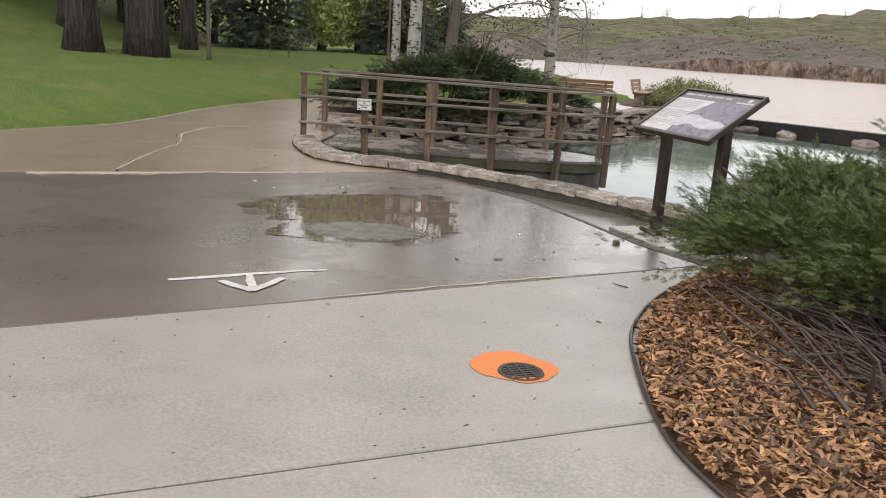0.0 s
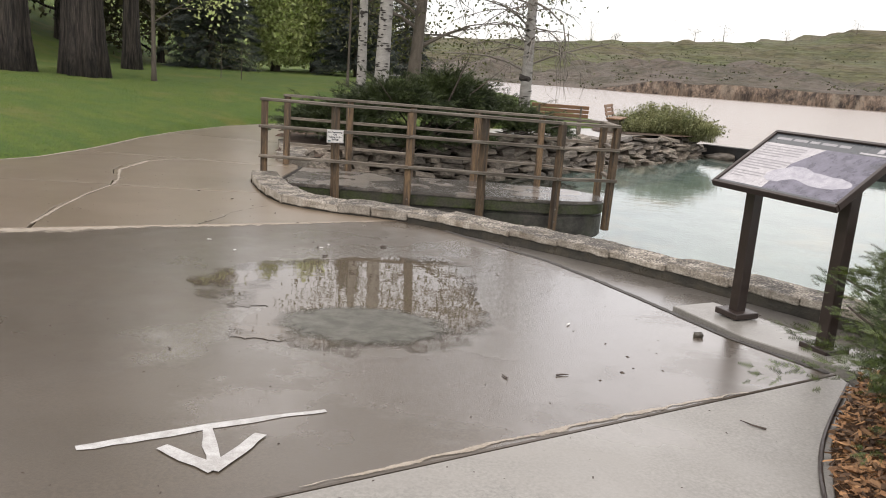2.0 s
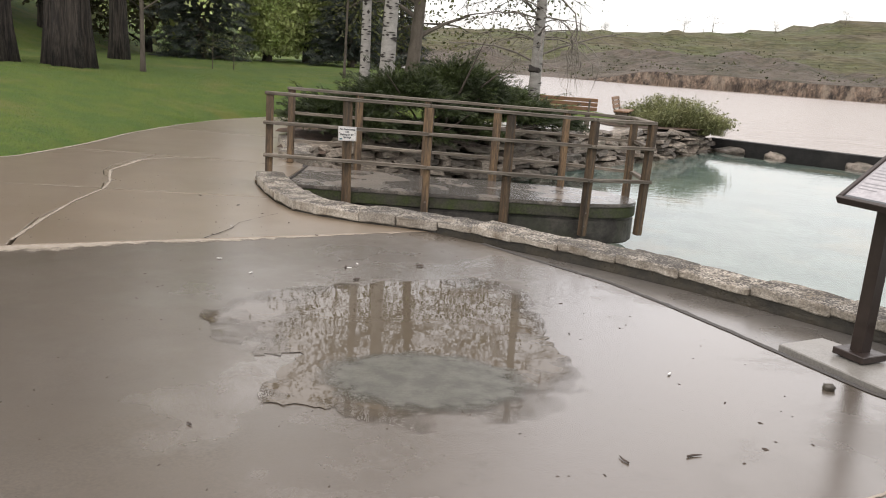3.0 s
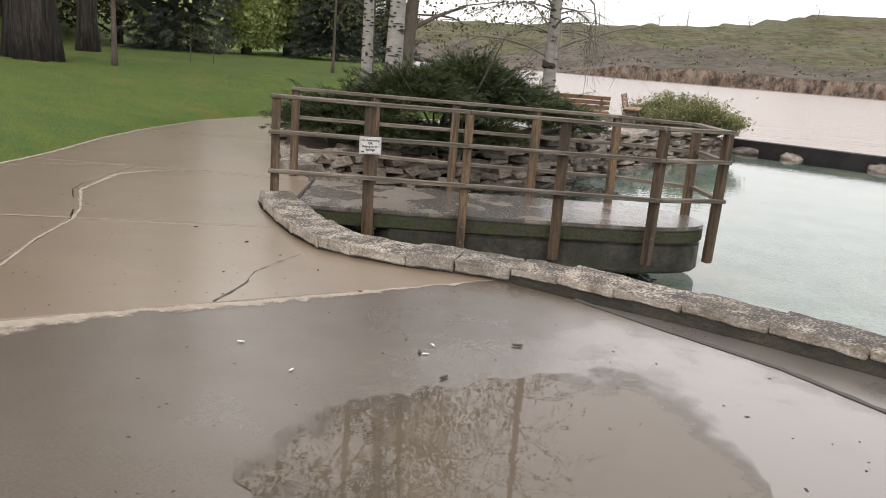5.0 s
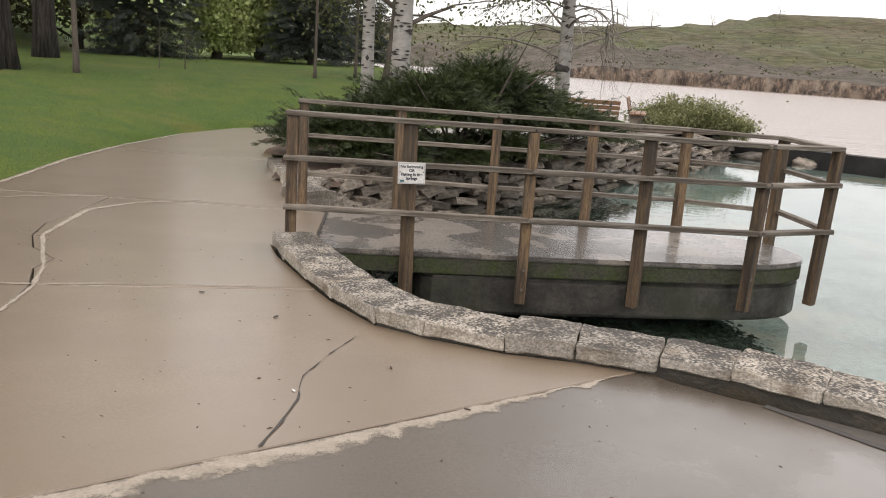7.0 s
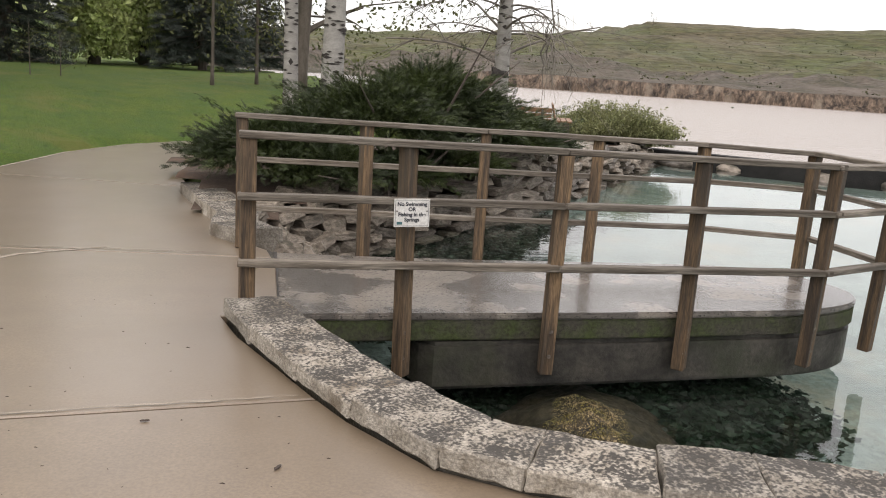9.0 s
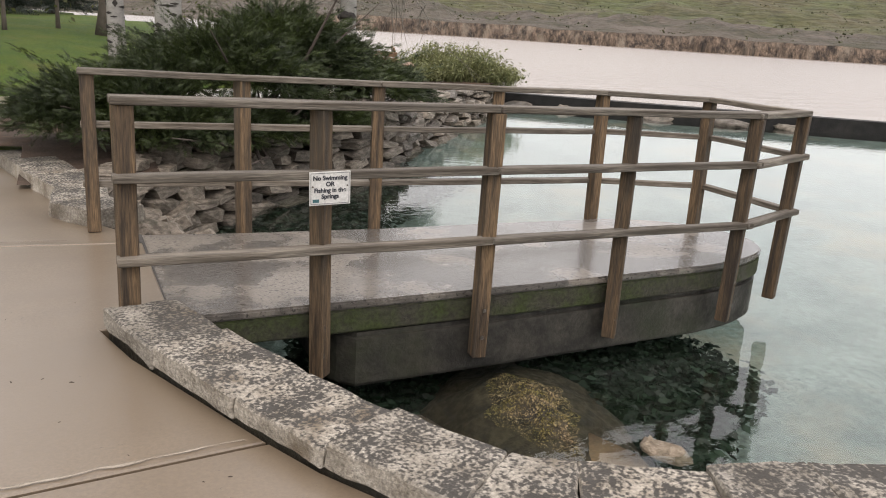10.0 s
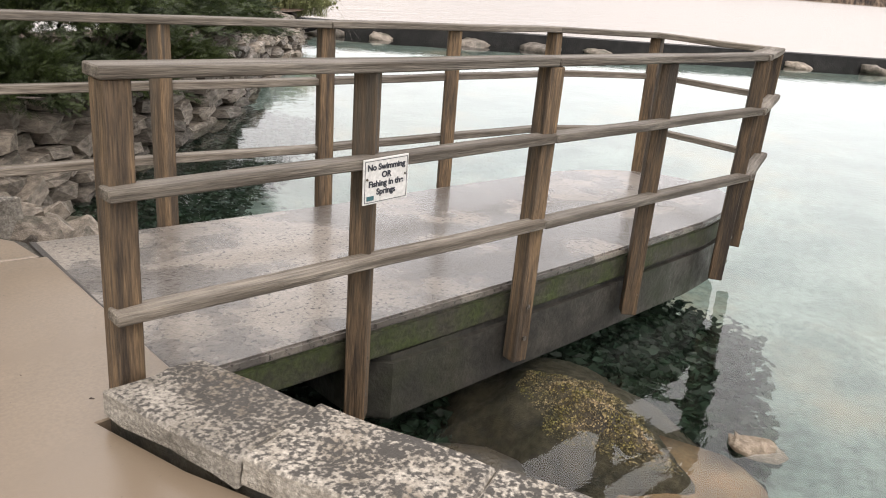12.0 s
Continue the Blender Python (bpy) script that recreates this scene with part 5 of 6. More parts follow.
tagged(ribbon("crack", [(-1.71, 7.62), (-1.66, 7.85), (-1.62, 8.1), (-1.63, 8.4), (-1.52, 8.75), (-1.40, 9.05)], [0.016, 0.011, 0.008, 0.006, 0.004, 0.002], JOINT, lift=0.004, jag=0.012, seed=9), "thin dark crack across a slab", "crack", kind="structure")


# ---- the island with its stone wall ----
def island_z(x, y):
    def ease(v):
        v = max(0.0, min(1.0, v))
        return v * v * (3 - 2 * v)
    return -0.40 + 0.22 * ease((y - 14.0) / 3.0) - 0.24 * ease((y - 19.5) / 7.0)


isl_outline = [(x - 0.12, y + 0.12) for x, y in ISLAND_FACE] + [(9.4, 30.2), (7.0, 31.0), (6.0, 29.5), (7.4, 27.9), (6.0, 25.9), (3.0, 23.0), (0.0, 21.6), (-2.2, 20.6), (-3.0, 19.6), (-3.25, 18.0), (-3.0, 16.9), (-2.75, 15.4), (-2.3, 14.6)]
ix, iy = [-3.4 + 0.3 * i for i in range(45)], [13.6 + 0.3 * i for i in range(60)]
iv, index, ifc = [], {}, []
for j, y in enumerate(iy):
    for i, x in enumerate(ix):
        if inside(x, y, isl_outline) or any(inside(x + a, y + b, isl_outline) for a in (-0.2, 0.2) for b in (-0.2, 0.2)):
            index[i, j] = len(iv)
            iv.append((x, y, island_z(x, y) - 0.03 + 0.05 * noise.noise(Vector((x, y, 0)))))
for (i, j), k in index.items():
    q = [index.get(p) for p in ((i, j), (i + 1, j), (i + 1, j + 1), (i, j + 1))]
    if None not in q:
        ifc.append(q)
tagged(raw("ground_island", iv, ifc, SOIL, smooth=True), "brown earth and bark mulch of the planted island", "soil", kind="structure")
tagged(patch("concrete_apron", smooth_loop([(2.7, 23.2), (4.4, 24.0), (6.2, 26.1), (7.5, 28.0), (6.9, 28.9), (5.2, 28.4), (3.2, 26.3), (1.5, 24.5)], per=4), CONCRETE_TAN, lift=0.03), "pale concrete landing around the benches", "pavement", kind="structure")

stone_wall = thing("stone_wall", "stacked dark fieldstone retaining wall along the spring", "stone wall", kind="structure")
variants = []
for k in range(14):
    bm = bmesh.new()
    rk = random.Random(k)
    r = bmesh.ops.create_cube(bm, size=1.0)
    bmesh.ops.bevel(bm, geom=bm.edges[:], offset=0.14, segments=1, affect="EDGES")
    for v in bm.verts:
        v.co += Vector((rk.uniform(-0.1, 0.1), rk.uniform(-0.1, 0.1), rk.uniform(-0.09, 0.09)))
    me = bpy.data.meshes.new("stone")
    bm.to_mesh(me)
    bm.free()
    me.materials.append(STONE_WALL)
    variants.append(me)
face = smooth_loop(ISLAND_FACE, per=30, closed=False)
rw = random.Random(11)


def lay(m, sx, sy, sz):
    ob = new("stone", rw.choice(variants))
    ob.matrix_world = m @ Matrix.Diagonal((sx, sy, sz, 1))
    ob.parent = stone_wall
    return ob


for course in range(8):
    s, travelled, nxt = 0, 0.0, rw.uniform(0.1, 0.3)
    for i in range(len(face) - 1):
        travelled += math.dist(face[i], face[i + 1])
        if travelled < nxt:
            continue
        x, y = face[i]
        far = i / len(face)
        length = rw.uniform(0.2, 0.5) * (1 + 1.3 * far)
        nxt = travelled + length * 0.97
        d = Vector((face[i + 1][0] - x, face[i + 1][1] - y)).normalized()
        top = island_z(x, y) + 0.06
        h = (top - (WATER - 0.18)) / 8
        z = WATER - 0.18 + h * (course + 0.5)
        back = 0.05 * course + rw.uniform(-0.09, 0.11) - 0.14
        px, py = x - d.y * back, y + d.x * back
        if course > 5 and y < 14.3:
            continue
        lay(pose(px, py, z, rw.uniform(-12, 12), rw.uniform(-12, 12), math.degrees(math.atan2(d.y, d.x)) + rw.uniform(-9, 9)), length * rw.uniform(0.85, 1.03), rw.uniform(0.3, 0.45), h * rw.uniform(0.7, 1.3))
# tumbled stones at the foot of the wall behind the platform
for k in range(26):
    x, y = rw.uniform(-2.0, -0.9), rw.uniform(13.62, 14.9)
    if to_line(x, y, ISLAND_FACE) > 0.75:
        continue
    s = rw.uniform(0.14, 0.32)
    lay(pose(x, y, -0.98 + 0.42 * max(0, (-1.0 - x)) + rw.uniform(-0.06, 0.12), rw.uniform(-30, 30), rw.uniform(-30, 30), rw.uniform(0, 180)), s * 1.3, s, s * 0.7)
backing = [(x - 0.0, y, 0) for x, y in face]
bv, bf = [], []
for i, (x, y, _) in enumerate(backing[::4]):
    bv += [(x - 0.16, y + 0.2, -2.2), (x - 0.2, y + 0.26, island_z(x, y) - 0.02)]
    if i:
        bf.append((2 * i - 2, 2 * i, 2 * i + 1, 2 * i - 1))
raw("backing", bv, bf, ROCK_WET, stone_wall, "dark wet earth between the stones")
# head of the wall beside the path: pale blocks
head = thing("kerb_head", "curved end of pale limestone blocks where the island wall meets the path", "stone kerb", kind="structure")
HEAD = [(-2.28, 13.66), (-2.52, 14.0), (-2.50, 14.55), (-2.68, 15.1), (-2.85, 15.7), (-3.05, 16.4)]
for k in range(len(HEAD) - 1):
    (ax, ay), (bx, by) = HEAD[k], HEAD[k + 1]
    w = 0.42
    z = ground_z(ax, ay)
    part("stone", stone_mesh([(ax, ay), (ax + w, ay + 0.1), (bx + w, by + 0.1 - 0.015), (bx, by - 0.015)], z - 0.15, z + 0.13, 60 + k, cuts=2), STONE_KERB, head)

# rocks in the water
def rock_thing(at, size, seed, mat, label, flat=0.7):
    bm = bmesh.new()
    rock(bm, at, size, seed, flat)
    bmesh.ops.subdivide_edges(bm, edges=bm.edges[:], cuts=1, use_grid_fill=True)
    for v in bm.verts:
        v.co += noise.noise_vector(v.co * 9 + Vector((seed, 0, 0))) * 0.03
    return tagged(finish("rock", bm, mat, smooth=True), label, "rock")


PALE_GRAVEL = material("pale_gravel", (0.52, 0.42, 0.31), (0.26, 0.2, 0.14), scale=30, rough=(0.7, 0.9), bump=1.0, bump_scale=60, dist=0.02, grains=(0.4, 1.5))


def mound_z(x, y):
    """A low gravelly hump that leans on the platform and runs out into the water."""
    u, v = (x - 0.20) * 0.94 - (y - 11.28) * 0.34, (x - 0.20) * 0.34 + (y - 11.28) * 0.94
    r = math.hypot(u / 0.36, v / 0.60) + 0.22 * noise.noise(Vector((x * 3.2, y * 3.2, 4)))
    return -1.20 - 0.5 * max(0.0, r - 1.1) + 0.21 * max(0.0, 1.1 - r) ** 0.6 + 0.035 * noise.noise(Vector((x * 9, y * 9, 1))) + 0.05 * noise.noise(Vector((x * 3.5, y * 3.5, 7)))


mg = [(-1.5 + 0.05 * i, 9.8 + 0.05 * j) for j in range(52) for i in range(52)]
tagged(raw("gravel_mound", [(x, y, mound_z(x, y)) for x, y in mg], [(52 * j + i, 52 * j + i + 1, 52 * j + i + 53, 52 * j + i + 52) for j in range(51) for i in range(51)], MOSS, smooth=True), "low mound of yellow-brown moss and gravel under the platform", "mound", kind="structure")
rock_thing((0.64, 10.54, -1.06), (0.15, 0.09, 0.06), 4, PALE_GRAVEL, "small pale gravelly stone just above the clear water", flat=0.5)
SHELF = material("rusty_shelf", (0.20, 0.12, 0.06), (0.12, 0.08, 0.045), scale=5, rough=(0.7, 0.9), bump=0.6, c=(0.16, 0.13, 0.08), damp=1.0)
rock_thing((0.02, 10.45, -1.25), (0.55, 0.38, 0.12), 9, SHELF, "flat rust-brown ledge just under the water by the kerb", flat=0.4)
rock_thing((-0.75, 11.0, -1.15), (0.5, 0.3, 0.16), 5, ROCK_WET, "dark wet rock under the kerb wall")
for k, (x, y, s) in enumerate(((9.4, 28.1, 0.5), (10.6, 27.2, 0.32), (12.6, 25.7, 0.42), (14.2, 24.6, 0.55), (15.6, 23.7, 0.4), (20.6, 20.3, 0.4), (22.6, 18.9, 0.5))):
    rock_thing((x, y, -1.02), (s, s * 0.8, s * 0.42), 30 + k, STONE_WALL, "half-sunk boulder at the foot of the dam wall")

# ---- leaves and wood ----
SPRAY_V, SPRAY_F = [], []
for k in range(8):
    s = 0.1 + 0.11 * k
    w = 0.30 * (1 - s * 0.72)
    for side in (-1, 1):
        b = len(SPRAY_V)
        SPRAY_V += [(s, 0, 0), (s + 0.085, 0.015 * side, 0.0), (s + w * 0.85, w * side, 0.05 * (k % 3 - 1))]
        SPRAY_F.append((b, b + 1, b + 2))
b = len(SPRAY_V)
SPRAY_V += [(0, 0.012, 0), (0, -0.012, 0), (1.1, 0, 0.02)]
SPRAY_F.append((b, b + 1, b + 2))
SPRAY_V = np.array(SPRAY_V)
SPRAY_F = np.array(SPRAY_F)


def frames_of(dirs, rng):
    d = dirs / np.linalg.norm(dirs, axis=1, keepdims=True)
    r = rng.normal(size=d.shape)
    s = np.cross(d, r)
    s /= np.linalg.norm(s, axis=1, keepdims=True)
    return d, s, np.cross(d, s)


def sprays(points, dirs, sizes, rng):
    """Feathery sprays of scale leaves at points, each along its direction."""
    d, s, u = frames_of(dirs, rng)
    basis = np.stack([d, s, u], axis=1) * sizes[:, None, None]
    v = np.einsum("kc,ncx->nkx", SPRAY_V, basis) + points[:, None, :]
    f = SPRAY_F[None] + (np.arange(len(points)) * len(SPRAY_V))[:, None, None]
    return v.reshape(-1, 3), f.reshape(-1, 3)


def leaves(points, sizes, rng, slim=0.55):
    """Rhombic leaves turned at random."""
    d, s, u = frames_of(rng.normal(size=points.shape), rng)
    a = sizes[:, None]
    v = np.stack([points - d * a, points + s * a * slim, points + d * a, points - s * a * slim], axis=1)
    f = np.arange(len(points) * 4).reshape(-1, 4)
    return v.reshape(-1, 3), f


def mesh_of(name, v, f, mat, parent=None, label=""):
    me = bpy.data.meshes.new(name)
    me.from_pydata(v.tolist(), [], f.tolist())
    me.materials.append(mat)
    ob = new(name, me)
    if parent is not None:
        ob.parent = parent
        ob.matrix_parent_inverse = parent.matrix_world.inverted()
    if label:
        tagged(ob, label)
    return ob


def grow(vs, fs, tips, p, d, length, r, depth, rng, droop=0.0, sides=6, kids=3, spread_=0.7):
    """A limb with its branches; tips collects the ends."""
    pts, radii, q, dd = [Vector(p)], [r], Vector(p), Vector(d).normalized()
    n = 4
    for i in range(n):
        dd = (dd + Vector((rng.gauss(0, 0.13), rng.gauss(0, 0.13), rng.gauss(0, 0.09) - droop))).normalized()
        q = q + dd * length / n
        pts.append(q.copy())
        radii.append(r * (1 - 0.62 * (i + 1) / n))
    tube(vs, fs, pts, radii, sides=max(3, sides))
    if depth <= 0:
        tips.append((pts[-1], dd))
        tips.append((pts[-2], dd))
        return
    for k in range(kids):
        i = rng.choice((2, 3, 4, 4))
        nd = (dd + Vector((rng.gauss(0, spread_), rng.gauss(0, spread_), rng.gauss(0.1, spread_ * 0.6)))).normalized()
        grow(vs, fs, tips, pts[i], nd, length * rng.uniform(0.5, 0.8), radii[i] * 0.7, depth - 1, rng, droop * 1.3, sides - 1, kids, spread_)


def leafy_tree(name, label, at, height, radius, bark, leaf_mat, seed, leaf_n=5000, leaf_size=0.09, first=0.35, limbs=9, reach=0.32, lobes=0, droop=0.02, crown_spread=0.5, depth=2, lean=(0, 0), scars=0, flare=0.35, category="tree", leaf_label="", limb=0.42):
    rng, nrng = random.Random(seed), np.random.default_rng(seed)
    tree = thing(name, label, category, at=at)
    vs, fs, tips = [], [], []
    base = Vector(at) - Vector((0, 0, 0.15))
    n, sides = 12, (30 if lobes else 12)
    pts, radii = [], []
    for i in range(n + 1):
        s = i / n
        pts.append(base + Vector((lean[0] * s + 0.03 * height * 0.1 * math.sin(seed + 3 * s), lean[1] * s + 0.02 * height * 0.1 * math.cos(seed * 2 + 4 * s), height * s ** 1.15)))
        radii.append(radius * ((1 - 0.75 * s) + flare * math.exp(-s * 16)))
    tube(vs, fs, pts, radii, sides=sides)
    if lobes:
        for v_i in range((n + 1) * sides):
            ring, k = divmod(v_i, sides)
            a = 2 * math.pi * k / sides
            c = pts[ring]
            amp = 0.10 + 0.10 * math.exp(-ring)
            vs[v_i] = c + (vs[v_i] - c) * (1 + amp * math.sin(lobes * a + 0.25 * ring + seed) + 0.08 * noise.noise(Vector((a * 3, ring * 0.7, seed))))
    raw("trunk", vs, fs, bark, tree, smooth=True)
    vs, fs = [], []
    for k in range(limbs):
        s = first + (0.97 - first) * (k + rng.random() * 0.6) / limbs
        i = min(n - 1, int(s ** (1 / 1.15) * n))
        p, r = pts[i].lerp(pts[i + 1], rng.random()), radii[i]
        a = k * 2.4 + rng.random()
        up = rng.uniform(0.25, 0.9)
        grow(vs, fs, tips, p, (math.cos(a), math.sin(a), up), height * reach * (1.15 - 0.6 * s), r * limb, depth, rng, droop, sides=6)
    tagged(raw("branching", vs, fs, bark if bark is not BIRCH else TWIG, tree), kind="stuff")
    if leaf_n:
        t = np.array([tuple(p) for p, _ in tips])
        pick = t[nrng.integers(0, len(t), leaf_n)] + nrng.normal(size=(leaf_n, 3)) * np.array([crown_spread, crown_spread, crown_spread * 0.8])
        v, f = leaves(pick, leaf_size * nrng.uniform(0.6, 1.3, leaf_n), nrng)
        mesh_of("crown", v, f, leaf_mat, tree, leaf_label)
    if scars:
        sv, sf = [], []
        for k in range(scars):
            s = rng.random() ** 1.3 * 0.55
            i = min(n - 1, int(s * n))
            p, r = pts[i].lerp(pts[i + 1], rng.random()), radii[i] * 1.015
            a0, half, h = rng.uniform(0, 6.28), rng.uniform(0.2, 0.75), rng.uniform(0.008, 0.022) * (2.6 if rng.random() < 0.16 else 1.0)
            for j in range(5):
                a = a0 + half * (j / 4 - 0.5) * 2
                e = h * (1 - abs(j / 2 - 1)) + 0.003
                for dz_ in (-e, e):
                    sv.append(p + Vector((math.cos(a) * r, math.sin(a) * r, dz_)))
                if j:
                    m = len(sv)
                    sf.append((m - 4, m - 2, m - 1, m - 3))
        tagged(raw("bark_scarring", sv, sf, BIRCH_SCAR, tree, "black scars in the bark"), kind="stuff")
    return tree


def spruce(label, at, height, radius, seed, n=2600, bare=0.04, gaps=0.0):
    rng, nrng = random.Random(seed), np.random.default_rng(seed)
    tree = thing("spruce_tree", label, "tree", at=at)
    vs, fs = [], []
    base = Vector(at) - Vector((0, 0, 0.1))
    tube(vs, fs, [base, base + Vector((0, 0, height * 0.5)), base + Vector((0, 0, height))], [radius * 0.09, radius * 0.06, 0.02], sides=9)
    P, D, S = [], [], []
    whorls = 30
    for w in range(whorls):
        s = bare + (0.98 - bare) * w / whorls
        r = radius * (1 - s) ** 0.85
        for k in range(11):
            if rng.random() < gaps:
                continue
            a = k * 0.571 + w * 1.3 + rng.uniform(-0.2, 0.2)
            reach = r * rng.uniform(0.72, 1.12)
            p0 = base + Vector((0, 0, height * s))
            pts = [p0 + Vector((math.cos(a) * reach * q, math.sin(a) * reach * q, -0.30 * reach * q + 0.16 * reach * q * q)) for q in (0, 0.35, 0.7, 1.0)]
            tube(vs, fs, pts, [0.03, 0.02, 0.014, 0.006], sides=3)
            for j in range(15):
                q = 0.12 + 0.88 * (j / 14)
                c = pts[0].lerp(pts[3], q) + Vector((rng.gauss(0, 0.1), rng.gauss(0, 0.1), rng.gauss(-0.02, 0.07)))
                b = a + rng.choice((-0.7, 0.7, 0, -0.35, 0.35))
                P.append(tuple(c))
                D.append((math.cos(b), math.sin(b), rng.uniform(-0.55, 0.1)))
                S.append(rng.uniform(0.45, 0.8) * (0.55 + 0.55 * (1 - s)) * min(1.3, radius / 2.2))
    raw("trunk", vs, fs, BARK_THIN, tree)
    v, f = sprays(np.array(P), np.array(D), np.array(S), nrng)
    mesh_of("needles", v, f, SPRUCE, tree)
    return tree


def juniper(label, lumps, stems_at, mat, seed, plumes, size, lift=0.32, long=1.2):
    """A spreading juniper: lumps are (x, y, z, rx, ry, rz) swellings, each filled with flat feathery plumes."""
    nrng = np.random.default_rng(seed)
    bush = thing("juniper_bush", label, "bush", at=stems_at)
    vs, fs, P, D, S = [], [], [], [], []
    heart = np.array(stems_at)
    for (x, y, z, rx, ry, rz) in lumps:
        mid, rad = np.array([x, y, z]), np.array([rx, ry, rz])
        for j in range(7):
            tip = Vector(mid + nrng.normal(size=3) * rad * 0.5)
            root = Vector(heart + nrng.normal(size=3) * np.array([0.12, 0.12, 0]))
            bend = root.lerp(tip, 0.5) + Vector((nrng.normal() * 0.12, nrng.normal() * 0.12, -0.12))
            tube(vs, fs, [root, root.lerp(bend, 0.5), bend, bend.lerp(tip, 0.6), tip], [0.035, 0.028, 0.02, 0.013, 0.005], sides=5)
        core = nrng.normal(size=(int(2600 * rx * ry), 3))
        core /= np.linalg.norm(core, axis=1, keepdims=True)
        core[:, 2] = np.abs(core[:, 2]) - 0.25
        P += list(mid + core * rad * nrng.uniform(0.45, 0.92, (len(core), 1)))
        D += list(core + nrng.normal(size=core.shape) * 0.5)
        S += list(size * nrng.uniform(0.9, 1.3, len(core)))
        for j in range(int(plumes * rx * ry / 0.5)):
            # every plume starts inside the swelling, leans away from the heart of the bush and droops at its tip
            u = nrng.normal(size=3)
            u /= np.linalg.norm(u)
            u[2] = abs(u[2]) * 0.9 - 0.22
            start = mid + u * rad * nrng.uniform(0.35, 0.85)
            away = start - heart
            away[2] = 0
            away /= np.linalg.norm(away) + 0.2
            o = u * np.array([1, 1, 0.45]) + 0.5 * away + np.array([0, 0, lift]) + nrng.normal(size=3) * 0.18
            o /= np.linalg.norm(o)
            side = np.cross(o, [0, 0, 1.0])
            side /= np.linalg.norm(side)
            ln = min(rx, ry) * nrng.uniform(0.35, 0.8) * long
            if nrng.random() < 0.12:
                ln *= 1.5
            steps = 40
            for q in range(steps):
                t_ = 0.08 + 0.92 * q / (steps - 1)
                wide = 0.42 * ln * math.sin(min(1.0, t_ * 1.6) * 1.57) * (1.08 - t_)
                k = nrng.uniform(-1, 1)
                off = side * k * wide + np.array([0, 0, nrng.normal() * 0.018 - 0.13 * ln * t_ * t_])
                P.append(start + o * ln * t_ + off)
                D.append(o + side * k * 0.9 + np.array([0, 0, 0.15 - 0.3 * t_]) + nrng.normal(size=3) * 0.22)
                S.append(size * nrng.uniform(0.6, 1.15) * (1.1 - 0.4 * t_))
    tagged(raw("stem_tangle", vs, fs, STEM, bush), kind="stuff")
    v, f = sprays(np.array(P), np.array(D), np.array(S), nrng)
    mesh_of("foliage", v, f, mat, bush)
    return bush


g0 = ground_z(3.4, 3.0)
juniper("low spreading green juniper with bare twiggy stems on the bark bed",
        [(3.0, 3.1, 0.34, 0.62, 0.6, 0.30), (3.55, 2.6, 0.38, 0.72, 0.7, 0.34), (3.35, 3.65, 0.40, 0.6, 0.6, 0.32), (4.25, 2.8, 0.45, 0.9, 0.9, 0.42)], (3.85, 2.75, g0), JUNIPER, 3, 130, 0.085, long=0.95)
juniper("taller dark green juniper behind the bark bed",
        [(3.55, 4.35, 0.44, 0.6, 0.55, 0.36), (4.3, 4.0, 0.55, 0.85, 0.7, 0.42), (5.2, 3.4, 0.55, 0.9, 0.8, 0.45)], (4.4, 4.0, g0), JUNIPER, 4, 90, 0.095, long=0.8)
# bare dry twigs under the near juniper
tv, tf = [], []
rt = random.Random(9)
for k in range(240):
    a = rt.uniform(2.2, 4.9)
    root = Vector((3.85 + rt.gauss(0, 0.25), 2.55 + rt.gauss(0, 0.35), g0 + 0.02))
    ln = rt.uniform(0.4, 1.05)
    tip = root + Vector((math.cos(a) * ln, math.sin(a) * ln * 1.1, rt.uniform(0.02, 0.42)))
    mid = root.lerp(tip, 0.5) + Vector((rt.gauss(0, 0.06), rt.gauss(0, 0.06), rt.uniform(-0.02, 0.12)))
    tube(tv, tf, [root, mid, tip], [rt.uniform(0.008, 0.02), 0.008, 0.002], sides=4)
for k in range(150):
    a = rt.uniform(2.0, 5.2)
    root = Vector((3.35 + rt.gauss(0, 0.22), 2.0 + rt.gauss(0, 0.35), g0 + 0.05))
    ln = rt.uniform(0.3, 0.75)
    tip = root + Vector((math.cos(a) * ln, math.sin(a) * ln * 1.1, rt.uniform(0.05, 0.4)))
    mid = root.lerp(tip, 0.5) + Vector((rt.gauss(0, 0.06), rt.gauss(0, 0.06), rt.uniform(-0.02, 0.1)))
    tube(tv, tf, [root, mid, tip], [rt.uniform(0.007, 0.016), 0.007, 0.002], sides=4)
tagged(raw("dead_twigs", tv, tf, STEM), "tangle of bare grey-brown dead twigs over the bark", "twigs", kind="stuff")
zi = -0.2
juniper("broad dark green juniper overhanging the stone wall on the island",
        [(-1.75, 16.4, 0.14, 0.84, 0.85, 0.62), (-0.8, 17.0, 0.44, 1.25, 0.95, 0.80), (0.35, 18.1, 0.52, 1.3, 0.95, 0.84), (1.5, 19.0, 0.24, 1.15, 0.85, 0.62), (2.4, 20.1, 0.05, 0.85, 0.7, 0.42), (-1.35, 16.0, -0.05, 0.72, 0.5, 0.42), (-2.2, 16.3, 0.06, 0.78, 0.75, 0.56), (0.3, 18.3, 0.86, 0.95, 0.8, 0.56), (-0.7, 16.75, -0.12, 0.95, 0.5, 0.42), (0.45, 17.75, -0.10, 1.0, 0.5, 0.40)], (-0.3, 17.4, zi), JUNIPER_DARK, 6, 85, 0.12, lift=0.18, long=0.9)

# ---- trees ----
def on_land(x, y):
    return (x, y, land(x, y))


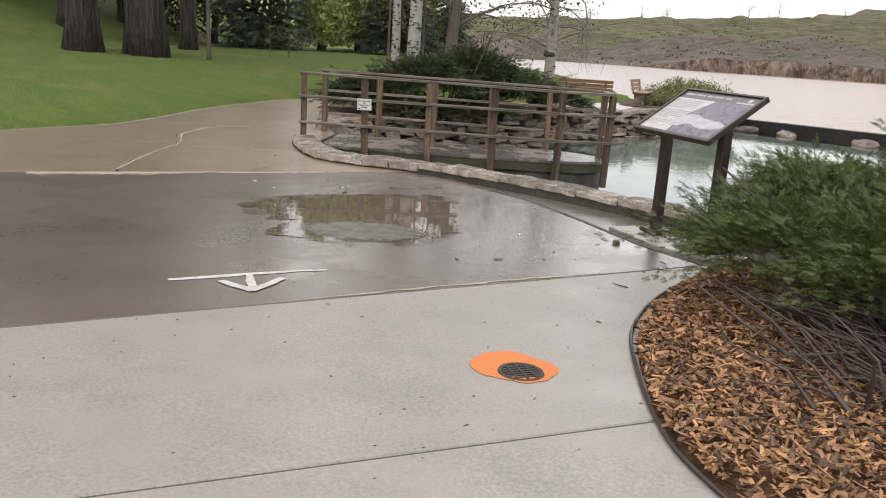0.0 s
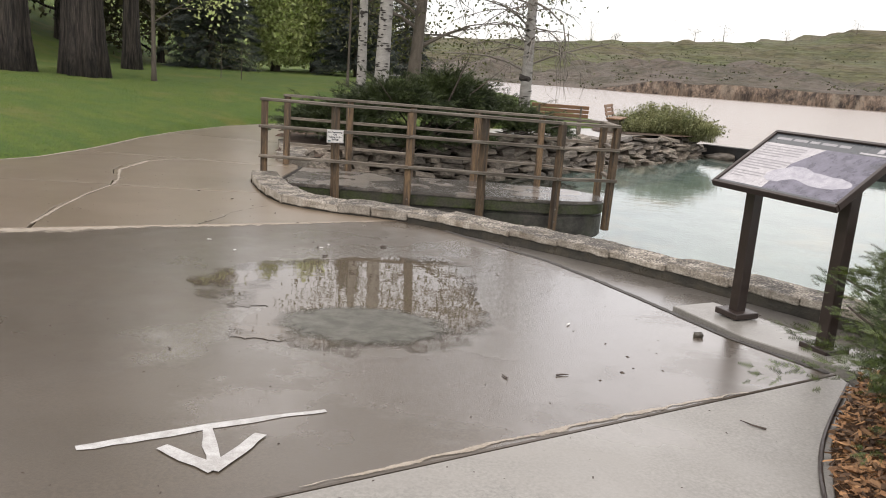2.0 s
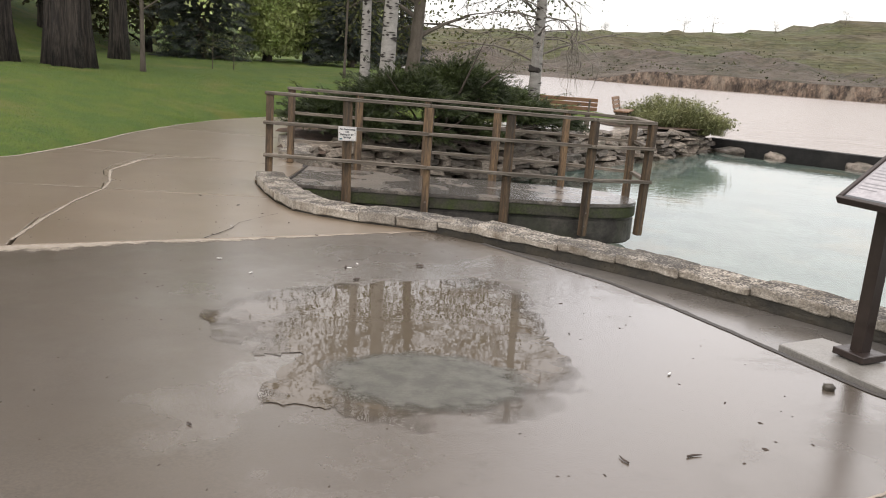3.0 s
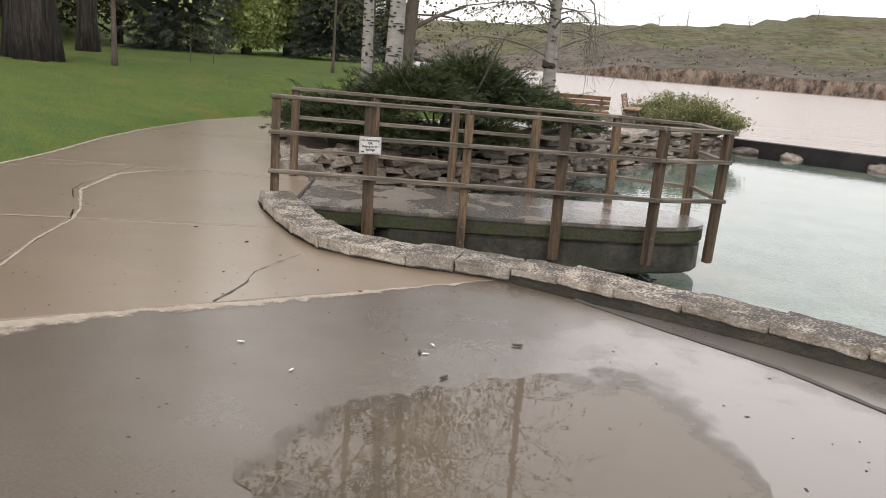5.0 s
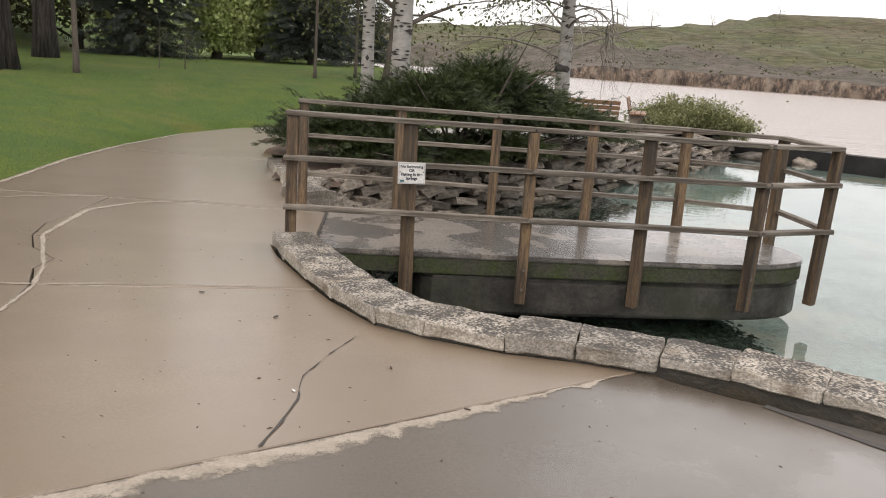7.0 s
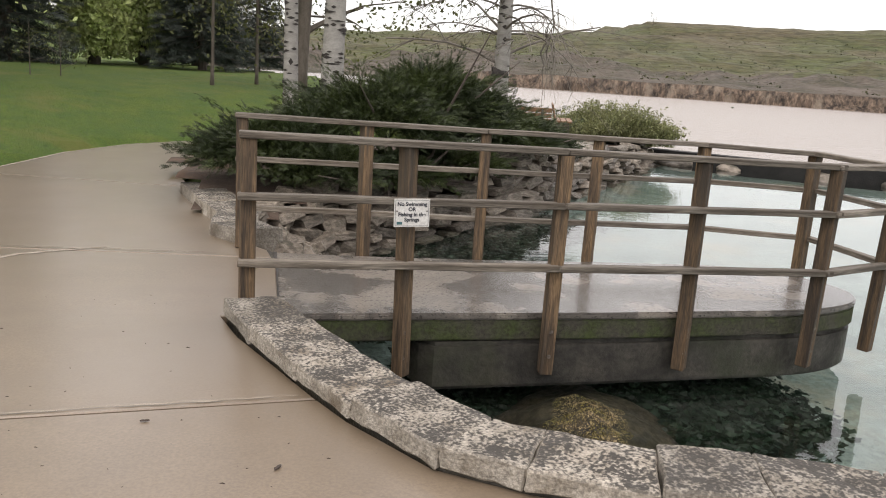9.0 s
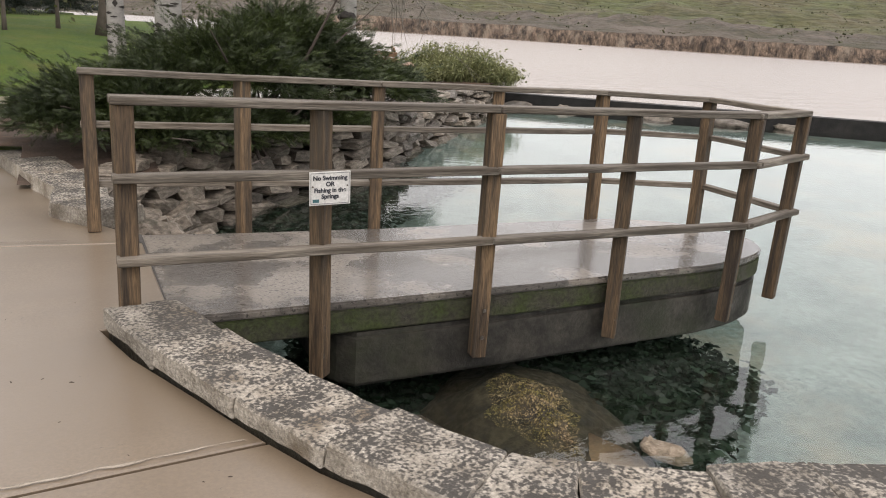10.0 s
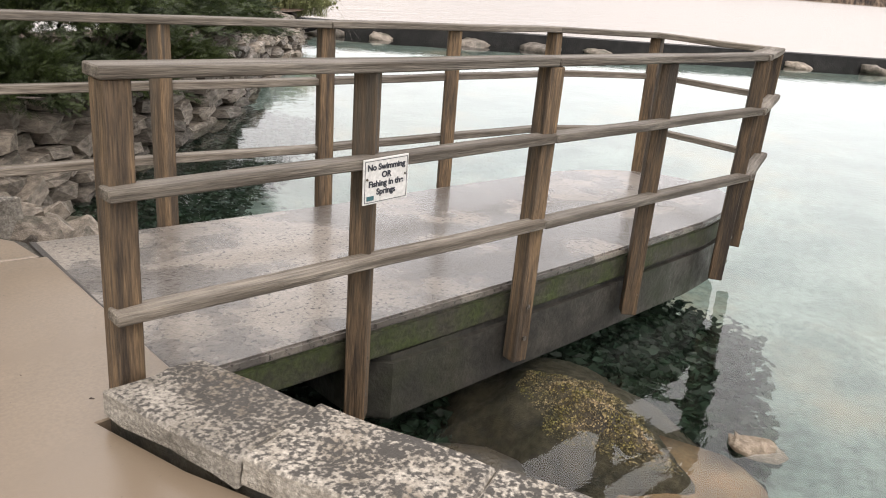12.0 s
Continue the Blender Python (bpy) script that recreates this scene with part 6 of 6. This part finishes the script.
leafy_tree("cottonwood_tree", "massive old cottonwood with deeply furrowed grey bark", on_land(-10.70, 24.07), 21, 0.57, BARK, LEAF_OLIVE, 2, 3800, 0.15, first=0.36, lobes=7, limbs=14, flare=0.18, reach=0.27, crown_spread=0.9)
leafy_tree("cottonwood_tree", "large old cottonwood with dark furrowed bark and flared base", on_land(-12.3, 23.3), 20, 0.44, BARK, LEAF_OLIVE, 5, 3800, 0.15, first=0.40, lobes=6, limbs=14, flare=0.4, reach=0.27, crown_spread=0.9)
leafy_tree("cottonwood_tree", "slender dark cottonwood trunk standing on the lawn", on_land(-11.45, 29.2), 18, 0.30, BARK, LEAF_OLIVE, 8, 2600, 0.13, first=0.36, limbs=12, reach=0.26, crown_spread=0.8)
leafy_tree("young_tree", "thin young tree with pale new leaves on the lawn", on_land(-8.92, 24.86), 8, 0.075, BARK_THIN, LEAF_LIGHT, 9, 2600, 0.07, first=0.22, limbs=10, reach=0.2, crown_spread=0.4)
leafy_tree("cottonwood_tree", "old cottonwood trunk far back on the slope", on_land(-16.5, 30.0), 14, 0.5, BARK, LEAF_OLIVE, 12, 2500, 0.13, first=0.2, limbs=8)
spruce("dense dark blue-green spruce reaching to the lawn", on_land(-10.7, 35.9), 10.5, 2.0, 3)
spruce("dark open-branched spruce near the river", on_land(-4.9, 40.0), 7.5, 2.1, 4, gaps=0.3, bare=0.08)
spruce("dark spruce behind the birches", on_land(-2.9, 43.5), 6.0, 1.7, 5, gaps=0.4, bare=0.1)
for k, (x, y, h) in enumerate(((-7.95, 28.4, 1.5), (-7.3, 28.6, 1.4))):
    leafy_tree("sapling", "small sapling with pale green leaves on the lawn", on_land(x, y), h, 0.018, BARK_THIN, LEAF_OLIVE, 30 + k, 220, 0.03, first=0.25, limbs=6, reach=0.3, crown_spread=0.12, depth=1)
def willow(label, at, height, radius, seed, n=27000):
    """A weeping tree: a forked trunk and a crown of leafy strands that hang almost to the ground."""
    rng, nrng = random.Random(seed), np.random.default_rng(seed)
    tree = thing("willow_tree", label, "tree", at=at)
    vs, fs, tips = [], [], []
    base = Vector(at) - Vector((0, 0, 0.1))
    tube(vs, fs, [base, base + Vector((0.1, 0, height * 0.3)), base + Vector((0, 0.1, height * 0.75))], [0.24, 0.19, 0.07], sides=10)
    raw("trunk", vs, fs, BARK_THIN, tree, smooth=True)
    vs, fs = [], []
    for k in range(9):
        a = k * 0.75
        grow(vs, fs, tips, base + Vector((0.05, 0, height * rng.uniform(0.25, 0.6))), (math.cos(a), math.sin(a), 0.9), height * 0.34, 0.07, 1, rng, 0.03, 5)
    tagged(raw("branching", vs, fs, BARK_THIN, tree), kind="stuff")
    strands = 420
    P = []
    for k in range(strands):
        a, q = rng.uniform(0, 6.28), rng.random() ** 0.5
        top = height * (1.0 - 0.45 * q * q) * rng.uniform(0.8, 1.0)
        low = max(0.2, top * rng.uniform(0.03, 0.45))
        m = n // strands
        z = nrng.uniform(low, top, m)
        out = radius * q * (1.0 + 0.10 * math.sin(5 * a + seed))
        P.append(np.stack([at[0] + math.cos(a) * out + nrng.normal(0, 0.16, m), at[1] + math.sin(a) * out + nrng.normal(0, 0.16, m), at[2] + z], 1))
    P = np.concatenate(P)
    v, f = leaves(P, nrng.uniform(0.06, 0.16, len(P)), nrng, 0.45)
    mesh_of("crown", v, f, LEAF_LIGHT, tree)
    return tree


for k, (x, y, h, r) in enumerate(((-8.75, 39.4, 6.8, 1.05), (-7.35, 41.8, 7.2, 1.75), (-8.4, 47.5, 8.0, 2.2), (-6.0, 49.0, 6.4, 1.8))):
    willow("bright yellow-green spring willow beyond the lawn", on_land(x, y), h, r, 40 + k)
# dim woodland on the slope behind the lawn
for k, (x, y, h) in enumerate(((-14.5, 40.0, 6), (-17.5, 36.0, 7), (-20.5, 33.0, 8), (-23.5, 29.0, 8), (-19.0, 42.0, 8), (-24.0, 37.0, 9), (-27.0, 32.0, 9))):
    leafy_tree("woodland_tree", "dim olive-brown tree in the woods behind the lawn", on_land(x, y), h, 0.18, BARK, LEAF_WOOD, 130 + k, 6500, 0.15, first=0.06, limbs=16, reach=0.36, crown_spread=0.8, depth=2)
leafy_tree("young_tree", "slim grey-barked young tree behind the juniper", on_land(-3.7, 29.4), 8, 0.05, BARK_THIN, LEAF_OLIVE, 50, 900, 0.07, first=0.3, limbs=9, reach=0.2)
leafy_tree("young_tree", "slim grey-barked young tree with small new leaves", on_land(-2.6, 31.0), 8, 0.05, BARK_THIN, LEAF_OLIVE, 51, 900, 0.07, first=0.3, limbs=9, reach=0.2)
leafy_tree("maple_tree", "brown-trunked tree with olive new leaves behind the birches", on_land(-1.5, 30.0), 13.0, 0.24, BARK_THIN, LEAF_OLIVE, 52, 13000, 0.075, first=0.13, limbs=26, reach=0.19, crown_spread=0.6, depth=3, lean=(0.8, 0), droop=0.05)
bz = island_z(-1.2, 18.0)
birch = leafy_tree("birch_tree", "white-barked birch with black scars above the juniper", (-1.2, 18.05, bz), 11, 0.18, BIRCH, LEAF_OLIVE, 61, 2600, 0.035, first=0.30, limbs=16, reach=0.22, scars=260, limb=0.3, depth=3, droop=0.06, flare=0.2, lean=(0.15, 0.1), crown_spread=0.45)
leafy_tree("birch_tree", "second white birch stem beside the first", (-1.72, 18.85, bz), 10, 0.125, BIRCH, LEAF_OLIVE, 62, 1600, 0.035, first=0.34, limbs=12, reach=0.22, scars=190, limb=0.3, depth=3, droop=0.06, flare=0.2, lean=(-0.2, 0.1), crown_spread=0.45)
birch2 = leafy_tree("birch_tree", "lone pale birch with nearly bare drooping branches by the river", (2.12, 21.5, island_z(2.1, 21.5)), 11, 0.165, BIRCH, LEAF_OLIVE, 64, 110, 0.04, first=0.17, limbs=30, limb=0.2, reach=0.2, scars=120, flare=0.15, droop=0.11, depth=3)
# long fine side branches of the lone birch, with hanging twigs
lv, lf = [], []
rl = random.Random(17)
for k in range(46):
    z0 = rl.uniform(1.9, 6.5)
    a = rl.uniform(0, 6.28)
    b0 = Vector((2.12, 21.5, island_z(2.1, 21.5) + z0))
    ln = rl.uniform(1.1, 2.6)
    pts, d = [b0], Vector((math.cos(a), math.sin(a) * 0.8, rl.uniform(0.1, 0.6)))
    for j in range(7):
        d = d + Vector((rl.gauss(0, 0.12), rl.gauss(0, 0.12), -0.12 + rl.gauss(0, 0.08)))
        pts.append(pts[-1] + d.normalized() * ln / 7)
    tube(lv, lf, pts, [0.020 * (1 - 0.11 * j) for j in range(8)], sides=4)
    for j in range(10):
        q = pts[rl.randrange(2, 8)]
        tw, e = [q], (d + Vector((rl.gauss(0, 0.7), rl.gauss(0, 0.7), rl.gauss(0, 0.35)))).normalized()
        for i in range(4):
            e = e + Vector((rl.gauss(0, 0.15), rl.gauss(0, 0.15), -0.16))
            tw.append(tw[-1] + e.normalized() * rl.uniform(0.07, 0.17))
        tube(lv, lf, tw, [0.0075, 0.0065, 0.006, 0.005, 0.003], sides=3)
tagged(raw("fine_branching", lv, lf, TWIG, birch2, "bare pale drooping twigs"), kind="stuff")
# torn branch hanging from the lone birch
hv, hf = [], []
hb = Vector((2.2, 21.4, 3.1))
rh = random.Random(2)
tube(hv, hf, [hb, hb + Vector((0.35, -0.05, -0.15)), hb + Vector((0.75, -0.1, -0.5)), hb + Vector((0.85, -0.1, -1.0))], [0.03, 0.025, 0.02, 0.014], sides=5)
for k in range(9):
    a = hb + Vector((rh.uniform(0.68, 0.9), -0.1, rh.uniform(-1.3, -0.6)))
    pts = [a]
    for j in range(6):
        pts.append(pts[-1] + Vector((rh.gauss(0, 0.07), rh.gauss(0, 0.05), -rh.uniform(0.12, 0.27))))
    tube(hv, hf, pts, [0.011, 0.01, 0.009, 0.007, 0.006, 0.004, 0.003], sides=4)
raw("hanging_branch", hv, hf, TWIG, birch2, "bare torn branch hanging down")
bm = bmesh.new()
for k, (dz_, r_) in enumerate(((1.42, 0.145),)):
    rock(bm, (2.12, 21.47, island_z(2, 21) + dz_), (r_ * 1.08, r_ * 1.08, 0.11), 70 + k, 0.9)
part("bark_collar", bm, BIRCH_SCAR, birch2, "dark collar of old bark")

# gravel caught in the moss of the mound
mr_ = np.random.default_rng(51)
mp_ = np.stack([mr_.uniform(-0.5, 0.9, 40000), mr_.uniform(10.35, 12.0, 40000), np.zeros(40000)], 1)
mp_[:, 2] = [mound_z(x, y) for x, y, _ in mp_]
mp_ = mp_[mp_[:, 2] > -1.10]
mp_[:, 2] += mr_.uniform(-0.003, 0.008, len(mp_))
v, f = leaves(mp_, mr_.uniform(0.003, 0.009, len(mp_)), mr_, 0.8)
tagged(mesh_of("gravel", v, f, MOSS_CHIP), "tan and yellow-green gravel and moss tufts on the mound", "gravel", kind="stuff")

# dark leaf flecks under the water, added to imitate the platform's dark reflection
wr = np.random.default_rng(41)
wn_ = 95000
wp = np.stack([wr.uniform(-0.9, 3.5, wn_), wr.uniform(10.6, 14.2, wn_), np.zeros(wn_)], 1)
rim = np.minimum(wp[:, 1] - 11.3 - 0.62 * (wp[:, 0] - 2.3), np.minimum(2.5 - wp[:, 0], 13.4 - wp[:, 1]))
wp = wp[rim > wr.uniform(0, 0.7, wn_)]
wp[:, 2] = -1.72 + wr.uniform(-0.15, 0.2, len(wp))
# more flecks along the island wall, for its dark mirror image
foot = np.array(smooth_loop(ISLAND_FACE[:7], per=12, closed=False))
near = foot[wr.integers(0, len(foot), 22000)]
far_out = wr.random(22000) ** 1.5 * 1.5
near = np.column_stack([near[:, 0] + far_out * 0.72 + wr.normal(0, 0.12, 22000), near[:, 1] - far_out * 0.72 + wr.normal(0, 0.12, 22000), -1.22 - 0.36 * np.minimum(far_out, 1) + wr.uniform(-0.06, 0.08, 22000)])
wp = np.concatenate([wp, near[(near[:, 1] > 13.45)]])
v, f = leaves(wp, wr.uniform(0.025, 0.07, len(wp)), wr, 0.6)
tagged(mesh_of("pond_weed", v, f, REFLECTION_DARK), "dark green flecks imitating the platform and wall reflections in the pool", "water weed", kind="stuff")

# reeds on the point of the island
rr = np.random.default_rng(12)
clumps = rr.uniform([6.1, 27.4], [9.0, 29.4], (240, 2))
rv, rf = [], []
for x, y in clumps:
    for k in range(11):
        a, ln, out = rr.uniform(0, 6.28), rr.uniform(0.3, 0.85) * (1.1 + 0.35 * math.sin(x * 2.3 + y)), rr.uniform(0.1, 0.6)
        b = Vector((x + rr.normal() * 0.1, y + rr.normal() * 0.1, -0.5))
        t = b + Vector((math.cos(a) * out, math.sin(a) * out, ln))
        m = b.lerp(t, 0.55) + Vector((0, 0, 0.08))
        w = Vector((-math.sin(a), math.cos(a), 0)) * 0.006
        q = len(rv)
        rv += [b - w, b + w, m + w, m - w, t]
        rf += [(q, q + 1, q + 2, q + 3), (q + 3, q + 2, q + 4)]
        for j in range(9):
            c = m.lerp(t, rr.uniform(-0.5, 1.0)) + Vector(rr.normal(0, 0.03, 3))
            l1, l2 = Vector(rr.normal(0, 0.035, 3)), Vector(rr.normal(0, 0.012, 3))
            q = len(rv)
            rv += [c - l1, c + l2, c + l1, c - l2]
            rf.append((q, q + 1, q + 2, q + 3))
reeds = raw("willow_scrub", rv, rf, REED)
tagged(reeds, "clump of pale green willow scrub on the tip of the island", "shrub", kind="stuff")
tagged(patch("bark_strip", smooth_loop([(5.0, 26.6), (7.4, 26.6), (8.8, 28.4), (8.0, 29.8), (5.4, 29.2)], per=4), SOIL, lift=0.05), "orange-brown bark under the scrub", "mulch", kind="structure")


# ---- benches ----
def bench(at, yaw, label):
    x, y, z = at
    ob = thing("park_bench", label, "bench", group="benches by the river", at=at)
    m = pose(x, y, z, 0, 0, yaw)
    for k in range(3):
        bm = bmesh.new()
        box(bm, m @ pose(0, -0.17 + 0.16 * k, 0.45), 1.7, 0.14, 0.045, 0.006)
        part("seat_slat", bm, BENCH_WOOD, ob)
    for k in range(3):
        bm = bmesh.new()
        box(bm, m @ pose(0, 0.24 + 0.03 * k, 0.58 + 0.125 * k, -14, 0, 0), 1.7, 0.035, 0.105, 0.006)
        part("back_slat", bm, BENCH_WOOD, ob)
    for sx in (-0.62, 0.62):
        bm = bmesh.new()
        box(bm, m @ pose(sx, 0, 0.215), 0.12, 0.34, 0.43, 0.01)
        box(bm, m @ pose(sx, 0.25, 0.62, -14, 0, 0), 0.06, 0.05, 0.5, 0.005)
        part("leg", bm, STONE_WALL, ob)
    return ob


bench((3.45, 24.9, ground_z(3.4, 24.9) + 0.02), 176, "wooden park bench with orange-brown slats facing the river")
bench((5.65, 27.6, ground_z(5.6, 27.6) + 0.02), 72, "wooden park bench seen from its end beside the scrub")

# small growth on the far crest
for k, (x, y) in enumerate(((48, 283), (71, 272), (79, 268), (97, 262), (112, 252), (40, 285), (170, 190), (182, 178))):
    s_ = min((q for q in range(len(bank_v)) if q % len(IN) == 38), key=lambda q: (bank_v[q][0] - x) ** 2 + (bank_v[q][1] - y) ** 2)
    leafy_tree("far_tree", "small grey-green tree on the hill crest across the river", (bank_v[s_][0], bank_v[s_][1], bank_v[s_][2] - 0.3), 3.2 + (k % 3), 0.13, BARK_THIN, LEAF_WOOD, 90 + k, 300, 0.12, first=0.05, limbs=12, depth=2, reach=0.45)

# scrub on the far slopes
hr = random.Random(77)
hpts = []
for k in range(3200):
    q = hr.randrange(len(shore) * len(IN))
    if IN[q % len(IN)] < 4 or IN[q % len(IN)] > 110 or not -60 < bank_v[q][0] < 260:
        continue
    c = Vector(bank_v[q]) + Vector((hr.uniform(-2, 2), hr.uniform(-2, 2), 0.1))
    s_ = hr.uniform(0.25, 0.8)
    hpts += [(c.x + hr.gauss(0, s_), c.y + hr.gauss(0, s_), c.z + abs(hr.gauss(0, s_ * 0.5))) for j in range(6)]
hpts = np.array(hpts)
hn = np.random.default_rng(7)
v, f = leaves(hpts, hn.uniform(0.10, 0.30, len(hpts)), hn, 0.8)
tagged(mesh_of("hill_scrub", v, f, SCRUB), "low dark scrub dotted over the far hillside", "scrub", kind="stuff")

# ---- lawn grass ----
gr = np.random.default_rng(21)
N = 60000
gx, gy = gr.uniform(-12.5, -2.5, N), 8 + 18 * gr.random(N) ** 1.3
ok = [i for i in range(N) if inside(gx[i], gy[i], LAWN_AREA)]
pts = np.array([(gx[i], gy[i], land(gx[i], gy[i])) for i in ok])
n = len(pts)
ang, ln = gr.uniform(0, 6.28, n), gr.uniform(0.015, 0.035, n)
w = np.stack([-np.sin(ang), np.cos(ang), np.zeros(n)], 1) * 0.003
tip = pts + np.stack([np.cos(ang) * ln * 0.5, np.sin(ang) * ln * 0.5, ln], 1)
v = np.stack([pts - w, pts + w, tip], 1).reshape(-1, 3)
tagged(mesh_of("grass", v, np.arange(3 * n).reshape(-1, 3), GRASS), "short mown spring grass on the lawn", "grass", kind="stuff")

# ---- litter on the path ----
lr = random.Random(31)
dv_, df_ = [], []
for k in range(900):
    y = -1.0 + 13 * lr.random() ** 1.2
    x = lr.uniform(-3.6, 2.4) - 0.12 * max(0, y - 4)
    if to_line(x, y, KERB_OUT) < 0.1 or y - on_b(x) < -2 or inside(x, y, POOL_OUTLINE) or x > 2.05 or (y > on_c(x) and x > -1.2):
        continue
    s_ = lr.uniform(0.002, 0.006) * (1.7 if lr.random() < 0.08 else 1)
    a = lr.uniform(0, 6.28)
    z = ground_z(x, y)
    q = len(dv_)
    e = lr.uniform(1, 2.4)
    for sx, sy, sz_ in ((-1, -0.6, 0.1), (1, -0.5, 0.1), (0.8, 0.6, 0.1), (-0.9, 0.5, 0.1), (0.1, 0, 0.9)):
        ux, uy = sx * s_ * e, sy * s_
        dv_.append((x + ux * math.cos(a) - uy * math.sin(a), y + ux * math.sin(a) + uy * math.cos(a), z + sz_ * s_))
    df_ += [(q, q + 1, q + 4), (q + 1, q + 2, q + 4), (q + 2, q + 3, q + 4), (q + 3, q, q + 4)]
tagged(raw("litter", dv_, df_, STEM), "scattered grit, bud scales and bits of twig on the path", "litter", kind="stuff")
for k, (x, y, s_) in enumerate(((0.44, 1.0, 0.013), (2.23, 3.29, 0.016), (2.31, 5.0, 0.03), (1.45, 2.7, 0.010))):
    bm = bmesh.new()
    rock(bm, (x, y, ground_z(x, y) + s_ * 0.4), (s_, s_ * 0.8, s_), 80 + k)
    tagged(finish("pebble", bm, LIME if k != 2 else ROCK_WET, smooth=True), "small pale pebble on the concrete path" if k != 2 else "dark wet stone lying in the gutter", "pebble")


def bud(x, y, size, turn, mat, label):
    """A fallen bud or petal: two small curled lobes."""
    bm = bmesh.new()
    for side in (-1, 1):
        r = bmesh.ops.create_icosphere(bm, subdivisions=1, radius=size)
        for v in r["verts"]:
            v.co = Vector((v.co.x * 1.5 + side * size * 0.7, v.co.y * 0.7 + 0.3 * abs(v.co.x), v.co.z * 0.5))
    bmesh.ops.transform(bm, matrix=pose(x, y, ground_z(x, y) + 0.003 + size * 0.4, 0, 0, turn), verts=bm.verts)
    return tagged(finish("fallen_bud", bm, mat, smooth=True), label, "bud", group="litter on the path")


for k, (x, y, size) in enumerate(((0.112, 7.128, 0.016), (-0.305, 6.573, 0.015), (-0.43, 6.92, 0.013), (-0.656, 4.064, 0.008), (-2.45, 9.83, 0.010), (-1.9, 9.35, 0.011), (-1.2, 8.55, 0.009), (-0.85, 8.05, 0.009))):
    bud(x, y, size, 47 * k, STEM, "small dark fallen bud lying on damp concrete")
for k, (x, y, size) in enumerate(((-1.377, 6.91, 0.011), (1.513, 5.055, 0.011), (-0.36, 7.05, 0.010), (-0.40, 6.90, 0.010), (-1.05, 6.55, 0.010), (-1.65, 8.2, 0.008))):
    bud(x, y, size, 61 * k, WHITE_SIGN, "small pale fallen petal lying on damp concrete")
for x, y, turn, ln in ((1.37, 4.10, 20, 0.07), (1.07, 4.02, 115, 0.06), (2.18, 3.62, 140, 0.12)):
    kv_, kf_ = [], []
    c, d = Vector((x, y, ground_z(x, y) + 0.006)), Vector((math.cos(radians(turn)), math.sin(radians(turn)), 0)) * ln / 2
    tube(kv_, kf_, [c - d, c + Vector((-d.y, d.x, 0)) * 0.15, c + d], [0.005, 0.0045, 0.002], sides=5)
    tagged(raw("twig", kv_, kf_, STEM), "short dark twig lying on the concrete path", "twig", group="litter on the path")
